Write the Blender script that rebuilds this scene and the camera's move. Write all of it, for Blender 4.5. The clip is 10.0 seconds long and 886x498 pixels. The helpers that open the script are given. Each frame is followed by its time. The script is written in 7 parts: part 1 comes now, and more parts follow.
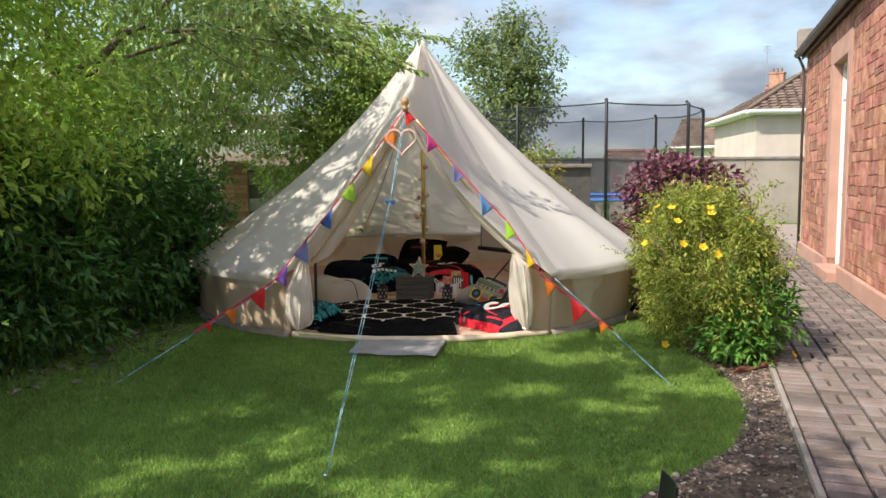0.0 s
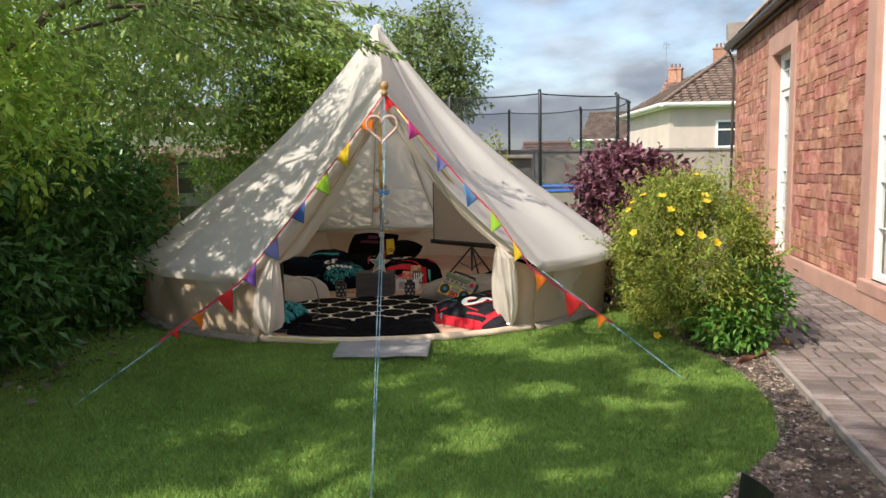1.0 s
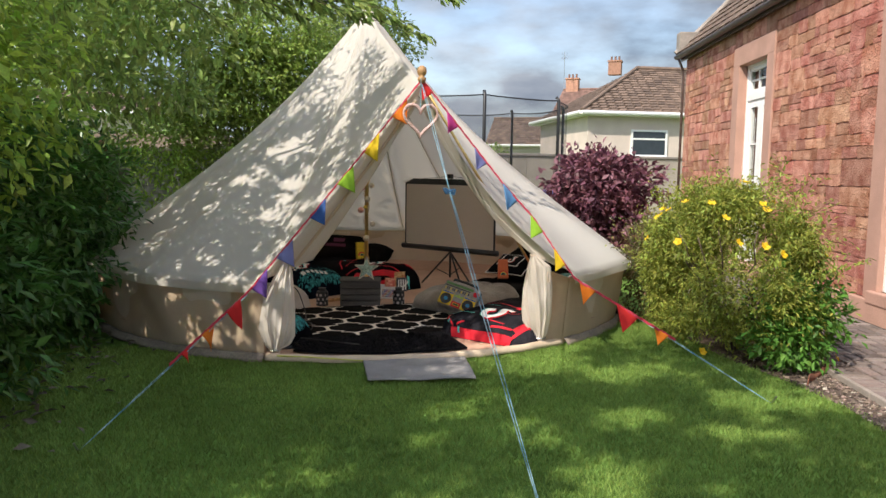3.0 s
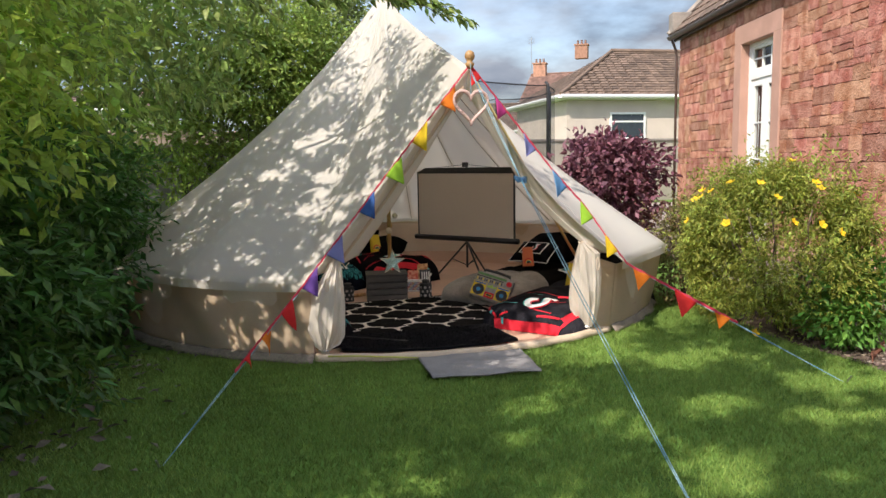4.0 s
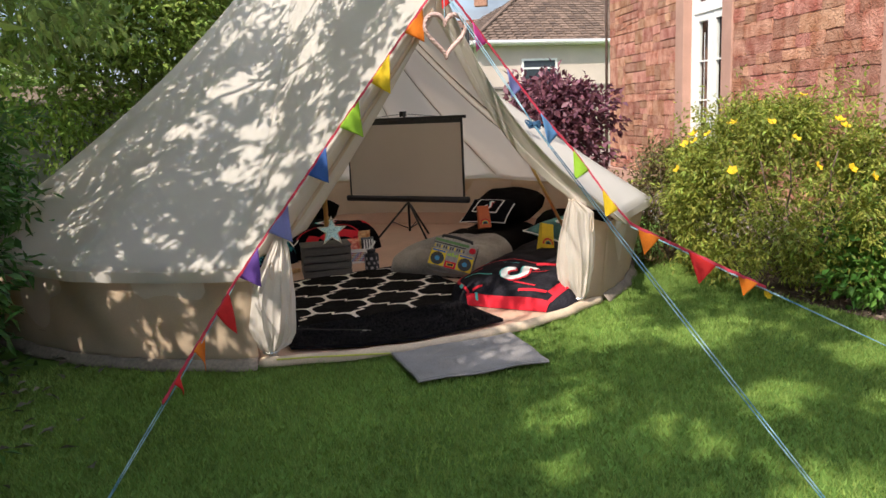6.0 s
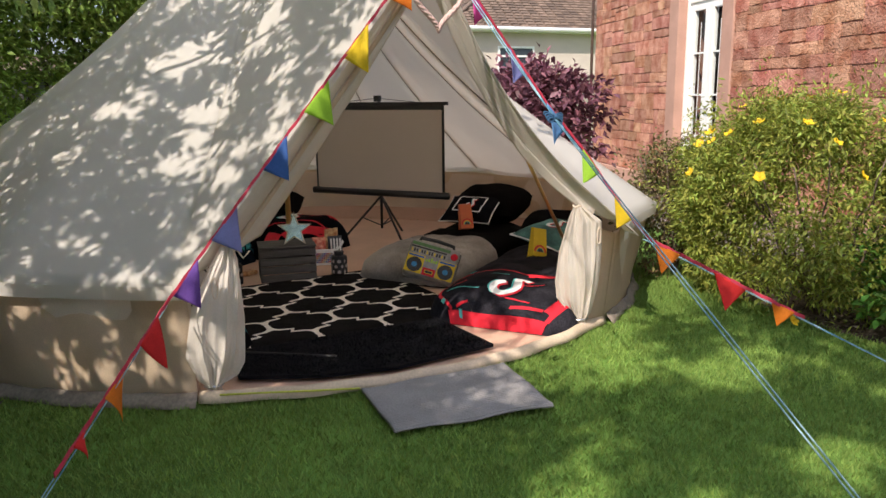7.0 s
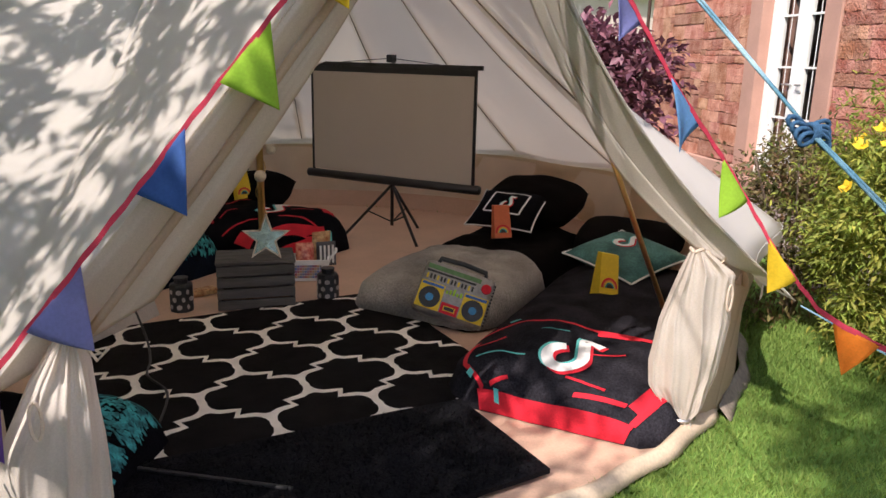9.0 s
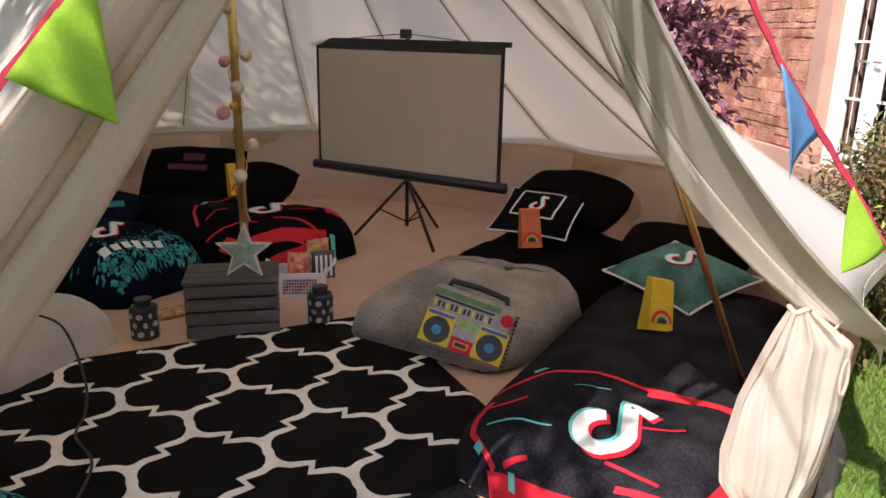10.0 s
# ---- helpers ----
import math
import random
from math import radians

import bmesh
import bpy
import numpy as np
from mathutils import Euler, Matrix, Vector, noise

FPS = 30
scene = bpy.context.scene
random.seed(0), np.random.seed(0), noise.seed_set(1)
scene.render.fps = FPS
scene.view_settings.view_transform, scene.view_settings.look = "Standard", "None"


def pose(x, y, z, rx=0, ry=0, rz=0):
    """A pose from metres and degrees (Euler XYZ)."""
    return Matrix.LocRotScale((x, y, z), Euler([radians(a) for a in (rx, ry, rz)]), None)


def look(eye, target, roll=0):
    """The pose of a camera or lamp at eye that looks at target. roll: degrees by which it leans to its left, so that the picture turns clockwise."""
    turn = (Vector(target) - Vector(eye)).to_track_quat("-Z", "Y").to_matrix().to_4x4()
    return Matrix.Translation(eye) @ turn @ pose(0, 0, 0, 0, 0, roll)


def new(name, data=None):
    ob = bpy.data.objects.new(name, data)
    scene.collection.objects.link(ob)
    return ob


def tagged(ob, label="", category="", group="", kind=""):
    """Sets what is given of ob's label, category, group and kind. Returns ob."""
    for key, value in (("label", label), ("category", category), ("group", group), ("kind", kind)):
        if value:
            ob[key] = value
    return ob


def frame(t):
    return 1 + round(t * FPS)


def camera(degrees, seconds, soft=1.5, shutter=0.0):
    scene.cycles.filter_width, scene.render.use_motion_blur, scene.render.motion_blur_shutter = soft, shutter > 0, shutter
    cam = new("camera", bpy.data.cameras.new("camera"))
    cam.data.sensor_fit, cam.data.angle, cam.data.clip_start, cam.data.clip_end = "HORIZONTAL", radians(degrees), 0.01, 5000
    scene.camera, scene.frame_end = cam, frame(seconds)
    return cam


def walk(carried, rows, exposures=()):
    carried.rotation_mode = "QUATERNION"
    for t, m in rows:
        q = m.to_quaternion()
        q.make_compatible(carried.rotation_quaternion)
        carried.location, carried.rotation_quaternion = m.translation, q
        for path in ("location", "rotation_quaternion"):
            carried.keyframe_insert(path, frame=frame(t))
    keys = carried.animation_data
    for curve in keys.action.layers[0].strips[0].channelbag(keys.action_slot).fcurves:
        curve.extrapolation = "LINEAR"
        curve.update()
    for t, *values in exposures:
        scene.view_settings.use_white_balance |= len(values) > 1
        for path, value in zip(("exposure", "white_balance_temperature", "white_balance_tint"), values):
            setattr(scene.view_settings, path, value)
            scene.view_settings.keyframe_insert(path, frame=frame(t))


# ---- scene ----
cam = camera(61.7, 10.0)
PATH = [
    (0, (-0.106, 0.345, 1.423), (-0.086, 2.333, 1.232), -0.5),
    (0.5, (-0.427, 0.525, 1.407), (-0.264, 2.507, 1.225), -0.7),
    (1, (-0.723, 0.736, 1.393), (-0.451, 2.702, 1.183), -0.9),
    (1.5, (-1.003, 0.972, 1.388), (-0.619, 2.917, 1.160), -1.5),
    (2, (-1.263, 1.185, 1.365), (-0.725, 3.091, 1.112), -1.8),
    (2.5, (-1.479, 1.421, 1.364), (-0.901, 3.316, 1.116), -0.3),
    (3, (-1.691, 1.593, 1.364), (-1.122, 3.495, 1.159), 0.9),
    (3.2, (-1.792, 1.640, 1.363), (-1.220, 3.543, 1.165), 0.8),
    (4.3, (-2.294, 2.057, 1.366), (-1.596, 3.911, 1.115), -1.4),
    (4.5, (-2.321, 2.144, 1.353), (-1.590, 3.984, 1.096), -1.5),
    (5, (-2.385, 2.397, 1.348), (-1.565, 4.194, 1.052), -2.2),
    (5.5, (-2.324, 2.706, 1.333), (-1.475, 4.482, 1.002), -2.9),
    (7, (-1.967, 3.704, 1.326), (-1.012, 5.411, 0.925), -0.6),
    (7.5, (-1.823, 4.083, 1.326), (-0.843, 5.776, 0.926), 0.1),
    (8, (-1.712, 4.439, 1.346), (-0.683, 6.094, 0.913), 0.2),
    (8.5, (-1.473, 4.775, 1.347), (-0.488, 6.450, 0.889), 0.9),
    (9, (-1.246, 5.091, 1.333), (-0.347, 6.803, 0.834), 1.4),
    (9.5, (-1.047, 5.391, 1.338), (-0.195, 7.110, 0.782), 1.7),
    (10, (-0.813, 5.687, 1.334), (-0.014, 7.429, 0.773), 1.1),
]
walk(cam, [(t, look(eye, target, roll)) for t, eye, target, roll in PATH],
     exposures=[(0, 0.97, 6750, 10), (1, 0.86, 6750, 10), (3, 0.82, 6750, 11), (5, 0.98, 6750, 13), (5.5, 0.96, 6750, 13), (7.5, 0.86, 6750, 15), (9, 0.92, 6600, 19), (10, 1.23, 6600, 19)])

# ---- light: sun over the left shoulder, broken cloud ----
SUN_DIR = Vector((0.85, 0.52, 0)).normalized()      # the way the sunlight travels, on plan
SUN_EL = radians(45)
world = bpy.data.worlds.new("world")
scene.world = world
world.use_nodes = True
wn, wl = world.node_tree.nodes, world.node_tree.links
wn.clear()
sky = wn.new("ShaderNodeTexSky")
sky.sky_type, sky.sun_disc = "NISHITA", False
sky.sun_elevation = SUN_EL
sky.sun_rotation = math.atan2(-SUN_DIR.x, -SUN_DIR.y)
sky.air_density, sky.dust_density = 1.0, 1.5
coord = wn.new("ShaderNodeTexCoord")
squash = wn.new("ShaderNodeMapping")
squash.inputs["Scale"].default_value = (1.0, 1.0, 2.6)
squash.inputs["Location"].default_value = (0.37, 0.2, 0.15)
puff = wn.new("ShaderNodeTexNoise")
puff.inputs["Scale"].default_value, puff.inputs["Detail"].default_value = 3.2, 7
puff.inputs["Roughness"].default_value = 0.52
cover = wn.new("ShaderNodeValToRGB")
cover.color_ramp.elements[0].position, cover.color_ramp.elements[1].position = 0.36, 0.56
shade = wn.new("ShaderNodeTexNoise")
shade.inputs["Scale"].default_value, shade.inputs["Detail"].default_value = 5.0, 5
tone = wn.new("ShaderNodeValToRGB")
tone.color_ramp.elements[0].position, tone.color_ramp.elements[1].position = 0.36, 0.62
tone.color_ramp.elements[0].color = (1.5, 1.92, 2.65, 1)
tone.color_ramp.elements[1].color = (3.65, 4.05, 4.65, 1)
blend = wn.new("ShaderNodeMixRGB")
bg = wn.new("ShaderNodeBackground")
bg.inputs["Strength"].default_value = 0.145
wout = wn.new("ShaderNodeOutputWorld")
wl.new(coord.outputs["Generated"], squash.inputs["Vector"])
wl.new(squash.outputs["Vector"], puff.inputs["Vector"])
wl.new(squash.outputs["Vector"], shade.inputs["Vector"])
wl.new(puff.outputs["Fac"], cover.inputs["Fac"])
wl.new(shade.outputs["Fac"], tone.inputs["Fac"])
wl.new(cover.outputs["Color"], blend.inputs["Fac"])
wl.new(sky.outputs["Color"], blend.inputs[1])
# clouds shine brighter towards the sun than away from it
toward = wn.new("ShaderNodeVectorMath")
toward.operation = "DOT_PRODUCT"
toward.inputs[1].default_value = (-SUN_DIR.x * math.cos(SUN_EL), -SUN_DIR.y * math.cos(SUN_EL), math.sin(SUN_EL))
lit = wn.new("ShaderNodeMapRange")
lit.inputs["From Min"].default_value, lit.inputs["From Max"].default_value = -0.6, 1.0
lit.inputs["To Min"].default_value, lit.inputs["To Max"].default_value = 0.47, 1.75
glow = wn.new("ShaderNodeVectorMath")
glow.operation = "SCALE"
wl.new(coord.outputs["Generated"], toward.inputs[0])
wl.new(toward.outputs["Value"], lit.inputs["Value"])
wl.new(tone.outputs["Color"], glow.inputs[0])
wl.new(lit.outputs["Result"], glow.inputs["Scale"])
wl.new(glow.outputs["Vector"], blend.inputs[2])
wl.new(blend.outputs["Color"], bg.inputs["Color"])
wl.new(bg.outputs["Background"], wout.inputs["Surface"])

lamp = bpy.data.lights.new("sun", "SUN")
lamp.energy, lamp.angle, lamp.color = 3.2, radians(0.55), (1.0, 0.94, 0.84)
sun = new("sun", lamp)
sun.matrix_world = look((0, 0, 20), Vector((0, 0, 20)) + SUN_DIR * math.cos(SUN_EL) + Vector((0, 0, -math.sin(SUN_EL))))


# ---- helpers of this scene ----
class Shape:
    """Collects vertices and faces of one mesh."""

    def __init__(self):
        self.v, self.f = [], []

    def add(self, verts, faces):
        n = len(self.v)
        self.v += [tuple(p) for p in verts]
        self.f += [tuple(n + i for i in f) for f in faces]
        return self

    def box(self, lo, hi, m=None):
        c = [(x, y, z) for z in (lo[2], hi[2]) for y in (lo[1], hi[1]) for x in (lo[0], hi[0])]
        if m is not None:
            c = [m @ Vector(p) for p in c]
        return self.add(c, [(0, 2, 3, 1), (4, 5, 7, 6), (0, 1, 5, 4), (2, 6, 7, 3), (0, 4, 6, 2), (1, 3, 7, 5)])

    def slab(self, lo, hi, b, m=None):
        """A box with chamfered edges b."""
        pts, faces = [], []
        bm = bmesh.new()
        bmesh.ops.create_cube(bm, size=1)
        for p in bm.verts:
            p.co = Vector([lo[i] + (p.co[i] + 0.5) * (hi[i] - lo[i]) for i in range(3)])
        bmesh.ops.bevel(bm, geom=list(bm.edges), offset=b, segments=2, affect="EDGES", profile=0.6)
        bm.verts.index_update()
        pts = [m @ p.co if m is not None else p.co.copy() for p in bm.verts]
        faces = [[p.index for p in f.verts] for f in bm.faces]
        bm.free()
        return self.add(pts, faces)

    def tube(self, path, r, n=8, caps=True):
        path = [Vector(p) for p in path]
        rs = r if isinstance(r, (list, tuple)) else [r] * len(path)
        rings, prev = [], None
        for i, p in enumerate(path):
            d = (path[min(i + 1, len(path) - 1)] - path[max(i - 1, 0)]).normalized()
            if prev is None:
                a = d.orthogonal().normalized()
            else:
                a = (prev - d * prev.dot(d)).normalized()
            prev = a
            b = d.cross(a)
            rings.append([p + (a * math.cos(2 * math.pi * k / n) + b * math.sin(2 * math.pi * k / n)) * rs[i] for k in range(n)])
        verts = [p for ring in rings for p in ring]
        faces = [(i * n + k, i * n + (k + 1) % n, (i + 1) * n + (k + 1) % n, (i + 1) * n + k) for i in range(len(path) - 1) for k in range(n)]
        if caps:
            faces += [tuple(range(n - 1, -1, -1)), tuple(range((len(path) - 1) * n, len(path) * n))]
        return self.add(verts, faces)

    def lathe(self, profile, centre=(0, 0, 0), n=20, m=None):
        """profile: (radius, z) pairs from the bottom up."""
        c = Vector(centre)
        verts = [c + Vector((r * math.cos(2 * math.pi * k / n), r * math.sin(2 * math.pi * k / n), z)) for r, z in profile for k in range(n)]
        if m is not None:
            verts = [m @ p for p in verts]
        k0 = len(profile)
        faces = [(i * n + k, i * n + (k + 1) % n, (i + 1) * n + (k + 1) % n, (i + 1) * n + k) for i in range(k0 - 1) for k in range(n)]
        faces += [tuple(range(n - 1, -1, -1)), tuple(range((k0 - 1) * n, k0 * n))]
        return self.add(verts, faces)

    def sheet(self, fn, nu, nv, wrap=False):
        """A grid of fn(u, v), u and v from 0 to 1."""
        verts = [fn(i / nu, j / nv) for j in range(nv + 1) for i in range(nu + 1)]
        w = nu + 1
        return self.add(verts, [(j * w + i, j * w + i + 1, (j + 1) * w + i + 1, (j + 1) * w + i) for j in range(nv) for i in range(nu)])

    def plate(self, outline, z0, z1, m=None):
        """A flat shape with thickness from an outline of (x, y)."""
        n = len(outline)
        verts = [Vector((x, y, z)) for z in (z0, z1) for x, y in outline]
        if m is not None:
            verts = [m @ p for p in verts]
        return self.add(verts, [tuple(range(n - 1, -1, -1)), tuple(range(n, 2 * n))] + [(k, (k + 1) % n, n + (k + 1) % n, n + k) for k in range(n)])

    def mesh(self, name, smooth=False):
        me = bpy.data.meshes.new(name)
        me.from_pydata(self.v, [], self.f)
        me.validate()
        if smooth:
            me.polygons.foreach_set("use_smooth", [True] * len(me.polygons))
        return me


def np_mesh(name, verts, tris, smooth=False):
    me = bpy.data.meshes.new(name)
    verts, tris = np.asarray(verts, np.float32), np.asarray(tris, np.int32)
    me.vertices.add(len(verts))
    me.vertices.foreach_set("co", verts.ravel())
    me.loops.add(tris.size)
    me.loops.foreach_set("vertex_index", tris.ravel())
    me.polygons.add(len(tris))
    me.polygons.foreach_set("loop_start", np.arange(0, tris.size, 3, dtype=np.int32))
    me.polygons.foreach_set("loop_total", np.full(len(tris), 3, np.int32))
    me.update()
    me.validate()
    if smooth:
        me.polygons.foreach_set("use_smooth", [True] * len(tris))
    return me


def part(name, shape, material, parent=None, label="", smooth=False, solid=0.0):
    """Links a Shape or mesh as one mesh object under a thing or part."""
    me = shape.mesh(name, smooth) if isinstance(shape, Shape) else shape
    if material is not None and not me.materials:
        me.materials.append(material)
    ob = new(name, me)
    if parent is not None:
        ob.parent = parent
    if label:
        ob["label"] = label
    if solid:
        mod = ob.modifiers.new("thickness", "SOLIDIFY")
        mod.thickness, mod.offset = solid, 0
    return ob


def thing(name, label, category, m=None, group="", kind=""):
    """An Empty at the base of a thing."""
    ob = new(name)
    ob.empty_display_size = 0.1
    if m is not None:
        ob.matrix_world = m
    return tagged(ob, label, category, group, kind)


# ---- materials ----
def mat(name, colour, rough=0.7, metal=0.0, spread=0.15, scale=8.0, fine=60.0, bump=0.15, second=None, mixed=0.5,
        translucent=0.0, sheen=0.0, per="", hue=0.0, stretch=None, spec=0.5, alpha=1.0, bumpdist=0.01, passes=None):
    """A procedural surface: a base colour varied at two scales, with fine relief.
    second: another colour in patches; per: 'island' or 'object' varies pieces one by one."""
    m = bpy.data.materials.new(name)
    m.use_nodes = True
    nt = m.node_tree
    nodes, links = nt.nodes, nt.links
    bsdf = nodes["Principled BSDF"]
    tc = nodes.new("ShaderNodeTexCoord")
    src = tc.outputs["Object"]
    if per == "object":
        src = nodes.new("ShaderNodeNewGeometry").outputs["Position"]
    if stretch:
        mp = nodes.new("ShaderNodeMapping")
        mp.inputs["Scale"].default_value = stretch
        links.new(src, mp.inputs["Vector"])
        src = mp.outputs["Vector"]
    n1 = nodes.new("ShaderNodeTexNoise")
    n1.inputs["Scale"].default_value, n1.inputs["Detail"].default_value = scale, 5
    n2 = nodes.new("ShaderNodeTexNoise")
    n2.inputs["Scale"].default_value, n2.inputs["Detail"].default_value = fine, 4
    links.new(src, n1.inputs["Vector"])
    links.new(src, n2.inputs["Vector"])
    ramp = nodes.new("ShaderNodeValToRGB")
    ramp.color_ramp.elements[0].position, ramp.color_ramp.elements[1].position = 0.35, 0.65
    c0 = tuple(max(0, c * (1 - spread)) for c in colour)
    c1 = tuple(min(1, c * (1 + spread)) for c in (second or colour))
    ramp.color_ramp.elements[0].color, ramp.color_ramp.elements[1].color = (*c0, 1), (*c1, 1)
    links.new(n1.outputs["Fac"], ramp.inputs["Fac"])
    hsv = nodes.new("ShaderNodeHueSaturation")
    links.new(ramp.outputs["Color"], hsv.inputs["Color"])
    val = nodes.new("ShaderNodeMapRange")
    val.inputs["From Min"].default_value, val.inputs["From Max"].default_value = 0.3, 0.7
    val.inputs["To Min"].default_value, val.inputs["To Max"].default_value = 1 - spread, 1 + spread
    links.new(n2.outputs["Fac"], val.inputs["Value"])
    out = val.outputs["Result"]
    if per:
        if per == "island":
            g = nodes.new("ShaderNodeNewGeometry")
            rnd = g.outputs["Random Per Island"]
        else:
            g = nodes.new("ShaderNodeObjectInfo")
            rnd = g.outputs["Random"]
        mr = nodes.new("ShaderNodeMapRange")
        mr.inputs["To Min"].default_value, mr.inputs["To Max"].default_value = 1 - 2 * spread, 1 + 2 * spread
        links.new(rnd, mr.inputs["Value"])
        mul = nodes.new("ShaderNodeMath")
        mul.operation = "MULTIPLY"
        links.new(out, mul.inputs[0])
        links.new(mr.outputs["Result"], mul.inputs[1])
        out = mul.outputs["Value"]
        if hue:
            mh = nodes.new("ShaderNodeMapRange")
            mh.inputs["To Min"].default_value, mh.inputs["To Max"].default_value = 0.5 - hue, 0.5 + hue
            w = nodes.new("ShaderNodeTexWhiteNoise")
            w.noise_dimensions = "1D"
            links.new(rnd, w.inputs["W"])
            links.new(w.outputs["Value"], mh.inputs["Value"])
            links.new(mh.outputs["Result"], hsv.inputs["Hue"])
    links.new(out, hsv.inputs["Value"])
    links.new(hsv.outputs["Color"], bsdf.inputs["Base Color"])
    bsdf.inputs["Roughness"].default_value = rough
    bsdf.inputs["Metallic"].default_value = metal
    bsdf.inputs["Specular IOR Level"].default_value = spec
    if sheen:
        bsdf.inputs["Sheen Weight"].default_value = sheen
    if bump:
        b = nodes.new("ShaderNodeBump")
        b.inputs["Strength"].default_value, b.inputs["Distance"].default_value = bump, bumpdist
        links.new(n2.outputs["Fac"], b.inputs["Height"])
        links.new(b.outputs["Normal"], bsdf.inputs["Normal"])
    if translucent:
        tr = nodes.new("ShaderNodeBsdfTranslucent")
        if passes:
            tr.inputs["Color"].default_value = (*passes, 1)
        else:
            links.new(hsv.outputs["Color"], tr.inputs["Color"])
        mx = nodes.new("ShaderNodeMixShader")
        mx.inputs["Fac"].default_value = translucent
        links.new(bsdf.outputs["BSDF"], mx.inputs[1])
        links.new(tr.outputs["BSDF"], mx.inputs[2])
        links.new(mx.outputs["Shader"], nodes["Material Output"].inputs["Surface"])
    return m


def glass(name, tint=(0.9, 0.95, 0.95), rough=0.02, clear=0.75):
    """A window pane: clear, with a mirror's share of gloss."""
    m = bpy.data.materials.new(name)
    m.use_nodes = True
    nodes, links = m.node_tree.nodes, m.node_tree.links
    nodes.clear()
    tr = nodes.new("ShaderNodeBsdfTransparent")
    tr.inputs["Color"].default_value = (*tint, 1)
    gl = nodes.new("ShaderNodeBsdfGlossy")
    gl.inputs["Roughness"].default_value = rough
    fr = nodes.new("ShaderNodeFresnel")
    fr.inputs["IOR"].default_value = 1.45
    mx = nodes.new("ShaderNodeMixShader")
    out = nodes.new("ShaderNodeOutputMaterial")
    links.new(fr.outputs["Fac"], mx.inputs["Fac"])
    links.new(tr.outputs["BSDF"], mx.inputs[1])
    links.new(gl.outputs["BSDF"], mx.inputs[2])
    links.new(mx.outputs["Shader"], out.inputs["Surface"])
    return m


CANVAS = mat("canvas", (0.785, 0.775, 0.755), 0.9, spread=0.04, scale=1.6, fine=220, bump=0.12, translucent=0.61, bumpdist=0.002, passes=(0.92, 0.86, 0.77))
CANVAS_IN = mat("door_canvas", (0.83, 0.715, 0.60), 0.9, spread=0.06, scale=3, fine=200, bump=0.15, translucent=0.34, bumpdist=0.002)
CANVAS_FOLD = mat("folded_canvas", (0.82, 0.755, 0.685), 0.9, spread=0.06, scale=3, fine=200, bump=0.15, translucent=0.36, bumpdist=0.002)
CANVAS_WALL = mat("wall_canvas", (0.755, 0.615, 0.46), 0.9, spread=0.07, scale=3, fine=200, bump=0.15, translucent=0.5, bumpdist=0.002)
SHEET = mat("groundsheet", (0.64, 0.42, 0.31), 0.55, spread=0.08, scale=2.2, fine=120, bump=0.12)
SHEET_LIP = mat("sheet_lip", (0.62, 0.49, 0.36), 0.7, spread=0.1, scale=6, fine=90, bump=0.15)
MUDSKIRT = mat("mud_skirt", (0.25, 0.205, 0.165), 0.85, spread=0.2, scale=6, fine=60)
WOOD = mat("turned_wood", (0.42, 0.24, 0.10), 0.5, spread=0.15, stretch=(1, 1, 0.2), scale=30, fine=80)
GOLD = mat("brass_pole", (0.72, 0.52, 0.20), 0.28, metal=0.9, spread=0.08)
ROPE = mat("guy_rope_cord", (0.11, 0.30, 0.42), 0.8, spread=0.25, fine=400, bump=0.4, second=(0.34, 0.50, 0.56))
STEEL = mat("steel", (0.5, 0.5, 0.5), 0.35, metal=1.0, spread=0.1)
BLACK = mat("black_plastic", (0.018, 0.018, 0.02), 0.42, spread=0.2)
WHITE = mat("white_paint", (0.82, 0.82, 0.80), 0.4, spread=0.03)
GRASS_BASE = mat("lawn", (0.12, 0.215, 0.042), 0.95, spread=0.25, scale=1.3, fine=140, bump=0.6, second=(0.125, 0.225, 0.045), spec=0.15)
BLADE = mat("grass_blades", (0.20, 0.31, 0.075), 0.75, spread=0.13, scale=0.9, fine=7, bump=0, second=(0.255, 0.37, 0.094), translucent=0.35, per="island", hue=0.015, spec=0.15)
SOIL = mat("soil", (0.075, 0.05, 0.035), 0.95, spread=0.35, scale=7, fine=80, bump=0.9, second=(0.12, 0.085, 0.06), bumpdist=0.02)
CHIP = mat("bark_and_stone_chips", (0.15, 0.11, 0.088), 0.9, spread=0.36, per="island", hue=0.025)
PALECHIP = mat("pale_chips", (0.42, 0.36, 0.30), 0.9, spread=0.2, per="island", hue=0.02)
PAVER = mat("paving_block", (0.20, 0.148, 0.126), 0.85, spread=0.17, scale=9, fine=90, per="object", hue=0.012, bump=0.35, second=(0.17, 0.14, 0.13))
PAVER_FAR = mat("paving_far", (0.20, 0.148, 0.126), 0.85, spread=0.17, scale=9, fine=90, per="island", hue=0.012, bump=0.35, second=(0.17, 0.14, 0.13))
JOINT = mat("joint_sand", (0.022, 0.019, 0.016), 0.95, spread=0.25, scale=12, fine=120, bump=0.4)
KERB = mat("kerb_concrete", (0.29, 0.25, 0.22), 0.9, spread=0.15, scale=5, fine=70, bump=0.3)
STONE = mat("red_sandstone", (0.37, 0.13, 0.077), 0.92, spread=0.125, scale=6.5, fine=42, per="object", hue=0.014, bump=1.0, second=(0.46, 0.235, 0.165), bumpdist=0.02)
MORTAR = mat("stone_mortar", (0.29, 0.15, 0.115), 0.95, spread=0.2, scale=8, fine=60, bump=0.8)
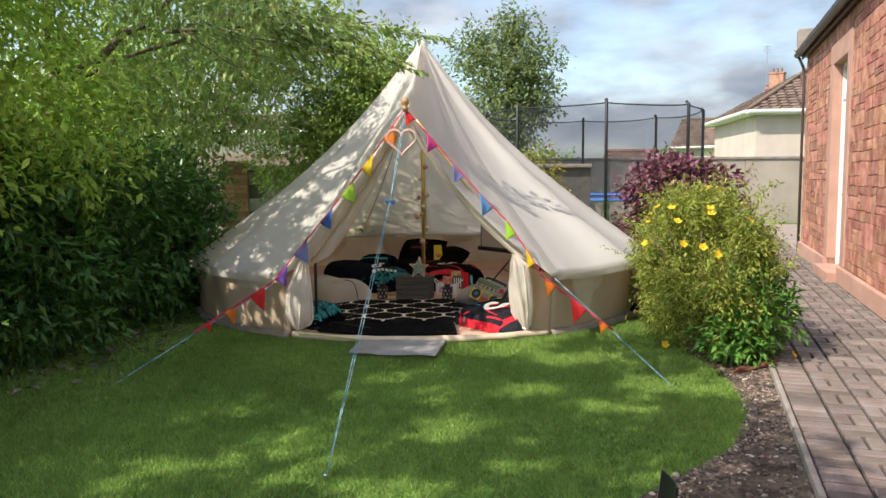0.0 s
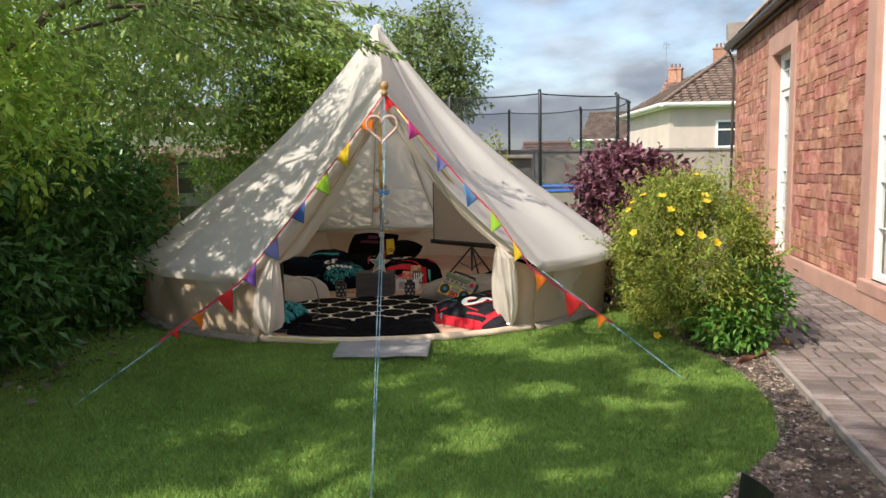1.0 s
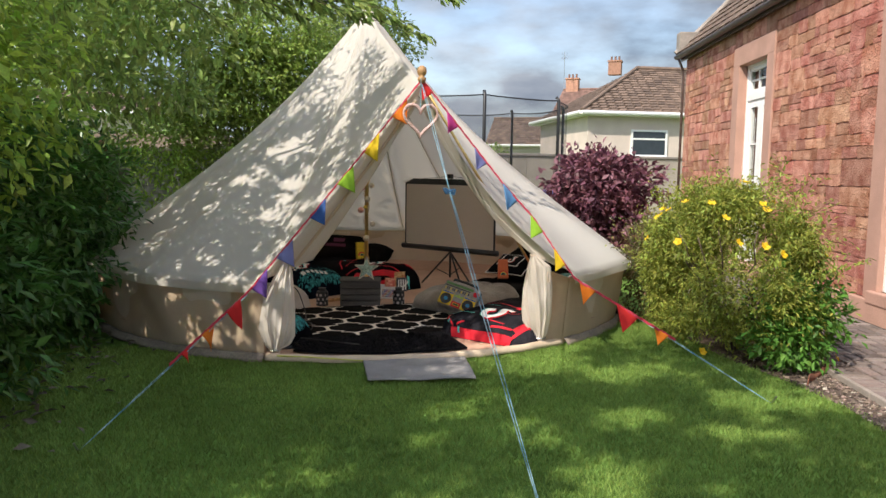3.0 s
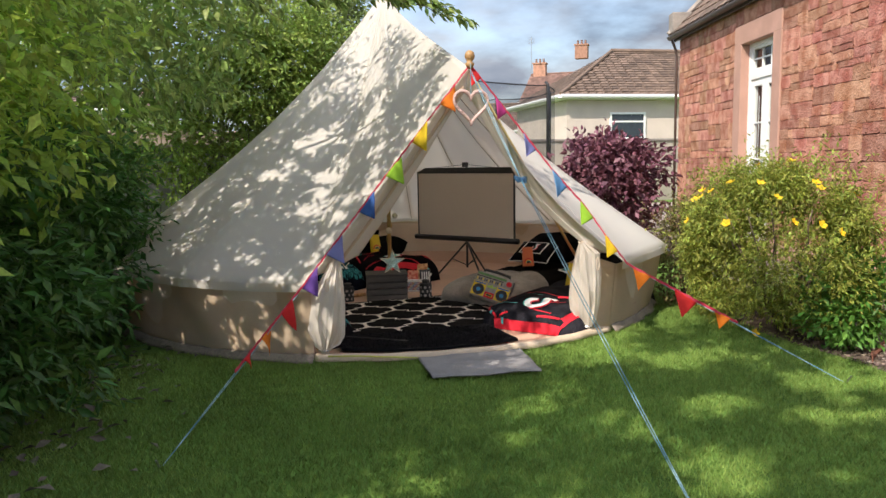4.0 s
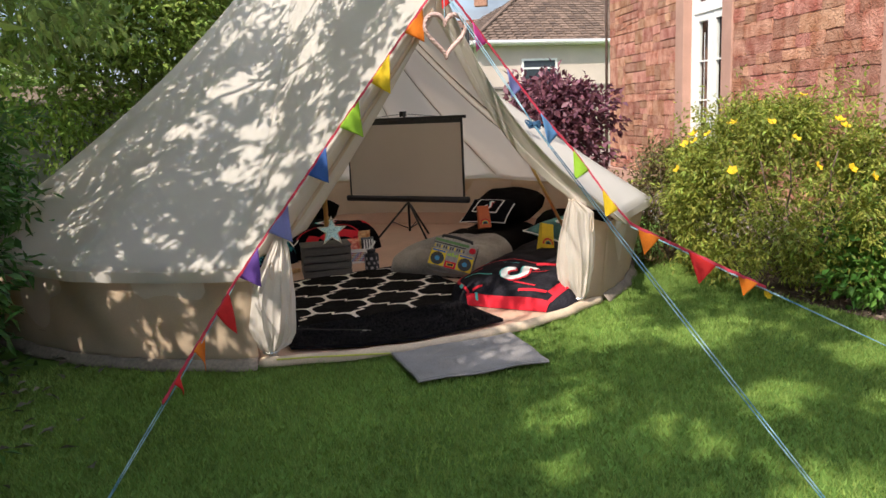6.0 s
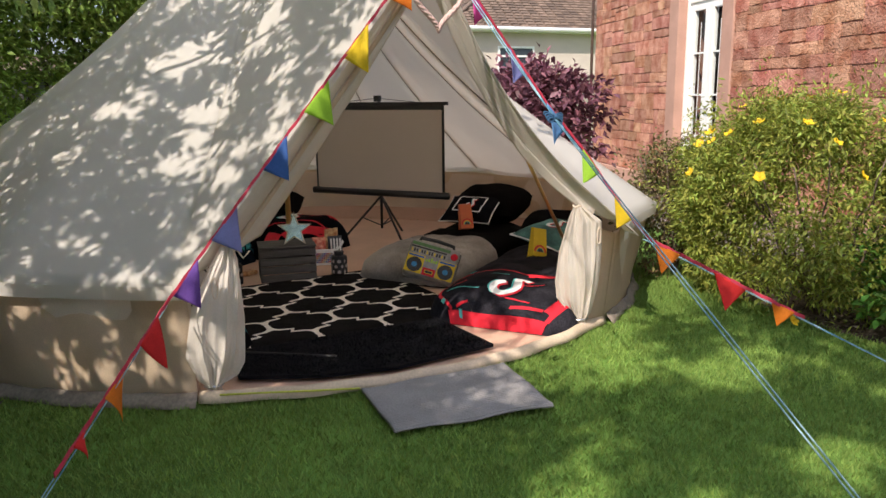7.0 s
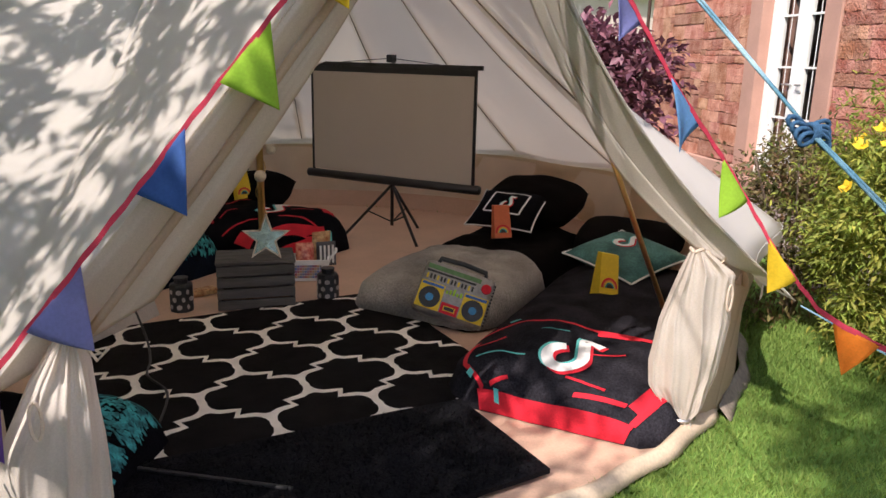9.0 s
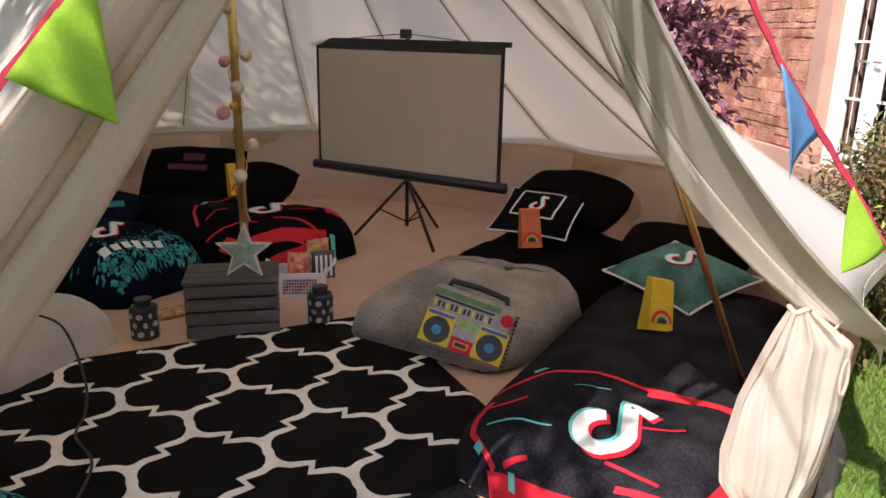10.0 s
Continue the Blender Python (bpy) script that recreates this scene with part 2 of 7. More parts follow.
DRESSED = mat("dressed_sandstone", (0.45, 0.26, 0.20), 0.85, spread=0.08, scale=3, fine=90, bump=0.2)
PLINTH = mat("painted_plinth", (0.46, 0.27, 0.205), 0.85, spread=0.1, scale=2.5, fine=60, bump=0.25)
GUTTER = mat("brown_gutter", (0.095, 0.06, 0.05), 0.45, spread=0.2)
SLATE = mat("brown_roof_tile", (0.17, 0.115, 0.085), 0.85, spread=0.18, scale=5, fine=40, per="island", bump=0.4)
REDTILE = mat("red_roof_tile", (0.20, 0.115, 0.09), 0.85, spread=0.15, scale=2, fine=14, per="island", bump=0.4)
RENDER = mat("cream_render", (0.60, 0.505, 0.44), 0.92, spread=0.06, scale=1.5, fine=60, bump=0.3)
HARL = mat("harled_wall", (0.40, 0.35, 0.29), 0.95, spread=0.12, scale=1.2, fine=70, bump=0.5)
BLOCK = mat("grey_block_wall", (0.26, 0.25, 0.265), 0.95, spread=0.10, scale=1.5, fine=60, bump=0.4, per="object")
FARBRICK = mat("far_brick", (0.36, 0.26, 0.21), 0.9, spread=0.15, scale=3, fine=30, bump=0.3)
BRICK = mat("old_brick", (0.36, 0.19, 0.13), 0.9, spread=0.15, per="object", scale=5, fine=60, bump=0.4)
TIMBER = mat("weathered_board", (0.20, 0.17, 0.15), 0.9, spread=0.2, stretch=(6, 6, 0.5), scale=4, fine=30, per="object")
PANE = glass("window_pane")
DARKROOM = mat("dim_room", (0.16, 0.15, 0.14), 0.9, spread=0.1)
NETTING = mat("net_rope", (0.02, 0.02, 0.025), 0.8, spread=0.1)
MESHNET = mat("fine_mesh", (0.03, 0.032, 0.038), 0.8, spread=0.1, bump=0)
_n = MESHNET.node_tree
_t, _m = _n.nodes.new("ShaderNodeBsdfTransparent"), _n.nodes.new("ShaderNodeMixShader")
_m.inputs["Fac"].default_value = 0.74
_n.links.new(_n.nodes["Principled BSDF"].outputs["BSDF"], _m.inputs[1])
_n.links.new(_t.outputs["BSDF"], _m.inputs[2])
_n.links.new(_m.outputs["Shader"], _n.nodes["Material Output"].inputs["Surface"])
BLUEPAD = mat("blue_pad", (0.03, 0.12, 0.42), 0.5, spread=0.1)
GREYMAT = mat("ribbed_grey_mat", (0.27, 0.255, 0.25), 0.95, spread=0.12, scale=4, fine=160, bump=0.5)
LEAF_LAUREL = mat("dark_hedge_leaf", (0.085, 0.195, 0.045), 0.33, spread=0.2, per="island", hue=0.02, translucent=0.3, bump=0, spec=0.4)
LEAF_BRIGHT = mat("bright_shrub_leaf", (0.32, 0.52, 0.09), 0.45, second=(0.44, 0.55, 0.11), scale=1.2, spread=0.2, per="island", hue=0.02, translucent=0.5, bump=0, spec=0.35)
LEAF_TREE = mat("overhang_leaf", (0.29, 0.39, 0.115), 0.45, spread=0.2, per="island", hue=0.025, translucent=0.45, bump=0, spec=0.35)
LEAF_BUSH = mat("flowering_bush_leaf", (0.31, 0.35, 0.07), 0.5, spread=0.22, per="island", hue=0.035, translucent=0.42, bump=0, spec=0.3)
LEAF_LUSH = mat("lush_green_leaf", (0.10, 0.23, 0.04), 0.45, spread=0.16, per="island", hue=0.015, translucent=0.3, bump=0, spec=0.3)
LEAF_PURPLE = mat("purple_leaf", (0.185, 0.073, 0.098), 0.5, spread=0.22, per="island", hue=0.02, translucent=0.25, bump=0, spec=0.4)
LEAF_PALE = mat("pale_tree_leaf", (0.22, 0.28, 0.10), 0.45, spread=0.2, per="island", hue=0.02, translucent=0.45, bump=0, spec=0.35)
LEAF_DRY = mat("fallen_leaf", (0.16, 0.14, 0.10), 0.8, spread=0.25, per="island", hue=0.03, bump=0)
PETAL = mat("yellow_petal", (0.85, 0.55, 0.02), 0.6, spread=0.08, translucent=0.25, bump=0)
BARK = mat("bark", (0.13, 0.095, 0.07), 0.95, spread=0.25, stretch=(3, 3, 0.6), scale=6, fine=40, bump=0.8)


# ---- ground, lawn, bed, path ----
def lawn_edge():
    """The lawn's border along the flower bed, from the bush round to the camera's side."""
    return [(2.05, 6.9), (1.93, 6.2), (1.93, 5.55), (1.86, 5.0), (1.70, 4.55), (1.42, 4.05), (1.03, 3.72), (0.76, 3.48), (0.45, 3.2), (0.2, 2.8), (0.1, 2.0), (0.2, -1.0)]


ground = tagged(part("ground", Shape().sheet(lambda u, v: Vector((-160 + 320 * u, -120 + 320 * v, 0)), 4, 4), GRASS_BASE), "green lawn ground running to the horizon", "ground", kind="structure")

HOUSE = pose(4.474, 8.0, 0, 0, 0, -19.5)


def hp(x, y, z=0.0):
    """From the house's frame (x into the house, y along its wall) to the world."""
    return HOUSE @ Vector((x, y, z))


edge = [Vector((x, y, 0.006)) for x, y in lawn_edge()]
kerb_line = [hp(-1.14 - 0.04 * max(0, (-2.7 - y) / 2.4), y, 0.006) for y in np.linspace(0.6, -9.0, len(edge))]
bed = Shape()
bed.add(edge + kerb_line, [(i, len(edge) + i, len(edge) + i + 1, i + 1) for i in range(len(edge) - 1)])
soil = tagged(part("soil_bed", bed, SOIL), "dark bare soil flower bed beside the path", "flower bed", kind="structure")
rng = np.random.default_rng(5)


def scatter_bed(count):
    """Points on the flower bed."""
    out = []
    while len(out) < count:
        i = rng.integers(1, len(edge) - 2)
        u, w = rng.random(2)
        a = edge[i].lerp(edge[i + 1], u)
        b = kerb_line[i].lerp(kerb_line[i + 1], u)
        out.append(a.lerp(b, w))
    return out


chips, pale_chips = Shape(), Shape()
for p in scatter_bed(5200):
    s = rng.uniform(0.005, 0.022)
    heap = pale_chips if rng.random() < 0.08 else chips
    m = Matrix.Translation(p) @ Euler((rng.uniform(-.5, .5), rng.uniform(-.5, .5), rng.uniform(0, 6.3))).to_matrix().to_4x4()
    heap.add([m @ Vector(q) for q in ((-s, -s * .5, 0), (s, -s * .4, 0), (s * .7, s * .6, 0), (-s * .6, s * .5, 0), (0, 0, s * .6))], [(0, 1, 4), (1, 2, 4), (2, 3, 4), (3, 0, 4)])
tagged(part("bark_chips", chips, CHIP), "brown bark and pale stone chips scattered on soil", "mulch", kind="stuff")
tagged(part("stone_chips", pale_chips, PALECHIP), "pale stone chips scattered on the soil bed", "gravel", kind="stuff")

path_bed = Shape().box((-1.2, -9.5, -0.05), (-0.02, 14.6, 0.008), HOUSE)
path = tagged(part("pavement", path_bed, JOINT), "block-paved path along the sandstone house", "pavement", kind="structure")
yard = Shape().box((0.0, 5.9, -0.05), (6.0, 14.6, 0.007), HOUSE)
tagged(part("yard", yard, mat("yard_concrete", (0.30, 0.235, 0.205), 0.9, spread=0.12, scale=3, fine=60, bump=0.3)), "pinkish concrete yard beyond the house corner", "yard", kind="structure")
kerb = Shape()
for k in range(11):
    y0 = -9.0 + k * 0.92
    kerb.slab((-1.238, y0, -0.05), (-1.205, y0 + 0.912, 0.048), 0.008, HOUSE)
tagged(part("kerb", kerb, KERB), "thin pale concrete edging strip beside the path", "kerb", kind="structure")

# ---- lawn blades ----
EDGE_Y = np.array([p[1] for p in lawn_edge()][::-1])
EDGE_X = np.array([p[0] for p in lawn_edge()][::-1])


def grass(count, lo, hi, seed, h0, h1):
    g = np.random.default_rng(seed)
    x, y = g.uniform(lo[0], hi[0], count), g.uniform(lo[1], hi[1], count)
    keep = (x < np.interp(y, EDGE_Y, EDGE_X, right=2.2) + g.normal(0, 0.03, count)) & (np.hypot(x + 0.25, y - 9.2) > 2.5)
    x, y = x[keep], y[keep]
    n = len(x)
    a, h, w = g.uniform(0, 2 * np.pi, n), g.uniform(h0, h1, n), g.uniform(0.0022, 0.0045, n)
    la, ll = g.uniform(0, 2 * np.pi, n), g.uniform(0.2, 0.9, n) * h
    base = np.stack([x, y, np.zeros(n)], 1)
    side = np.stack([np.cos(a) * w, np.sin(a) * w, np.zeros(n)], 1)
    tip = base + np.stack([np.cos(la) * ll, np.sin(la) * ll, h], 1)
    verts = np.stack([base - side, base + side, tip], 1).reshape(-1, 3)
    return np_mesh("grass", verts, np.arange(3 * n).reshape(-1, 3))


tagged(part("lawn_grass", grass(330000, (-3.3, 1.6), (2.2, 7.6), 3, 0.012, 0.034), BLADE), "short mown green lawn grass in dappled shade", "grass", kind="stuff")
tagged(part("lawn_grass", grass(60000, (1.0, 6.6), (4.6, 12.0), 4, 0.015, 0.04), BLADE), "mown green grass beyond the tent", "grass", kind="stuff")


# ---- the sandstone house ----
CORNER = 5.82
DOOR_Y, DOOR_TOP = (1.90, 2.95), 2.95
WIN_Y, WIN_Z = (-3.0, -1.13), (0.33, 2.95)
EAVE = 3.50
house = thing("sandstone_house", "red rubble sandstone bungalow with dressed window surrounds", "house", HOUSE)


def in_house(name, shape, material, parent=None, label="", **kw):
    ob = part(name, shape, material, parent or house, label, **kw)
    return ob


house_wall = None
for lo, hi in (((0.02, -11, 0), (0.4, WIN_Y[0], EAVE)), ((0.02, WIN_Y[1], 0), (0.4, DOOR_Y[0], EAVE)), ((0.02, DOOR_Y[1], 0), (0.4, CORNER - 0.02, EAVE)),
               ((0.02, WIN_Y[0], WIN_Z[1]), (0.4, WIN_Y[1], EAVE)), ((0.02, WIN_Y[0], 0), (0.4, WIN_Y[1], WIN_Z[0])), ((0.02, DOOR_Y[0], DOOR_TOP), (0.4, DOOR_Y[1], EAVE)),
               ((0.4, CORNER - 0.42, 0), (9, CORNER - 0.02, EAVE)), ((8.6, -11, 0), (9, CORNER - 0.42, EAVE)), ((0.4, -11, 0), (8.6, -10.6, EAVE))):
    piece = in_house("wall", Shape().box(lo, hi), MORTAR)
    house_wall = house_wall or piece
in_house("inner_floor", Shape().box((0.4, -10.6, 0.0), (8.6, CORNER - 0.42, 0.25)), DARKROOM)
in_house("inner_ceiling", Shape().box((0.02, -10.98, EAVE), (8.98, CORNER - 0.04, EAVE + 0.05)), WHITE)
in_house("plinth", Shape().slab((-0.05, -11, 0), (0.018, DOOR_Y[0] - 0.02, 0.24), 0.012), PLINTH, label="smooth pink painted plinth")
in_house("plinth", Shape().slab((-0.05, DOOR_Y[1] + 0.02, 0), (0.018, CORNER, 0.24), 0.012), PLINTH, label="smooth pink painted plinth")
gap = Shape().sheet(lambda u, v: Vector((-0.052 - 0.016 * v - 0.008 * noise.noise(Vector((u * 90, 3, 1))) * v, -9.0 + (DOOR_Y[0] + 8.9) * u, 0.037 - 0.004 * v)), 240, 1)
in_house("open_joint", gap, JOINT, label="dark open joint between plinth and path")
in_house("doorstep", Shape().slab((-0.16, DOOR_Y[0] - 0.02, 0), (0.3, DOOR_Y[1] + 0.02, 0.16), 0.015), DRESSED)


def surround(y0, y1, z0, z1, sill):
    w = 0.24
    in_house("surround", Shape().slab((-0.012, y0 - w, 0.24), (0.22, y0 + 0.005, z1), 0.012), DRESSED, label="dressed stone jamb")
    in_house("surround", Shape().slab((-0.012, y1 - 0.005, 0.24), (0.22, y1 + w, z1), 0.012), DRESSED, label="dressed stone jamb")
    in_house("lintel", Shape().slab((-0.012, y0 - w, z1 - 0.005), (0.22, y1 + w, z1 + 0.27), 0.012), DRESSED, label="dressed stone lintel")
    if sill:
        in_house("sill", Shape().slab((-0.06, y0 - 0.1, z0 - 0.12), (0.22, y1 + 0.1, z0), 0.015), DRESSED)


surround(*DOOR_Y, 0.16, DOOR_TOP, False)
surround(*WIN_Y, *WIN_Z, True)


def glazed(name, y0, y1, z0, z1, cols, rows, x=0.13, bar=0.022, frame_w=0.05, parent=None, label=""):
    """A white framed window leaf with glazing bars and one pane in each opening."""
    leaf = in_house(name, Shape().slab((x, y0, z0), (x + 0.06, y0 + frame_w, z1), 0.006).slab((x, y1 - frame_w, z0), (x + 0.06, y1, z1), 0.006)
                    .slab((x + 0.001, y0 + frame_w, z0), (x + 0.059, y1 - frame_w, z0 + frame_w * 1.3), 0.006).slab((x + 0.001, y0 + frame_w, z1 - frame_w), (x + 0.059, y1 - frame_w, z1), 0.006), WHITE, parent, label)
    ya, yb, za, zb = y0 + frame_w, y1 - frame_w, z0 + frame_w * 1.3, z1 - frame_w
    for c in range(1, cols):
        yy = ya + (yb - ya) * c / cols
        part("glazing_bar", Shape().box((x + 0.012, yy - bar / 2, za), (x + 0.048, yy + bar / 2, zb)), WHITE, leaf)
    for r in range(1, rows):
        zz = za + (zb - za) * r / rows
        part("glazing_bar", Shape().box((x + 0.014, ya, zz - bar / 2), (x + 0.046, yb, zz + bar / 2)), WHITE, leaf)
    for c in range(cols):
        for r in range(rows):
            a0, a1 = ya + (yb - ya) * c / cols, ya + (yb - ya) * (c + 1) / cols
            b0, b1 = za + (zb - za) * r / rows, za + (zb - za) * (r + 1) / rows
            pa = part("pane", Shape().add([(x + 0.03, a0, b0), (x + 0.03, a0, b1), (x + 0.03, a1, b1), (x + 0.03, a1, b0)], [(0, 1, 2, 3)]), PANE, leaf)
            pa.visible_shadow = False
    return leaf


mid = (DOOR_Y[0] + DOOR_Y[1]) / 2
fr = Shape().slab((0.11, DOOR_Y[0], 0.16), (0.20, DOOR_Y[0] + 0.06, DOOR_TOP), 0.006).slab((0.11, DOOR_Y[1] - 0.06, 0.16), (0.20, DOOR_Y[1], DOOR_TOP), 0.006)
fr.slab((0.112, DOOR_Y[0] + 0.06, 2.44), (0.198, DOOR_Y[1] - 0.06, 2.54), 0.006).slab((0.112, DOOR_Y[0] + 0.06, DOOR_TOP - 0.06), (0.198, DOOR_Y[1] - 0.06, DOOR_TOP), 0.006)
french = in_house("french_door", fr, WHITE, label="white double glazed door frame")
glazed("fanlight", DOOR_Y[0] + 0.06, DOOR_Y[1] - 0.06, 2.54, DOOR_TOP - 0.06, 3, 2, frame_w=0.04)
for y0, y1 in ((DOOR_Y[0] + 0.06, mid), (mid, DOOR_Y[1] - 0.06)):
    leaf = glazed("door_leaf", y0, y1, 0.17, 2.44, 1, 4, frame_w=0.1, label="white glazed door leaf with black leading")
    part("black_leading", Shape().box((0.152, (y0 + y1) / 2 - 0.005, 0.4), (0.156, (y0 + y1) / 2 + 0.005, 2.2)), WHITE, leaf)
    yh = mid + (0.06 if y0 >= mid - 0.01 else -0.06)
    part("handle", Shape().tube([(0.13, yh, 1.15), (0.09, yh, 1.15), (0.085, yh + (0.1 if y0 < mid - 0.01 else -0.1) * -1, 1.15)], 0.01), STEEL, leaf, "steel lever handle")
glazed("tall_window", WIN_Y[0], WIN_Y[1], WIN_Z[0], WIN_Z[1], 5, 6, x=0.045, bar=0.0095, frame_w=0.05, label="tall white window with small square panes")

# what shows through the tall window: pale blind, things on the sill, a hanging ornament
PLASTER = mat("pale_plaster", (0.62, 0.60, 0.56), 0.9, spread=0.05, scale=2, fine=60, bump=0.1)
for lo, hi in (((0.115, WIN_Y[1] - 0.012, 0.34), (0.85, WIN_Y[1] + 0.008, EAVE - 0.1)), ((0.115, WIN_Y[0] - 0.008, 0.34), (0.85, WIN_Y[0] + 0.012, EAVE - 0.1)), ((0.85, WIN_Y[0] - 0.01, 0.26), (0.90, WIN_Y[1] + 0.01, EAVE - 0.01)),
               ((0.225, WIN_Y[0] + 0.014, WIN_Z[1] + 0.004), (0.845, WIN_Y[1] - 0.014, WIN_Z[1] + 0.03)), ((0.225, WIN_Y[0] + 0.014, 0.262), (0.845, WIN_Y[1] - 0.014, 0.32))):
    in_house("window_recess", Shape().box(lo, hi), PLASTER, label="pale plastered window recess")
SKYBLUE = mat("sky_blue_plastic", (0.05, 0.36, 0.52), 0.45, spread=0.15)
for y, z0, z1, dx in ((-1.56, 0.32, 0.72, 0.0), (-1.95, 0.32, 0.60, 0.05)):
    tb = thing("storage_tub", "sky blue plastic storage tub inside the window", "storage tub", HOUSE @ pose(0.40 + dx, y, 0.32))
    part("tub", Shape().slab((-0.1, -0.14, 0), (0.1, 0.14, z1 - z0 - 0.03), 0.02), SKYBLUE, tb)
    part("lid", Shape().slab((-0.11, -0.15, z1 - z0 - 0.03), (0.11, 0.15, z1 - z0), 0.008), WHITE, tb)
orn = thing("hanging_fish", "sky blue fish ornament hanging in the window", "ornament", HOUSE @ pose(0.16, -1.58, 1.86))
part("basket", Shape().lathe([(0.02, -0.06), (0.06, -0.03), (0.075, 0.03), (0.07, 0.035)], n=14), SKYBLUE, orn, smooth=True)
part("wire", Shape().tube([(0, 0.0, -0.17), (0, 0.10, 0.02), (0, 0, 0.20), (0, -0.10, 0.02), (0, 0.0, -0.17)], 0.003, 5), BLACK, orn)
part("string", Shape().tube([(0, 0, 0.20), (0, 0, 0.9)], 0.002, 5), BLACK, orn)
bowl = thing("dark_basket", "round dark wicker basket on the blue tub", "basket", HOUSE @ pose(0.40, -1.52, 0.72))
part("weave", Shape().lathe([(0.10, 0.0), (0.15, 0.1), (0.15, 0.2), (0.08, 0.28)], n=18), BARK, bowl, smooth=True)

gut = Shape()
gut.sheet(lambda u, v: Vector((-0.14 - 0.06 * math.cos(math.pi * v), -11 + (CORNER + 11.12) * u, EAVE + 0.03 - 0.06 * math.sin(math.pi * v))), 1, 8)
gutter = in_house("gutter", gut, GUTTER, smooth=True, solid=0.006)
in_house("fascia", Shape().box((-0.078, -11, EAVE - 0.06), (-0.05, CORNER + 0.1, EAVE + 0.12)), GUTTER)
in_house("soffit", Shape().box((-0.05, -11, EAVE - 0.03), (0.02, CORNER + 0.1, EAVE - 0.002)), GUTTER)
in_house("downpipe", Shape().tube([(-0.14, CORNER + 0.05, EAVE), (-0.05, CORNER + 0.06, EAVE - 0.2), (-0.03, CORNER + 0.06, EAVE - 0.35), (-0.03, CORNER + 0.06, 0.05)], 0.024, 10), GUTTER, smooth=True)


def tiled(name, a, b, c, d, rows, width, material, parent, lift=0.02):
    """Overlapping roof tiles on the quad a-b (eave) to d-c (ridge), one mesh."""
    a, b, c, d = map(Vector, (a, b, c, d))
    nrm = (b - a).cross(d - a).normalized()
    if nrm.z < 0:
        nrm = -nrm
    s = Shape()
    for r in range(rows):
        l0, r0 = a.lerp(d, r / rows), b.lerp(c, r / rows)
        l1, r1 = a.lerp(d, min(1, (r + 1.15) / rows)), b.lerp(c, min(1, (r + 1.15) / rows))
        n = max(1, int((r0 - l0).length / width))
        for k in range(n):
            u0, u1 = (k + 0.5 * (r % 2)) / n, (k + 1 + 0.5 * (r % 2)) / n - 0.006
            u1 = min(u1, 1)
            if u0 >= u1:
                continue
            p = [l0.lerp(r0, u0) + nrm * lift, l0.lerp(r0, u1) + nrm * lift, l1.lerp(r1, u1), l1.lerp(r1, u0)]
            q = [v - nrm * 0.018 for v in p[:2]]
            s.add(p + q, [(0, 1, 2, 3), (4, 5, 1, 0)])
    return part(name, s, material, parent)


RIDGE = 8.4
in_house("roof", Shape().add([(-0.16, -11, EAVE + 0.04), (-0.16, CORNER + 0.10, EAVE + 0.04), (4.5, CORNER + 0.10, RIDGE), (4.5, -11, RIDGE), (9.2, -11, EAVE + 0.04), (9.2, CORNER + 0.10, EAVE + 0.04)],
                                [(0, 1, 2, 3), (3, 2, 5, 4), (1, 5, 2), (0, 3, 4)]), SLATE)
tiled("roof_tiles", (-0.17, CORNER + 0.10, EAVE + 0.06), (-0.17, -6, EAVE + 0.06), (4.5, -6, RIDGE + 0.02), (4.5, CORNER + 0.10, RIDGE + 0.02), 26, 0.3, SLATE, house)
in_house("verge", Shape().tube([(-0.17, CORNER + 0.10, EAVE + 0.08), (4.5, CORNER + 0.10, RIDGE + 0.05)], 0.05, 8), KERB, label="pale mortared verge")
in_house("skew_block", Shape().slab((-0.16, CORNER - 0.10, EAVE + 0.03), (0.24, CORNER + 0.16, EAVE + 0.44), 0.015), KERB, label="tan stone block at the gable foot")
dormer = in_house("dormer", Shape().slab((0.34, 2.5, EAVE + 0.35), (1.9, 3.95, EAVE + 1.6), 0.01), WHITE, label="white boarded dormer")
in_house("dormer_pane", Shape().box((0.33, 2.65, EAVE + 0.75), (0.338, 3.8, EAVE + 1.45)), GUTTER, dormer)

# rubble stones, each one a block standing proud of the mortar
r7 = random.Random(7)


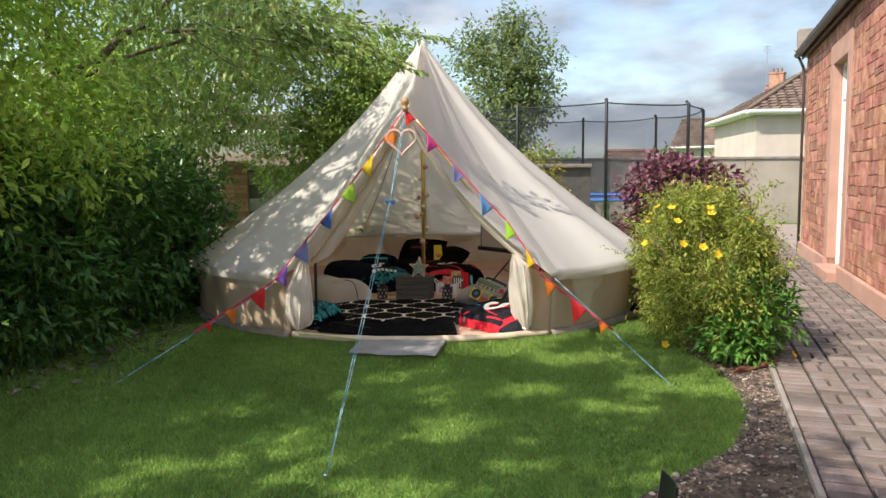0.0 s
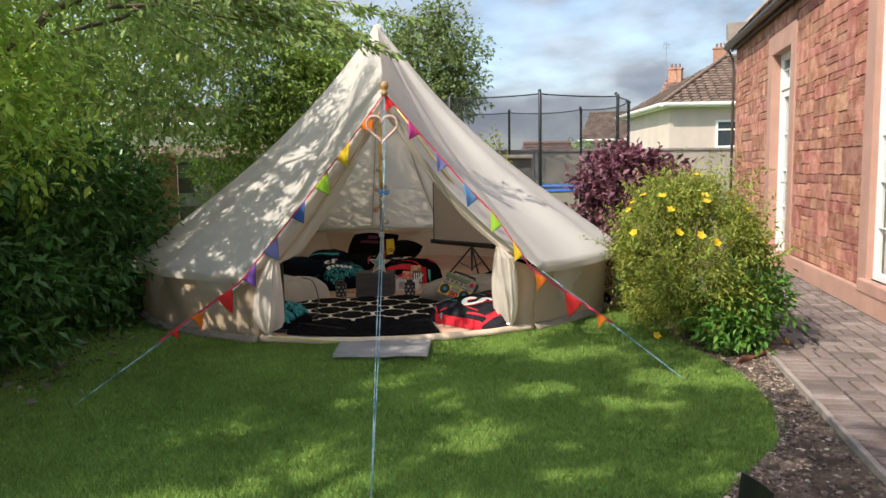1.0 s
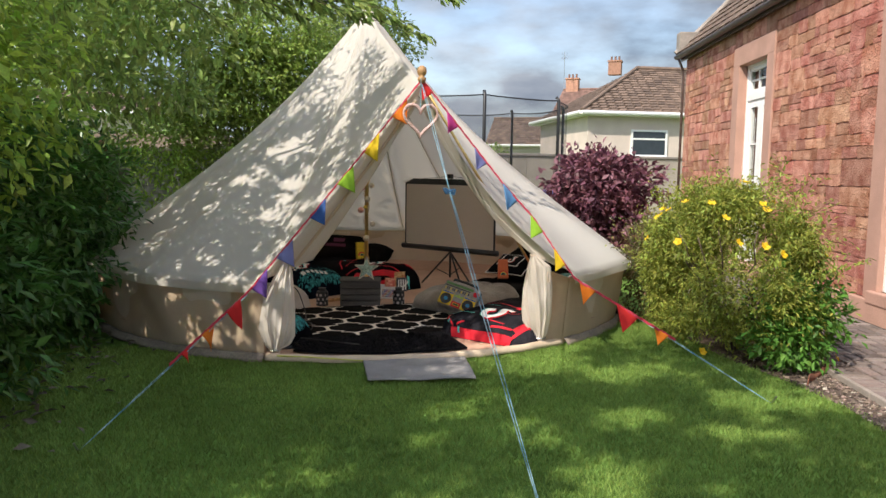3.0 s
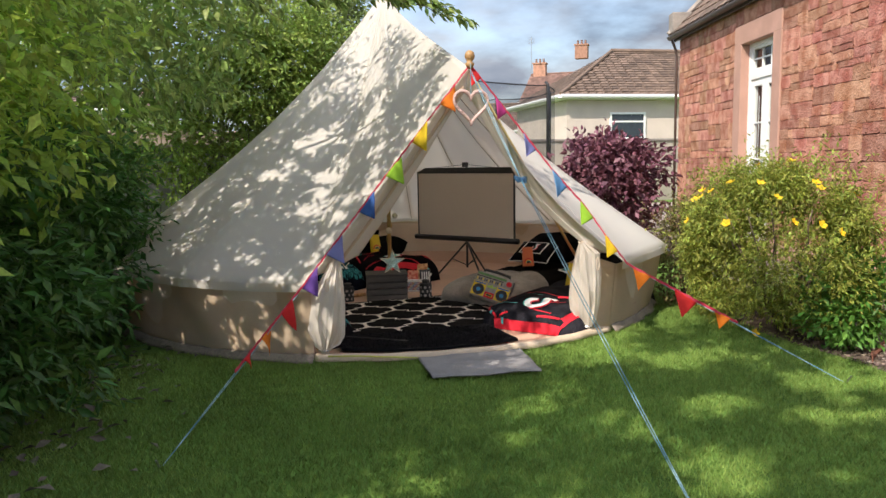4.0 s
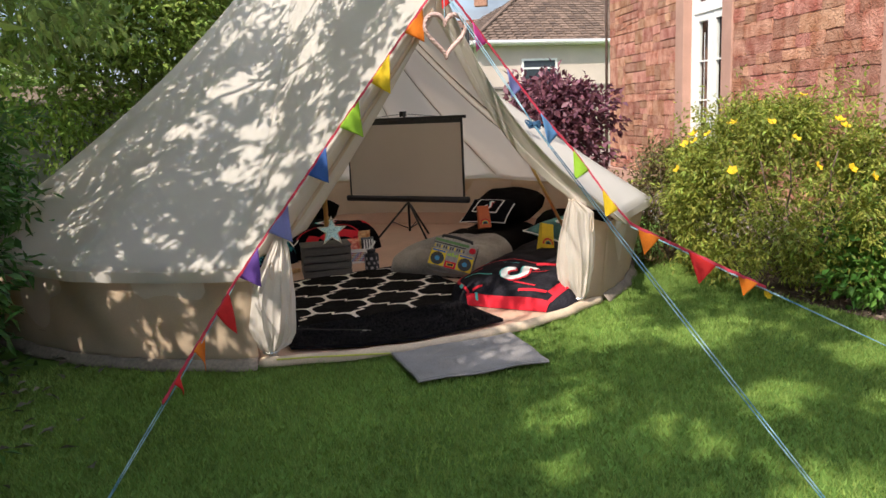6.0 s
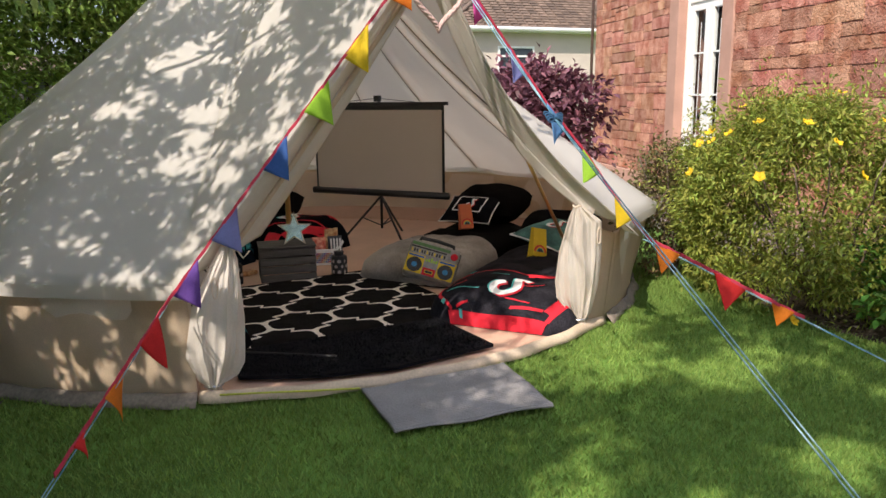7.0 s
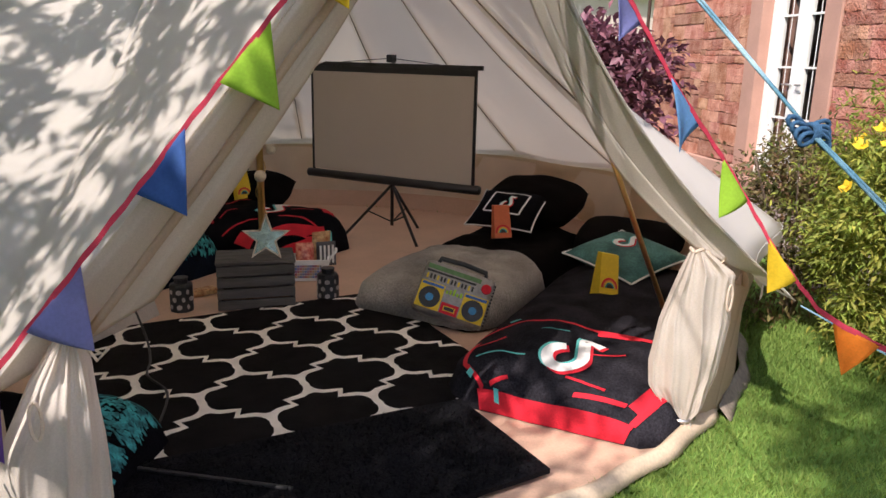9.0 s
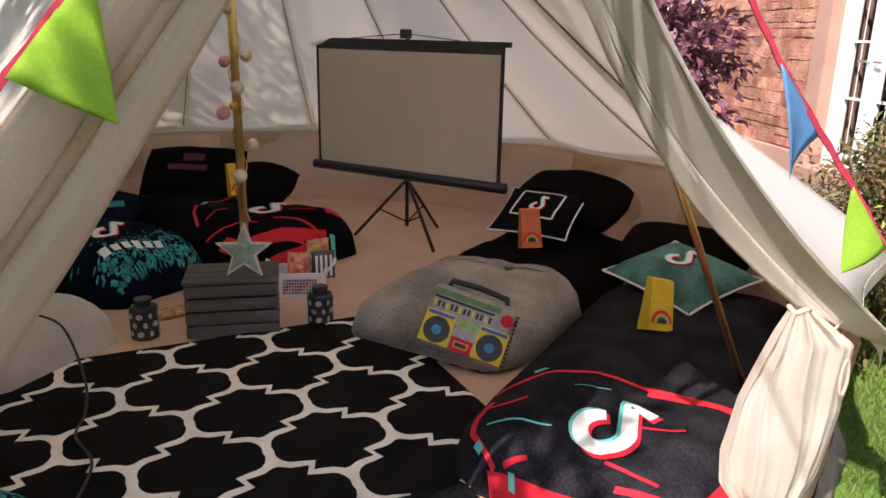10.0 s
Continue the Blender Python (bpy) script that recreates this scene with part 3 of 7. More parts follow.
def stone_mesh(w, h, d, seed):
    """A flat-faced rubble stone with a ragged outline."""
    q = random.Random(seed)
    nx, nz = 6, 4
    verts, faces = [], []
    for j in range(nz + 1):
        for i in range(nx + 1):
            ex, ez = i in (0, nx), j in (0, nz)
            x, z = -w / 2 + w * i / nx, -h / 2 + h * j / nz
            if ex and ez:
                x *= q.uniform(0.95, 1.0)
                z *= q.uniform(0.90, 1.0)
            x += q.uniform(-.006, .006)
            z += q.uniform(-.006, .006)
            depth = -d * (q.uniform(0.86, 1.0) if (ex or ez) else q.uniform(0.97, 1.03))
            verts.append((depth, x, z))
    for j in range(nz):
        for i in range(nx):
            k = j * (nx + 1) + i
            faces.append((k, k + nx + 1, k + nx + 2, k + 1))
    ring = list(range(nx + 1)) + [j * (nx + 1) + nx for j in range(1, nz + 1)] + [nz * (nx + 1) + i for i in range(nx - 1, -1, -1)] + [j * (nx + 1) for j in range(nz - 1, 0, -1)]
    n0 = len(verts)
    verts += [(0.03, verts[k][1], verts[k][2]) for k in ring]
    faces += [(ring[k], ring[(k + 1) % len(ring)], n0 + (k + 1) % len(ring), n0 + k) for k in range(len(ring))]
    me = bpy.data.meshes.new("stone")
    me.from_pydata(verts, [], faces)
    me.materials.append(STONE)
    return me


def split(y0, y1, z0, z1):
    """Breaks a stretch of wall into stones of uneven size, mostly long and low."""
    w, h = y1 - y0, z1 - z0
    if h > r7.choice((0.16, 0.24, 0.30, 0.36)) or (h > 0.2 and w < 0.2):
        k = z0 + h * r7.uniform(0.3, 0.7)
        return split(y0, y1, z0, k) + split(y0, y1, k, z1)
    if w > r7.choice((0.30, 0.46, 0.62, 0.80)) or w > 5.5 * h:
        k = y0 + w * r7.uniform(0.3, 0.7)
        return split(y0, k, z0, z1) + split(k, y1, z0, z1)
    return [(y0, y1, z0, z1)]


def courses(y0, y1, z0, z1):
    """Long beds first, then stones within each bed."""
    out, z = [], z0
    while z < z1 - 0.01:
        h = r7.choice((0.12, 0.28, 0.36, 0.45, 0.55))
        top = z1 if z + h > z1 - 0.09 else z + h
        y = y0
        while y < y1 - 0.01:
            w = r7.uniform(0.5, 1.3)
            end = y1 if y + w > y1 - 0.25 else y + w
            out += split(y, end, z, top)
            y = end
        z = top
    return out


TOPZ = EAVE - 0.035
stones = courses(WIN_Y[1] + 0.245, DOOR_Y[0] - 0.245, 0.245, TOPZ) + courses(DOOR_Y[1] + 0.245, CORNER - 0.005, 0.245, TOPZ)
stones += courses(DOOR_Y[0] - 0.245, DOOR_Y[1] + 0.245, DOOR_TOP + 0.275, TOPZ) + courses(-3.4, WIN_Y[1] + 0.245, WIN_Z[1] + 0.275, TOPZ)
for k, (y0, y1, z0, z1) in enumerate(stones):
    gap_y, gap_z = r7.choice((-0.003, 0.0, 0.004, 0.009)), r7.choice((-0.002, 0.004, 0.010, 0.018))
    ob = new("stone", stone_mesh(y1 - y0 - gap_y, z1 - z0 - gap_z, r7.uniform(0.013, 0.018), k))
    ob.parent = house_wall
    ob.location = (0.02, (y0 + y1) / 2, (z0 + z1) / 2)

# path blocks: a row of headers along the kerb, then basket weave
def paver_mesh(lx, ly):
    """A chamfered block, without its underside."""
    e, z0, z1 = 0.006, 0.022, 0.028
    s = Shape()
    ring = [(-1, -1), (1, -1), (1, 1), (-1, 1)]
    s.add([(a * lx / 2, b * ly / 2, 0) for a, b in ring] + [(a * lx / 2, b * ly / 2, z0) for a, b in ring] + [(a * (lx / 2 - e), b * (ly / 2 - e), z1) for a, b in ring],
          [(k, (k + 1) % 4, 4 + (k + 1) % 4, 4 + k) for k in range(4)] + [(4 + k, 4 + (k + 1) % 4, 8 + (k + 1) % 4, 8 + k) for k in range(4)] + [(8, 9, 10, 11)])
    return s


PX, PY = paver_mesh(0.181, 0.081), paver_mesh(0.081, 0.181)
mesh_x, mesh_y = PX.mesh("paving_block"), PY.mesh("paving_block")
for me in (mesh_x, mesh_y):
    me.materials.append(PAVER)
near, far_pav = 0, Shape()
rp = random.Random(2)
spots = []
for row in range(0, 110):
    y = -9.2 + row * 0.2
    for col in range(6):
        x = -1.1 + col * 0.2
        if col == 0 or (row + col) % 2:
            spots += [(x, y + 0.05, 0), (x, y + 0.15, 0)]
        else:
            spots += [(x - 0.05, y + 0.1, 1), (x + 0.05, y + 0.1, 1)]
for x, y, k in spots:
    dz, tilt = rp.uniform(-.002, .002), rp.uniform(-.6, .6)
    if -5.4 < y < 0.4 and near < 300:
        ob = new("paving_block", mesh_y if k else mesh_x)
        ob.parent = path
        ob.matrix_world = HOUSE @ pose(x, y, 0.007 + dz, tilt, tilt * .7, tilt)
        near += 1
    else:
        m = HOUSE @ pose(x, y, 0.007 + dz, tilt, tilt * .7, tilt)
        src = PY if k else PX
        far_pav.add([m @ Vector(p) for p in src.v], src.f)
tagged(part("paving_blocks", far_pav, PAVER_FAR, path), "red-brown paving blocks", kind="stuff")


# ---- the bell tent ----
TC = Vector((-0.25, 9.2, 0))
RING, FOOT, WALL_H, TOP = 2.62, 2.55, 0.57, 2.97
A_TOP = Vector((-0.35, 6.66, 1.985))
GL, GR = Vector((-1.53, 6.78, 0.51)), Vector((0.91, 6.62, 0.56))
TIE_L, TIE_R = Vector((-1.26, 6.83, 0.72)), Vector((0.585, 6.79, 0.745))
DL, DR = Vector((-1.37, 6.93, 0)), Vector((0.77, 6.89, 0))
PEAK = TC + Vector((0, 0, TOP))
A0, A1 = math.radians(-117), math.radians(-63)
GUYS = 14
tent = thing("bell_tent", "cream cotton canvas bell tent with open tied-back door", "tent")


def ring_angle(u):
    """From the door's left post round the back to its right post."""
    return A0 - (2 * math.pi - (A1 - A0)) * u


def eave(u):
    a = ring_angle(u)
    pull = abs(math.cos(math.pi * u * GUYS)) ** 3
    tip = math.exp(-((u - 13 / GUYS) / 0.022) ** 2)        # the corner beside the door is pulled out hard
    r = RING - 0.04 + 0.085 * pull + 0.05 * tip
    return TC + Vector((r * math.cos(a), r * math.sin(a), WALL_H - 0.025 + 0.02 * pull + 0.03 * tip))


def rim(u):
    """The roof's lower border: up the door's edges and along the eave."""
    if u < 0.16:
        s = u / 0.16
        p = A_TOP.lerp(GL, s)
        return p + Vector((0.02, 0.08, -0.02)) * math.sin(math.pi * s)
    if u > 0.84:
        s = (1 - u) / 0.16
        p = A_TOP.lerp(GR, s)
        return p + Vector((-0.10, 0.09, -0.05)) * math.sin(math.pi * s)
    return eave((u - 0.16) / 0.68)


def roof_point(u, v):
    b = rim(u)
    cap = PEAK + Vector(((b - PEAK).x, (b - PEAK).y, 0)).normalized() * 0.035
    p = cap.lerp(b, v)
    side = min(1, max(0, (min(u, 1 - u) - 0.08) / 0.12))
    sag = 0.05 + 0.135 * side
    inward = (TC - p)
    inward.z = 0
    inward.normalize()
    bow = math.sin(math.pi * min(1, v)) * (1 - 0.25 * v)
    p += inward * sag * bow * 0.75 - Vector((0, 0, sag * bow * 0.7))
    w = noise.noise(Vector((math.cos(6.28 * u) * 9, math.sin(6.28 * u) * 9, v * 2.2))) * 0.018 + noise.noise(Vector((u * 60, v * 9, 3))) * 0.006
    p += inward * w * math.sin(math.pi * v) ** 0.6 if 0 < v < 1 else Vector()
    return p


roof = part("roof_canvas", Shape().sheet(roof_point, 260, 46), CANVAS, tent, smooth=True, solid=0.003)
for k in range(GUYS + 1):
    uu = 0.16 + 0.68 * k / GUYS
    seam = Shape().sheet(lambda u, v: roof_point(uu + (u - 0.5) * 0.0035 * (1.0 if v > .1 else .5), 0.02 + v * 0.97) + (roof_point(uu, 0.02 + v * 0.97) - TC).normalized() * 0.005, 1, 40)
    part("seam", seam, CANVAS, tent)
for k in range(GUYS + 1):
    uu = 0.16 + 0.68 * k / GUYS
    part("inner_seam", Shape().tube([roof_point(uu, v) + (TC + Vector((0, 0, 0.8)) - roof_point(uu, v)).normalized() * 0.012 for v in np.linspace(0.12, 0.985, 24)], 0.0035, 5), MUDSKIRT, tent)
part("peak_cap", Shape().lathe([(0.20, TOP - 0.30), (0.13, TOP - 0.17), (0.075, TOP - 0.04), (0.045, TOP + 0.03), (0.02, TOP + 0.05)], TC, 24), CANVAS, tent, smooth=True)
hem = part("eave_hem", Shape().sheet(lambda u, v: eave(u) + Vector((0, 0, 0.006 - 0.06 * v - 0.012 * noise.noise(Vector((u * 50, 2, 1))) * v)) + (eave(u) - TC).normalized() * 0.004, 260, 2), CANVAS, tent, solid=0.002)


def wall_point(u, v):
    a = ring_angle(u)
    e = eave(u)
    f = TC + Vector(((FOOT + 0.01) * math.cos(a), (FOOT + 0.01) * math.sin(a), 0.02))
    top = e - (e - TC).normalized() * 0.05
    top.z = WALL_H - 0.02
    p = f.lerp(top, v)
    out = Vector((math.cos(a), math.sin(a), 0))
    ease = min(1, u / 0.02, (1 - u) / 0.02)
    return p + out * math.sin(math.pi * v) * (noise.noise(Vector((a * 5, v * 1.2, 7))) * 0.05 + 0.012 * math.sin(a * 37 + v * 3)) * ease


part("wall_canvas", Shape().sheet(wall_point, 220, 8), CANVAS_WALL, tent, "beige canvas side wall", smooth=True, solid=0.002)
def return_point(u, v):
    """The wall's last stretch, drawn in behind the door flap."""
    p = wall_point(1.0, v).lerp(Vector((0.66, 6.875, wall_point(1.0, v).z + 0.10 * v)), u)
    return p + Vector((0.3, -0.9, 0)) * 0.012 * math.sin(u * 7 + v * 2) * math.sin(math.pi * u)


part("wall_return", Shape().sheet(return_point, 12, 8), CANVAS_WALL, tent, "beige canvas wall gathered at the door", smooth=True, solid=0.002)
part("mud_skirt", Shape().sheet(lambda u, v: TC + Vector(((FOOT + 0.015 + 0.05 * v + 0.01 * math.sin(u * 190)) * math.cos(ring_angle(u)), (FOOT + 0.015 + 0.05 * v + 0.01 * math.sin(u * 190)) * math.sin(ring_angle(u)), 0.065 - 0.055 * v)), 200, 3), MUDSKIRT, tent, "dirty brown mud skirt", smooth=True, solid=0.003)


gs = Shape()
n = 96
gs.add([TC + Vector((0, 0, 0.012))] + [TC + Vector(((FOOT - 0.01) * math.cos(2 * math.pi * k / n), (FOOT - 0.01) * math.sin(2 * math.pi * k / n), 0.012)) for k in range(n)], [(0, 1 + k, 1 + (k + 1) % n) for k in range(n)])
part("groundsheet", gs, SHEET, tent, "tan waterproof groundsheet")
part("sheet_upstand", Shape().sheet(lambda u, v: TC + Vector((math.cos(ring_angle(u)), math.sin(ring_angle(u)), 0)) * (FOOT - 0.045 + 0.035 * v + 0.012 * noise.noise(Vector((u * 40, v, 3)))) + Vector((0, 0, 0.013 + 0.14 * v)), 160, 3), SHEET, tent, "tan groundsheet turned up along the wall", smooth=True)
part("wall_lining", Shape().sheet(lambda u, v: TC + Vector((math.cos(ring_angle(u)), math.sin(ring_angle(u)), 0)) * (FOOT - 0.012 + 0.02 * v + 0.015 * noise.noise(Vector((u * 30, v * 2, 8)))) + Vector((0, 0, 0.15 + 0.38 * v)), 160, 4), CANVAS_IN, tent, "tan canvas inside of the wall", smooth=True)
lip = Shape()
lip.sheet(lambda u, v: TC + Vector((math.cos(A0 + (A1 - A0) * u), math.sin(A0 + (A1 - A0) * u), 0)) * (FOOT - 0.05 + 0.075 * v + 0.008 * math.sin(u * 40)) + Vector((0, 0, 0.015 + 0.045 * math.sin(math.pi * v) ** 0.7)), 60, 6)
part("door_sill", lip, SHEET_LIP, tent, "raised beige canvas door sill", smooth=True, solid=0.003)


def door_edge(g, tie, sgn, wide):
    """The folded canvas along one slanting side of the door."""
    top_in = A_TOP + Vector((0.02 * sgn, 0.10 if sgn > 0 else 0.05, -0.16))
    bow, inner = (Vector((-0.09, 0.08, -0.04)), 0.13) if sgn > 0 else (Vector((0.02, 0.075, -0.02)), 0.02)
    end = tie if sgn > 0 else tie + Vector((0.20, 0.21, -0.01))

    def f(u, v):
        o = (A_TOP + Vector((0, 0.01, -0.012))).lerp(g.lerp(tie, 0.25) + Vector((0, 0.012, 0.03)), v) + bow * math.sin(math.pi * v)
        i = top_in.lerp(end, v) + Vector((-sgn * wide, inner, 0)) * math.sin(math.pi * v ** 1.3) * 0.8
        p = o.lerp(i, u)
        fold = (math.sin(u * 3 * math.pi + 2.2 * noise.noise(Vector((v * 3, u * 2, sgn * 5)))) * 0.022 + 0.010 * (abs(math.sin(u * 9 * math.pi + 3 * noise.noise(Vector((v * 2, u * 3, sgn * 9))))) ** 0.6 - 0.6)) * min(1, v * 4) * (1 - 0.5 * v)
        return p + Vector((sgn * 0.3, -0.9, 0.25)) * fold
    edge = part("door_edge", Shape().sheet(f, 28, 60), CANVAS_FOLD, tent, "folded canvas along the door opening", smooth=True, solid=0.003)
    if sgn < 0:
        part("pole_sleeve", Shape().tube([f(0.52, v) + Vector((0.004, -0.014, 0.004)) for v in np.linspace(0.03, 0.97, 40)], 0.011, 8), CANVAS_WALL, edge, "tan sleeve along the fold", smooth=True)


door_edge(GL, TIE_L, -1, 0.03)
door_edge(GR, TIE_R, 1, 0.09)


def door_flap(tie, foot, mid, deep, seed, left, right, along):
    """A gathered door curtain, tied above and pinched in a ring near the ground.
    left, right: (share of the way down, half width) pairs of its outline; along: the way its width runs."""
    along = Vector(along).normalized()
    front = Vector((-along.y, along.x, 0))
    def f(u, v):
        a = 2 * math.pi * u
        k = min(1, v / 0.92)
        c = tie.lerp(foot + Vector((0, 0, 0.075)), k) + mid * math.sin(math.pi * k)
        tail = max(0, (v - 0.92) / 0.08)
        c = c.lerp(foot, tail)
        side = right if math.cos(a) > 0 else left
        reach = float(np.interp(k, [p[0] for p in side], [p[1] for p in side])) + 0.03 * tail
        thick = deep * (0.25 + 0.75 * math.sin(math.pi * min(1, 0.05 + k * 0.9)) ** 0.7)
        tight = 1 - 0.6 * math.sin(math.pi * k) ** 0.8
        n1 = noise.noise(Vector((math.cos(a) * 1.3, math.sin(a) * 1.3, v * 1.8 + seed)))
        x = math.cos(a)
        flute = abs(math.sin(x * 5.5 + seed + 1.5 * n1 + 0.6 * v)) ** 0.5 - 0.7
        fine = abs(math.sin(x * 13 + 2.5 * n1)) ** 0.6 - 0.6
        drape = (0.010 + 0.028 * tight) * flute + 0.012 * tight * fine + 0.012 * noise.noise(Vector((x * 2, v * 5, seed)))
        return c + along * (x * reach * (1 + 0.12 * n1)) + front * ((math.sin(a) * thick) + (drape if math.sin(a) < 0 else 0) * min(1, reach / 0.06)) + Vector((0, 0, 0.01 * n1))
    flap = part("door_flap", Shape().sheet(f, 150, 60), CANVAS_FOLD, tent, "gathered canvas door flap tied back", smooth=True)
    part("tie", Shape().tube([tie + Vector((0.021 * math.cos(a), 0.019 * math.sin(a), 0.004 * math.sin(3 * a))) for a in np.linspace(0, 6.28, 20)], 0.006, 6), CANVAS_IN, flap)
    part("tie", Shape().tube([tie + Vector((0.02, -0.03, 0)), tie + Vector((0.05, -0.05, -0.05)), tie + Vector((0.075, -0.06, -0.02))], 0.004, 6), CANVAS_IN, flap)
    loop = tie + Vector((0.10 if tie.x > 0 else -0.08, -0.05, -0.16))
    part("loop", Shape().tube([loop + Vector((0.012 * math.cos(a), -0.02, 0.045 * math.sin(a))) for a in np.linspace(0, 6.28, 16)], 0.004, 5), CANVAS_IN, flap)
    ring = [foot + Vector((0.04 * math.cos(a), 0.03 * math.sin(a), 0.08)) for a in np.linspace(0, 6.28, 22)]
    part("peg_ring", Shape().tube(ring, 0.006, 6), STEEL, flap)
    return flap


door_flap(TIE_L, DL + Vector((0.03, 0, 0.0)), Vector((0.0, -0.01, 0)), 0.06, 3, ((0, 0.03), (0.15, 0.08), (0.4, 0.13), (0.75, 0.14), (0.93, 0.08), (1, 0.025)), ((0, 0.02), (0.1, 0.05), (0.4, 0.085), (0.85, 0.12), (0.94, 0.10), (1, 0.025)), (1, 0, 0))
door_flap(TIE_R, DR + Vector((-0.07, -0.02, 0.0)), Vector((0.0, 0.01, 0)), 0.055, 8, ((0, 0.02), (0.1, 0.045), (0.4, 0.105), (0.65, 0.13), (0.8, 0.125), (0.93, 0.07), (1, 0.025)), ((0, 0.03), (0.12, 0.13), (0.40, 0.125), (0.7, 0.10), (0.93, 0.06), (1, 0.025)), (0.77, -0.64, 0))
part("peg_strap", Shape().tube([DL + Vector((0.04, -0.06, 0.05)), DL + Vector((0.22, -0.15, 0.055)), DL + Vector((0.42, -0.215, 0.045)), DL + Vector((0.62, -0.26, 0.03))], 0.005, 6), mat("yellow_strap", (0.55, 0.56, 0.08), 0.7), tent)

part("centre_pole", Shape().tube([TC, TC + Vector((0, 0, TOP - 0.03))], 0.02, 16), GOLD, tent, "brass-coloured centre pole", smooth=True)
part("door_pole", Shape().tube([(-0.26, 6.79, 1.92), (1.16, 7.365, 0.08)], 0.0105, 12), GOLD, tent, "brass-coloured A-frame door pole", smooth=True)
part("finial", Shape().lathe([(0.015, -0.02), (0.028, 0.0), (0.03, 0.017), (0.017, 0.026), (0.028, 0.042), (0.035, 0.062), (0.028, 0.087), (0.010, 0.10)], A_TOP + Vector((0, -0.01, 0.01)), 18), WOOD, tent, "turned wooden finial", smooth=True)

PEG_L, PEG_R, PEG_C = Vector((-2.37, 5.40, 0)), Vector((1.49, 5.22, 0)), Vector((-0.63, 3.72, 0))


def rope(a, b, twin=0.0, sag=0.02, r=0.0021, parent=None):
    a, b = Vector(a), Vector(b)
    ob = None
    for s in ((-1, 1) if twin else (0,)):
        off = Vector((s * twin, 0, 0))
        pts = [a.lerp(b, k / 14) + off * math.sin(math.pi * min(1, 0.1 + k / 14 * .9)) - Vector((0, 0, sag * math.sin(math.pi * k / 14))) for k in range(15)]
        ob = part("guy_rope", Shape().tube(pts, r, 6), ROPE, parent or tent, "thin blue guy rope", smooth=True)
    return ob


def peg(p, toward):
    d = (Vector(p) - Vector(toward))
    d.z = 0
    d.normalize()
    q = Vector(p)
    part("peg", Shape().tube([q + d * 0.03 + Vector((0, 0, 0.05)), q + Vector((0, 0, 0.0)), q - d * 0.05 - Vector((0, 0, 0.12))], 0.006, 6), STEEL, tent)


JUNCTION = Vector((-0.43, 5.69, 1.255))
rope(A_TOP + Vector((0, -0.02, -0.02)), JUNCTION, 0.007, 0.0)
rope(JUNCTION, PEG_C + Vector((0, 0, 0.03)), 0.008, 0.01)
bow = Shape()
for side in (-1, 1):
    for k in range(4):
        lift = (k - 1.5) * 0.006
        bow.tube([JUNCTION + Vector((side * (0.003 + 0.034 * math.sin(u) * (0.75 + 0.1 * k)), 0.004 * (k - 1.5), lift * 0.4 + (0.004 + 0.008 * math.sin(u)) * math.cos(u) + lift * math.sin(u) - 0.004 * side * math.sin(u))) for u in np.linspace(0.05, 3.09, 9)], 0.0030, 6)
for k in range(3):
    bow.tube([JUNCTION + Vector((0.004 * (k - 1), 0.009 * math.cos(u), 0.011 * math.sin(u))) for u in np.linspace(0, 6.28, 12)], 0.0030, 6)
part("rope_runner", bow, mat("blue_runner", (0.03, 0.105, 0.21), 0.8, spread=0.2, fine=300, bump=0.3), tent, "knotted bow of blue cord", smooth=True)
rope(GL, PEG_L, 0.006, 0.0)
rope(GR, PEG_R, 0.006, 0.0)
for p, t in ((PEG_C, A_TOP), (PEG_L, GL), (PEG_R, GR)):
    peg(p, t)
for k in range(3, GUYS - 1):
    e = eave(k / GUYS)
    out = (e - TC)
    out.z = 0
    out.normalize()
    q = e + out * 0.75
    q.z = 0
    rope(e, q, 0.0, 0.0, 0.003)
    peg(q, e)

# bunting along the door's edges and down the two front guys
FLAGCOL = dict(red=(0.72, 0.03, 0.03), orange=(0.85, 0.25, 0.02), yellow=(0.85, 0.62, 0.03), green=(0.36, 0.62, 0.05), navy=(0.05, 0.14, 0.42), blue=(0.16, 0.38, 0.68), lilac=(0.28, 0.30, 0.62), purple=(0.20, 0.09, 0.42), pink=(0.7, 0.08, 0.35))
FLAGMAT = {k: mat("felt_" + k, c, 0.85, spread=0.07, scale=12, fine=150, bump=0.1, translucent=0.35) for k, c in FLAGCOL.items()}
TAPE = mat("bunting_tape", (0.55, 0.04, 0.08), 0.8, spread=0.15)


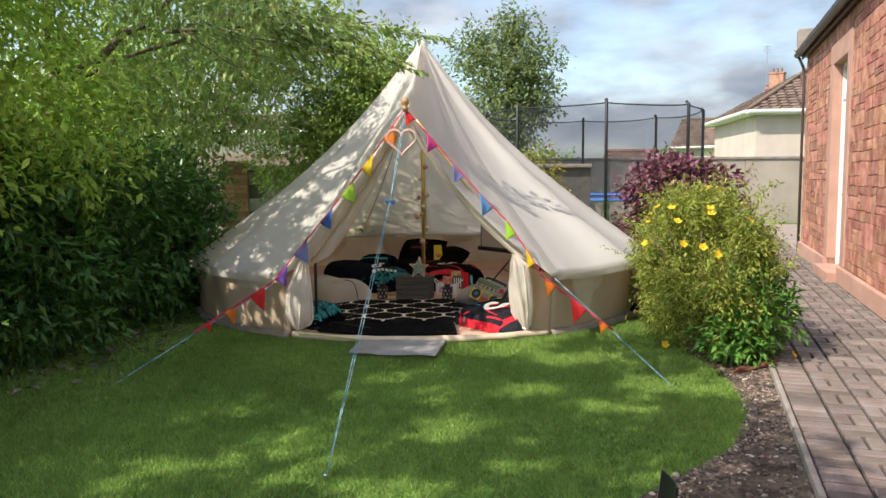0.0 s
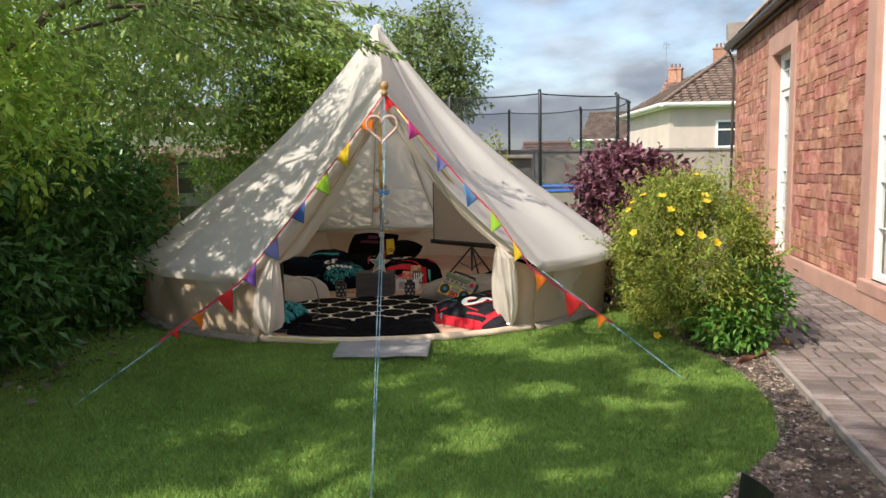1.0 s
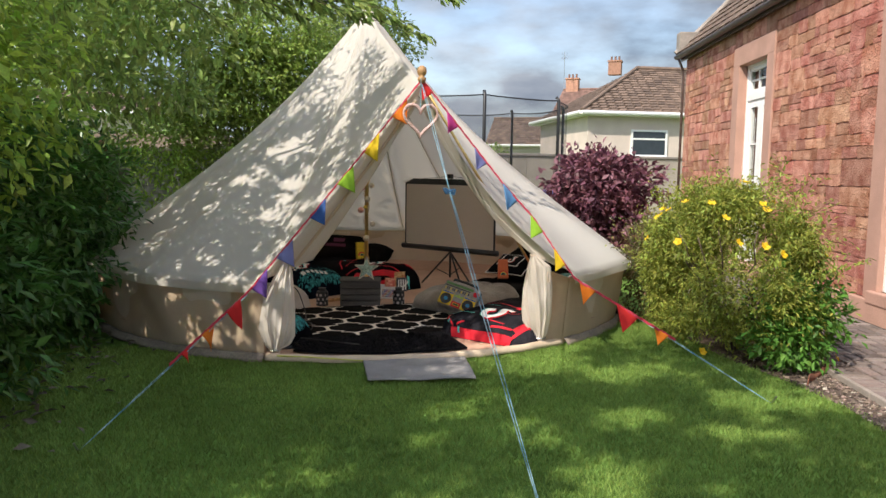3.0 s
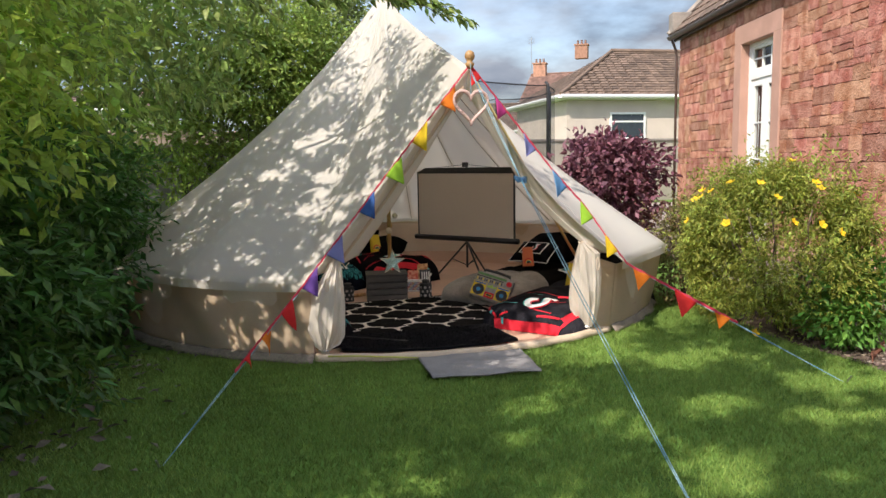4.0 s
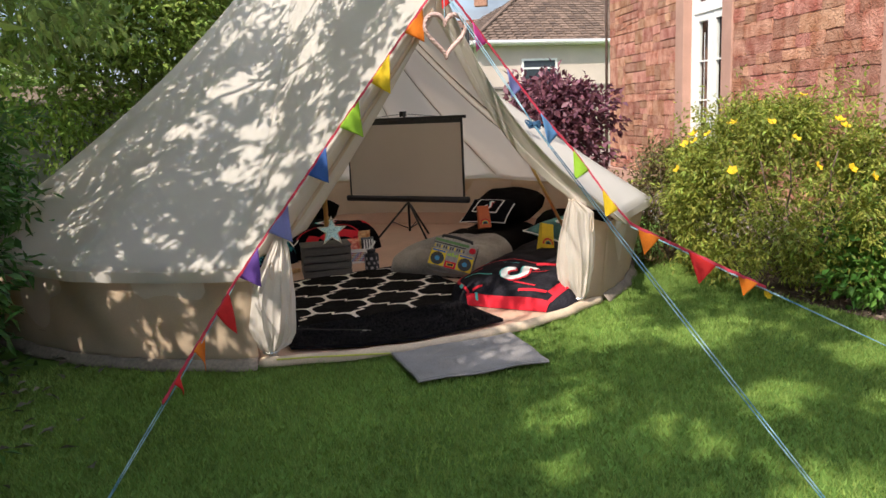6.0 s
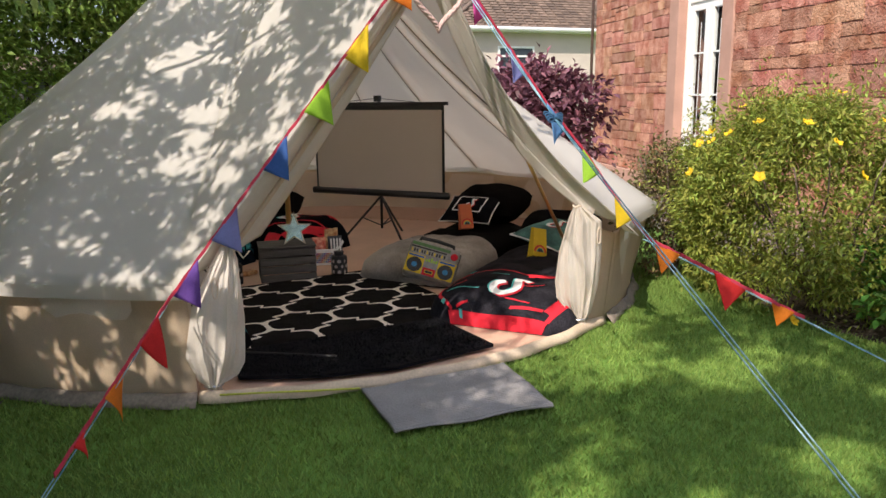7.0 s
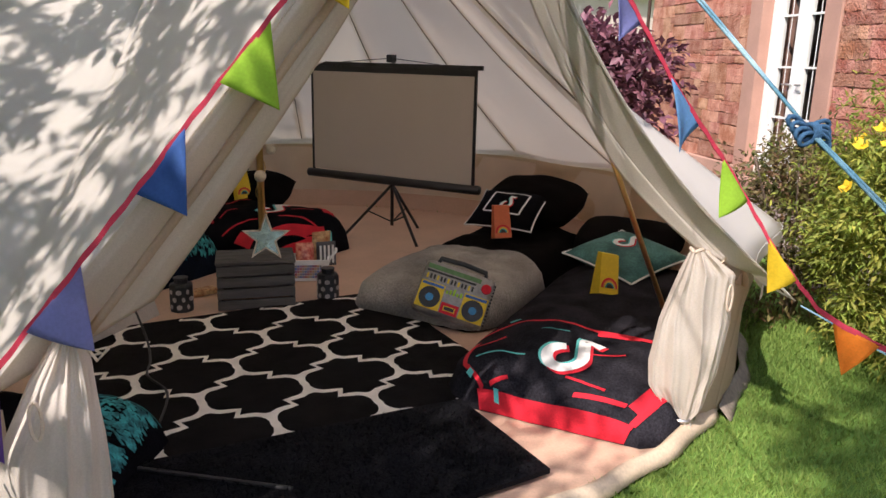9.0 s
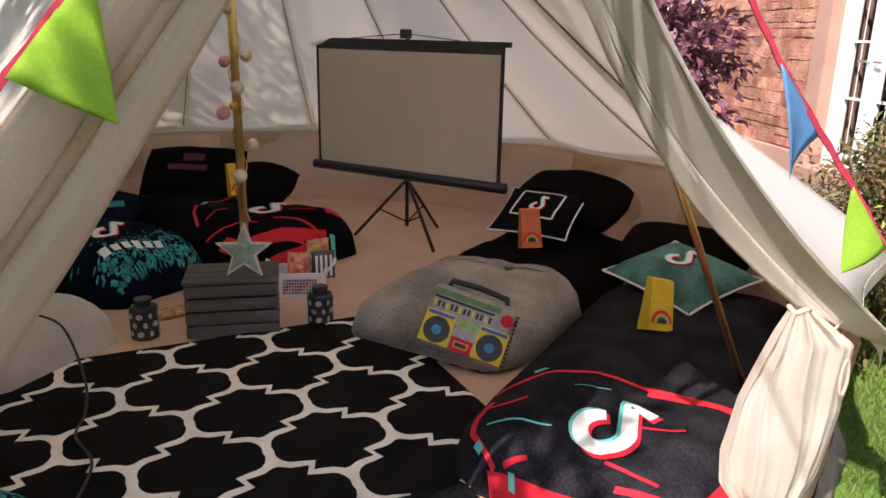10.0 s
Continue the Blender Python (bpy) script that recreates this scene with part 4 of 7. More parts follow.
def bunting(points, flags, lean, seed):
    """A string of felt pennants: flags are (metres along, colour, base width); lean: how far the tips swing inward."""
    pts = [Vector(p) for p in points]
    b = thing("bunting", "string of bright multicoloured felt pennant flags on red tape", "bunting", Matrix.Translation(pts[0]), group="bunting on the tent")
    seg = [0]
    for k in range(1, len(pts)):
        seg.append(seg[-1] + (pts[k] - pts[k - 1]).length)

    def at(d):
        d = min(max(d, 0), seg[-1])
        for k in range(1, len(pts)):
            if d <= seg[k] + 1e-9:
                return pts[k - 1].lerp(pts[k], (d - seg[k - 1]) / max(1e-6, seg[k] - seg[k - 1]))
        return pts[-1]
    inv = Matrix.Translation(-pts[0])
    line = [at(seg[-1] * k / 60) + Vector((0, 0, -0.004 * (k % 2))) for k in range(61)]
    part("tape", Shape().sheet(lambda u, v: inv @ (line[int(round(u * 60))] + Vector((0, 0, 0.009 * (v - 0.5) * 2))), 60, 1), TAPE, b, solid=0.003)
    q = random.Random(seed)
    for d, colour, size in flags:
        a, c = at(d - size * 0.5), at(d + size * 0.5)
        steep = abs((c - a).z) / max(1e-6, (c - a).length)
        swing = Vector((q.uniform(-.1, .1), q.uniform(-.16, -.02), -1)).normalized()
        tip = a.lerp(c, 0.5 - 0.4 * steep) + Vector((lean, 0, 0)) * size + swing * size * q.uniform(0.9, 1.02)
        nrm = (c - a).cross(tip - a).normalized()
        curl = q.uniform(-0.6, 0.6)

        def f(u, v, a=a, c=c, tip=tip, curl=curl, nrm=nrm):
            p = a.lerp(c, u).lerp(tip, v)
            return inv @ (p + nrm * (math.sin(u * 3.1 + curl * 4) * 0.022 * v * (1 - v) * 2 + curl * 0.04 * v * v))
        part("flag", Shape().sheet(f, 8, 10), FLAGMAT[colour], b, colour + " felt pennant", smooth=True, solid=0.002)
    return b


off = Vector((0, -0.015, 0.02))
bunting([A_TOP + off, A_TOP.lerp(GL, 0.28) + off + Vector((0.01, 0.06, -0.01)), A_TOP.lerp(GL, 0.55) + off + Vector((0.01, 0.07, -0.01)), GL + off, GL.lerp(PEG_L, 0.55) + Vector((0, 0, 0.015))],
        [(0.25, "orange", 0.17), (0.56, "yellow", 0.18), (0.85, "green", 0.18), (1.15, "navy", 0.18), (1.51, "lilac", 0.18), (1.78, "purple", 0.18), (2.09, "red", 0.18), (2.40, "orange", 0.16), (2.66, "red", 0.09)], 0.12, 4)
bunting([A_TOP + off, A_TOP.lerp(GR, 0.5) + off + Vector((0.0, 0.03, -0.01)), Vector((0.515, 6.64, 1.04)), Vector((0.695, 6.56, 0.76)), Vector((0.77, 6.45, 0.61)), GR.lerp(PEG_R, 0.55) + Vector((0, 0, 0.015))],
        [(0.05, "red", 0.14), (0.35, "pink", 0.14), (0.68, "lilac", 0.16), (1.03, "blue", 0.18), (1.34, "green", 0.16), (1.64, "yellow", 0.16), (1.95, "orange", 0.15), (2.29, "red", 0.18), (2.56, "orange", 0.12)], -0.05, 9)

# wicker heart hanging in the doorway
def heart():
    base = Vector((-0.38, 6.56, 1.73))
    h = thing("hanging_heart", "pale pink wicker heart hanging from the door apex", "decoration", Matrix.Translation(base))
    wick = mat("pale_wicker", (0.62, 0.42, 0.38), 0.85, spread=0.2, fine=90, bump=0.6)
    q = random.Random(1)
    for strand in range(4):
        pts = []
        for k in range(49):
            t = 2 * math.pi * k / 48
            w = 0.008 * math.sin(9 * t + strand * 1.57)
            w2 = 0.008 * math.cos(9 * t + strand * 1.57)
            pts.append((0.0074 * 16 * math.sin(t) ** 3 * (1 + w), w2, 0.0074 * (13 * math.cos(t) - 5 * math.cos(2 * t) - 2 * math.cos(3 * t) - math.cos(4 * t)) + w))
        part("wicker_strand", Shape().tube(pts, 0.007, 6, caps=False), wick, h, smooth=True)
    part("cord", Shape().tube([(0, 0, 0.05), (0.0, 0, 0.27)], 0.003, 5), ROPE, h)


heart()


# ---- plants ----
def leaf_cloud(name, pts, dirs, size, seed, aspect=0.42, droop=0.35, jitter=0.9):
    """Folded pointed leaves at the points, facing roughly along dirs. One mesh."""
    g = np.random.default_rng(seed)
    n = len(pts)
    d = dirs + g.normal(0, jitter, (n, 3))
    d[:, 2] -= droop
    d /= np.linalg.norm(d, axis=1, keepdims=True) + 1e-9
    up = g.normal(0, 0.5, (n, 3)) + (0, 0, 1)
    s = np.cross(d, up)
    s /= np.linalg.norm(s, axis=1, keepdims=True) + 1e-9
    nr = np.cross(s, d)
    ln = g.uniform(size[0], size[1], (n, 1))
    w = ln * aspect * g.uniform(0.8, 1.2, (n, 1)) * 0.5
    mid = pts + d * ln * 0.45
    v = np.stack([pts, mid + s * w + nr * w * 0.35, pts + d * ln - nr * ln * 0.12, mid - s * w + nr * w * 0.35], 1).reshape(-1, 3)
    b = np.arange(n)[:, None] * 4
    t = np.concatenate([b + (0, 1, 2), b + (0, 2, 3)], 1).reshape(-1, 3)
    return np_mesh(name, v, t)


def blobs_points(blobs, per_m2, seed, inner=0.55, lumps=0.18, floor=0.03):
    """Points filling the outer shells of ellipsoids (centre, radii), with lumpy outlines."""
    g = np.random.default_rng(seed)
    P, D = [], []
    for c, r in blobs:
        c, r = np.array(c, float), np.array(r, float)
        area = 4 * np.pi * ((r[0] * r[1]) ** 1.6 + (r[0] * r[2]) ** 1.6 + (r[1] * r[2]) ** 1.6) ** (1 / 1.6) / 3 ** (1 / 1.6)
        n = int(area * per_m2)
        d = g.normal(0, 1, (n, 3))
        d /= np.linalg.norm(d, axis=1, keepdims=True)
        ph = g.uniform(0, 6.28, 6)
        bump = 1 + lumps * (np.sin(d[:, 0] * 7 + ph[0]) * np.sin(d[:, 1] * 6 + ph[1]) + 0.7 * np.sin(d[:, 2] * 9 + ph[2] + d[:, 0] * 4))
        rad = (inner + (1.06 - inner) * g.random(n) ** 0.6) * bump
        p = c + d * r * rad[:, None]
        keep = p[:, 2] > floor
        P.append(p[keep])
        D.append((d / r * r.mean())[keep])
    return np.concatenate(P), np.concatenate(D)


def limb(a, b, r0, r1, seed, wob=0.08, n=8):
    q = random.Random(seed)
    a, b = Vector(a), Vector(b)
    L = (b - a).length
    pts, rs = [], []
    for k in range(n + 1):
        t = k / n
        p = a.lerp(b, t) + Vector((q.uniform(-1, 1), q.uniform(-1, 1), q.uniform(-.5, .5))) * wob * L * math.sin(math.pi * t) * 0.5
        pts.append(p)
        rs.append(r0 + (r1 - r0) * t)
    return pts, rs


def plant(name, label, category, base, trunks, clouds, kind=""):
    """A woody plant: trunk and limbs as one part each, crowns of leaves."""
    ob = thing(name, label, category, Matrix.Translation(base), kind=kind)
    inv = -Vector(base)
    for nm, path, rs in trunks:
        part(nm, Shape().tube([Vector(p) + inv for p in path], rs, 8), BARK, ob, smooth=True)
    for nm, me, m in clouds:
        o = part(nm, me, m, ob)
        o.location = inv
    return ob


SUN_BACK = np.array([-SUN_DIR.x * math.cos(SUN_EL), -SUN_DIR.y * math.cos(SUN_EL), math.sin(SUN_EL)])
qd = random.Random(19)
chinks = []
for k in range(130):
    a = math.radians(-114 - 48 * qd.random() ** 1.5)
    z = qd.uniform(0.05, 0.62)
    chinks.append((-0.25 + 2.57 * math.cos(a), 9.2 + 2.57 * math.sin(a), z, qd.uniform(0.010, 0.032)))
chinks += [(-1.33 + qd.uniform(-.1, .1), 6.83, qd.uniform(0.1, 0.7), qd.uniform(0.010, 0.026)) for k in range(14)]
chinks += [(0.60 + qd.uniform(-.14, .16), 6.76, qd.uniform(0.08, 0.70), qd.uniform(0.05, 0.11)) for k in range(16)]
for k in range(22):                    # on the wall past the flap
    a = math.radians(qd.uniform(-63, -30))
    chinks.append((-0.25 + 2.57 * math.cos(a), 9.2 + 2.57 * math.sin(a), qd.uniform(0.08, 0.55), qd.uniform(0.08, 0.16)))
for k in range(14):                    # on the folds beside the door
    u = qd.uniform(0.15, 0.95)
    chinks.append((-0.30 + 0.95 * u, 6.78, 1.9 - 1.15 * u, qd.uniform(0.04, 0.09)))
for k in range(16):
    u = qd.uniform(0.15, 0.75)
    chinks.append((-0.40 - 0.72 * u + qd.uniform(-.10, .10), 6.86, 1.85 - 1.1 * u, qd.uniform(0.02, 0.055)))


def with_chinks(P, D):
    """Drops the leaves that stand in small gaps through which the sun reaches the tent's wall."""
    keep = np.ones(len(P), bool)
    for x, y, z, r in chinks:
        rel = P - (x, y, z)
        along = rel @ SUN_BACK
        off = np.linalg.norm(rel - along[:, None] * SUN_BACK, axis=1)
        keep &= (off > r + 0.020) | (along < 0)
    return P[keep], D[keep]


def opened_to_roof(P, D, seed):
    """Parts the boughs in clumps, so that the sun falls on the tent's roof in leafy patches, most of them near the door."""
    x, y, z = P[:, 0] - TC.x, P[:, 1] - TC.y, TOP - P[:, 2]
    sx, sy, sz = -SUN_BACK
    k = (RING / (TOP - WALL_H)) ** 2
    a, b, c = sx * sx + sy * sy - k * sz * sz, 2 * (x * sx + y * sy + k * z * sz), x * x + y * y - k * z * z
    root = np.sqrt(np.maximum(0, b * b - 4 * a * c))
    t = np.stack([(-b - root) / (2 * a), (-b + root) / (2 * a)])
    t[t < 0.02] = 99
    t = t.min(0)
    h = P + t[:, None] * -SUN_BACK
    turn = np.degrees(np.arctan2(h[:, 1] - TC.y, h[:, 0] - TC.x))
    turn = np.where(turn > 0, turn - 360, turn)
    clump = np.sin(h[:, 0] * 7.3 + 1.1 * np.sin(h[:, 2] * 5)) * np.sin(h[:, 1] * 6.1 + h[:, 2] * 8.2 + 0.7) + 0.9 * np.sin(h[:, 0] * 21 + h[:, 1] * 13 + 2) * np.sin(h[:, 2] * 27 - h[:, 1] * 9) + 0.5 * np.sin(h[:, 1] * 47 + h[:, 2] * 31) * np.sin(h[:, 0] * 43 - h[:, 2] * 17)
    clump += np.random.default_rng(seed).normal(0, 0.12, len(P))
    open_share = np.interp(turn, (-215, -180, -160, -145, -113, -107), (-2.3, -1.75, -1.25, -0.66, 0.10, -0.02)) + 0.5 * np.clip(h[:, 2] - 1.3, -1, 0.5)
    lit = (clump < open_share) & (t < 90) & (b * b > 4 * a * c) & (h[:, 2] > 0.55) & (h[:, 2] < 2.9) & (turn > -230) & (turn < -100)
    lit |= (clump < 1.3) & (t < 90) & (b * b > 4 * a * c) & (h[:, 2] > 0.5) & (h[:, 2] < 2.6) & (turn > -80) & (turn < -8)
    return P[~lit], D[~lit]


# dark laurel hedge along the left border
hedge_blobs, over_hedge = [], []
qh = random.Random(3)
for y in np.arange(1.0, 9.3, 0.62):
    xb = np.interp(y, (0, 3, 5.6, 6.0, 6.8, 7.9, 9.3), (-4.3, -4.0, -3.75, -3.55, -3.4, -3.25, -3.2))
    hedge_blobs.append(((xb + qh.uniform(-.08, .08), y, 0.55), (0.66, 0.55, 0.62)))
    hedge_blobs.append(((xb - 0.12 + qh.uniform(-.1, .1), y + 0.2, 1.2), (0.68, 0.6, 0.62)))
    if 3.5 < y < 7.2:
        over_hedge.append(((xb + 0.14 + qh.uniform(-.08, .08), y, 1.80), (0.50, 0.48, 0.42)))
P, D = opened_to_roof(*with_chinks(*blobs_points(hedge_blobs, 660, 11, inner=0.55, lumps=0.3)), 9)
plant("laurel_hedge", "tall dense dark green laurel hedge beside the lawn", "hedge", (-3.6, 5, 0),
      [("stem", *limb((-3.6 + qh.uniform(-.2, .2), y, 0), (-3.5 + qh.uniform(-.3, .3), y + qh.uniform(-.3, .3), 1.3), 0.035, 0.012, int(y * 10))) for y in np.arange(1.5, 8.6, 0.8)],
      [("foliage", leaf_cloud("foliage", P, D, (0.07, 0.13), 12, 0.36), LEAF_LAUREL)])

# bright broad-leaved shrub rising behind the hedge
bright = [((-3.15, 6.1, 2.0), (0.75, 0.8, 0.6)), ((-3.7, 5.0, 2.2), (0.9, 0.8, 0.8)), ((-3.3, 6.7, 2.1), (0.6, 0.5, 0.5)), ((-3.5, 5.9, 2.8), (0.95, 1.0, 0.7)), ((-4.1, 3.9, 2.4), (0.9, 0.9, 0.9)), ((-2.95, 6.6, 1.6), (0.45, 0.55, 0.45)),
          ((-3.5, 4.9, 2.5), (0.6, 0.6, 0.55)), ((-3.3, 5.6, 2.4), (0.55, 0.5, 0.5)), ((-3.8, 4.2, 2.8), (0.7, 0.7, 0.6)), ((-3.4, 5.1, 3.0), (0.6, 0.6, 0.5)),
          # clumps past y 10 are added to keep the sun off the block wall
          ((-3.3, 5.3, 1.5), (0.55, 0.6, 0.45)), ((-3.8, 4.6, 3.1), (0.9, 0.9, 0.7)), ((-4.0, 3.0, 1.7), (0.7, 0.8, 0.6)), ((-4.3, 10.6, 2.2), (0.9, 0.9, 0.9)), ((-4.6, 11.4, 3.0), (0.9, 0.9, 0.8)), ((-4.2, 9.6, 2.6), (0.8, 0.8, 0.8)), ((-4.9, 11.9, 2.2), (0.8, 0.8, 0.9))]
P, D = opened_to_roof(*with_chinks(*blobs_points(bright + over_hedge, 330, 21, inner=0.15, lumps=0.3)), 5)
plant("broadleaf_shrub", "large bright green leafy shrub over the hedge", "shrub", (-4.0, 5.4, 0),
      [("trunk", *limb((-4.1, 5.2, 0), (-4.0, 5.4, 2.6), 0.06, 0.02, 4)), ("limb", *limb((-4.1, 5.2, 0.8), (-3.7, 6.2, 2.6), 0.035, 0.012, 5)), ("limb", *limb((-4.1, 5.2, 0.9), (-4.3, 4.2, 2.8), 0.035, 0.012, 6))],
      [("foliage", leaf_cloud("foliage", P, D, (0.06, 0.115), 22, 0.42, droop=0.45), LEAF_BRIGHT)])

# tree whose boughs hang over the tent
boughs = [((-3.9, 7.6, 0), (-3.6, 7.4, 2.4), 0.11, 0.08), ((-3.6, 7.4, 2.3), (-1.6, 7.9, 3.25), 0.024, 0.008), ((-2.6, 7.45, 2.8), (-0.7, 7.8, 2.95), 0.02, 0.005), ((-3.6, 7.4, 2.3), (-2.4, 8.6, 3.7), 0.05, 0.015),
          ((-3.6, 7.4, 2.4), (-3.3, 6.6, 3.8), 0.035, 0.010), ((-3.6, 7.4, 2.4), (-3.9, 7.8, 4.6), 0.06, 0.02), ((-2.2, 7.5, 2.95), (-1.4, 6.6, 2.75), 0.016, 0.005), ((-3.3, 6.7, 3.4), (-2.5, 5.8, 3.7), 0.012, 0.004)]
crown = [((-2.6, 7.2, 3.1), (0.8, 0.8, 0.42)), ((-1.8, 7.4, 3.2), (0.75, 0.6, 0.36)), ((-1.0, 7.7, 3.05), (0.6, 0.45, 0.25)), ((-0.35, 7.9, 2.9), (0.4, 0.3, 0.16)), ((-2.5, 8.6, 3.7), (0.9, 0.8, 0.55)),
         ((-3.0, 6.2, 3.7), (0.95, 0.9, 0.6)), ((-3.8, 7.7, 4.4), (1.2, 1.2, 0.9)), ((-1.5, 6.6, 2.85), (0.45, 0.45, 0.25)), ((-2.45, 5.75, 3.6), (0.45, 0.4, 0.3)), ((-2.9, 7.6, 2.3), (0.45, 0.45, 0.4)), ((-2.2, 7.0, 2.5), (0.35, 0.35, 0.3)), ((-3.4, 8.4, 2.6), (0.6, 0.6, 0.6)), ((-3.4, 6.8, 2.9), (0.7, 0.7, 0.6)), ((-2.9, 8.3, 3.0), (0.7, 0.6, 0.5)), ((-2.4, 6.4, 3.3), (0.6, 0.5, 0.4)), ((-1.9, 8.3, 3.4), (0.6, 0.5, 0.35)), ((-3.0, 7.2, 3.6), (0.9, 0.9, 0.6)), ((-2.2, 7.35, 2.45), (0.55, 0.4, 0.32)), ((-1.5, 7.45, 2.65), (0.5, 0.35, 0.26)), ((-2.75, 7.3, 2.1), (0.5, 0.4, 0.35)), ((-2.5, 8.2, 2.1), (0.6, 0.5, 0.4)), ((-1.8, 8.1, 2.35), (0.5, 0.35, 0.25)), ((-2.35, 8.6, 2.05), (0.55, 0.45, 0.32)), ((-2.0, 8.9, 2.1), (0.45, 0.4, 0.28)), ((-2.8, 8.8, 2.0), (0.5, 0.45, 0.4)), ((-2.3, 9.5, 3.05), (0.7, 0.5, 0.5)), ((-3.1, 9.6, 3.3), (0.8, 0.6, 0.6)), ((-1.6, 9.8, 3.3), (0.6, 0.5, 0.35)), ((-3.9, 9.4, 3.8), (0.9, 0.7, 0.7)), ((-2.6, 10.0, 3.9), (0.9, 0.6, 0.5)), ((-3.25, 5.5, 3.35), (0.7, 0.6, 0.5)), ((-2.75, 5.95, 3.15), (0.6, 0.5, 0.4)), ((-3.5, 4.9, 3.7), (0.7, 0.6, 0.5))]
P, D = opened_to_roof(*with_chinks(*blobs_points(crown, 150, 31, inner=0.1, lumps=0.35)), 6)
# long leafy sprays reaching across the top of the tent
sprays = []
for k, (a, b) in enumerate([((-1.75, 7.00, 2.67), (-0.18, 7.00, 2.35)), ((-1.52, 7.00, 2.89), (0.04, 7.00, 2.64)), ((-1.52, 6.96, 2.74), (-0.56, 6.87, 2.49)), ((-1.71, 7.05, 2.92), (-0.28, 7.14, 2.69)),
                            ((-1.52, 6.91, 2.69), (-0.83, 6.73, 2.42)), ((-1.89, 7.00, 2.74), (-0.97, 7.10, 2.53)), ((-2.17, 6.96, 2.78), (-1.34, 6.73, 2.37)), ((-2.08, 7.00, 2.78), (-1.11, 6.96, 2.42)), ((-1.43, 7.00, 2.88), (-0.65, 7.05, 2.62)), ((-2.26, 6.91, 2.69), (-1.57, 6.64, 2.23)),
                            ((-1.60, 7.00, 2.76), (-0.45, 7.00, 2.50)), ((-1.55, 6.95, 2.74), (-0.66, 6.95, 2.43)), ((-1.60, 7.00, 2.84), (-0.62, 7.00, 2.58)), ((-1.50, 7.00, 2.70), (-0.34, 6.98, 2.43)), ((-1.60, 6.90, 2.80), (-0.80, 6.85, 2.55))]):
    sprays.append(limb(a, b, 0.007, 0.002, 300 + k, 0.05, 12))
qp = random.Random(77)
SP, SD = [], []
for path, rs in sprays:
    along = (path[-1] - path[0]).normalized()
    across = along.cross(Vector((0, 0, 1))).normalized()
    for k in range(int((path[-1] - path[0]).length / 0.012)):
        u = qp.random() ** 0.8 * (len(path) - 1.001)
        p = path[int(u)].lerp(path[int(u) + 1], u % 1)
        side = qp.choice((-1, 1))
        off = qp.uniform(0, 0.085) * (1 - 0.6 * u / len(path))
        SP.append(p + across * side * off + Vector((0, 0, qp.uniform(-0.5, 0.5) * off)))
        SD.append(along * 0.9 + across * side * 0.6 + Vector((0, 0, qp.uniform(-.5, .3))))
SP, SD = np.array([tuple(p) for p in SP]), np.array([tuple(d) for d in SD])
plant("overhanging_tree", "leafy garden tree with fine boughs hanging over the tent", "tree", (-3.9, 7.6, 0),
      [("trunk" if k == 0 else "bough", *limb(a, b, r0, r1, 40 + k)) for k, (a, b, r0, r1) in enumerate(boughs)] + [("twig", *line) for line in sprays],
      [("crown", leaf_cloud("crown", P, D, (0.065, 0.125), 32, 0.40, droop=0.5), LEAF_TREE), ("spray_leaves", leaf_cloud("spray_leaves", SP, SD, (0.06, 0.10), 34, 0.42, droop=0.25, jitter=0.28), LEAF_TREE)])

# tall tree behind the camera's left, whose crown dapples the lawn and the path
shade_blobs = []
qs = random.Random(8)
HIGH = 5.6
gaps = [(-1.34, 5.6, 0.16), (0.54, 5.22, 0.20), (0.06, 4.58, 0.17), (-0.16, 4.33, 0.15), (-0.33, 3.62, 0.2), (-1.49, 3.96, 0.16), (-1.62, 3.7, 0.12), (0.89, 6.0, 0.22), (0.36, 6.26, 0.2), (-0.52, 5.52, 0.15),
        (-0.91, 5.86, 0.12), (0.95, 4.8, 0.18), (-0.70, 5.16, 0.12), (1.5, 5.26, 0.3), (-1.24, 4.8, 0.1), (-0.1, 5.0, 0.09), (0.3, 3.9, 0.14), (-0.9, 4.3, 0.08)]

gaps += [(qs.uniform(-1.6, 1.4), qs.uniform(3.2, 6.2), qs.uniform(0.05, 0.09)) for k in range(34)]


def shaded(x0, x1, y0, y1, step, share, size):
    """Leaf clumps whose shade falls on a stretch of the ground, open at the gaps."""
    for gx in np.arange(x0, x1, step):
        for gy in np.arange(y0, y1, step):
            px, py = gx + qs.uniform(-.5, .5) * step, gy + qs.uniform(-.5, .5) * step
            if qs.random() > share or (px < -1.2 and py > 4.6):
                continue
            h = HIGH + qs.uniform(-0.8, 1.0)
            shade_blobs.append(((px - SUN_DIR.x * h, py - SUN_DIR.y * h, h), (qs.uniform(.26, .36) * size, qs.uniform(.26, .36) * size, qs.uniform(.2, .3))))


shaded(-3.8, 0.5, 1.0, 6.2, 0.42, 0.96, 1.0)
shaded(0.4, 1.7, 3.0, 6.0, 0.38, 0.97, 1.0)
shaded(1.4, 3.4, 2.4, 5.0, 0.6, 0.22, 1.0)
shaded(0.8, 2.2, 6.05, 6.7, 0.42, 0.7, 0.9)
P, D = blobs_points(shade_blobs, 150, 41, inner=0.05, lumps=0.3)
open_to_sun = np.zeros(len(P), bool)
for gx, gy, r in gaps:
    ax, ay = P[:, 0] + SUN_DIR.x * P[:, 2] - gx, P[:, 1] + SUN_DIR.y * P[:, 2] - gy
    open_to_sun |= (ax / (r * 1.5)) ** 2 + (ay / r) ** 2 < 1 + 0.35 * np.sin(P[:, 0] * 23 + P[:, 2] * 9)
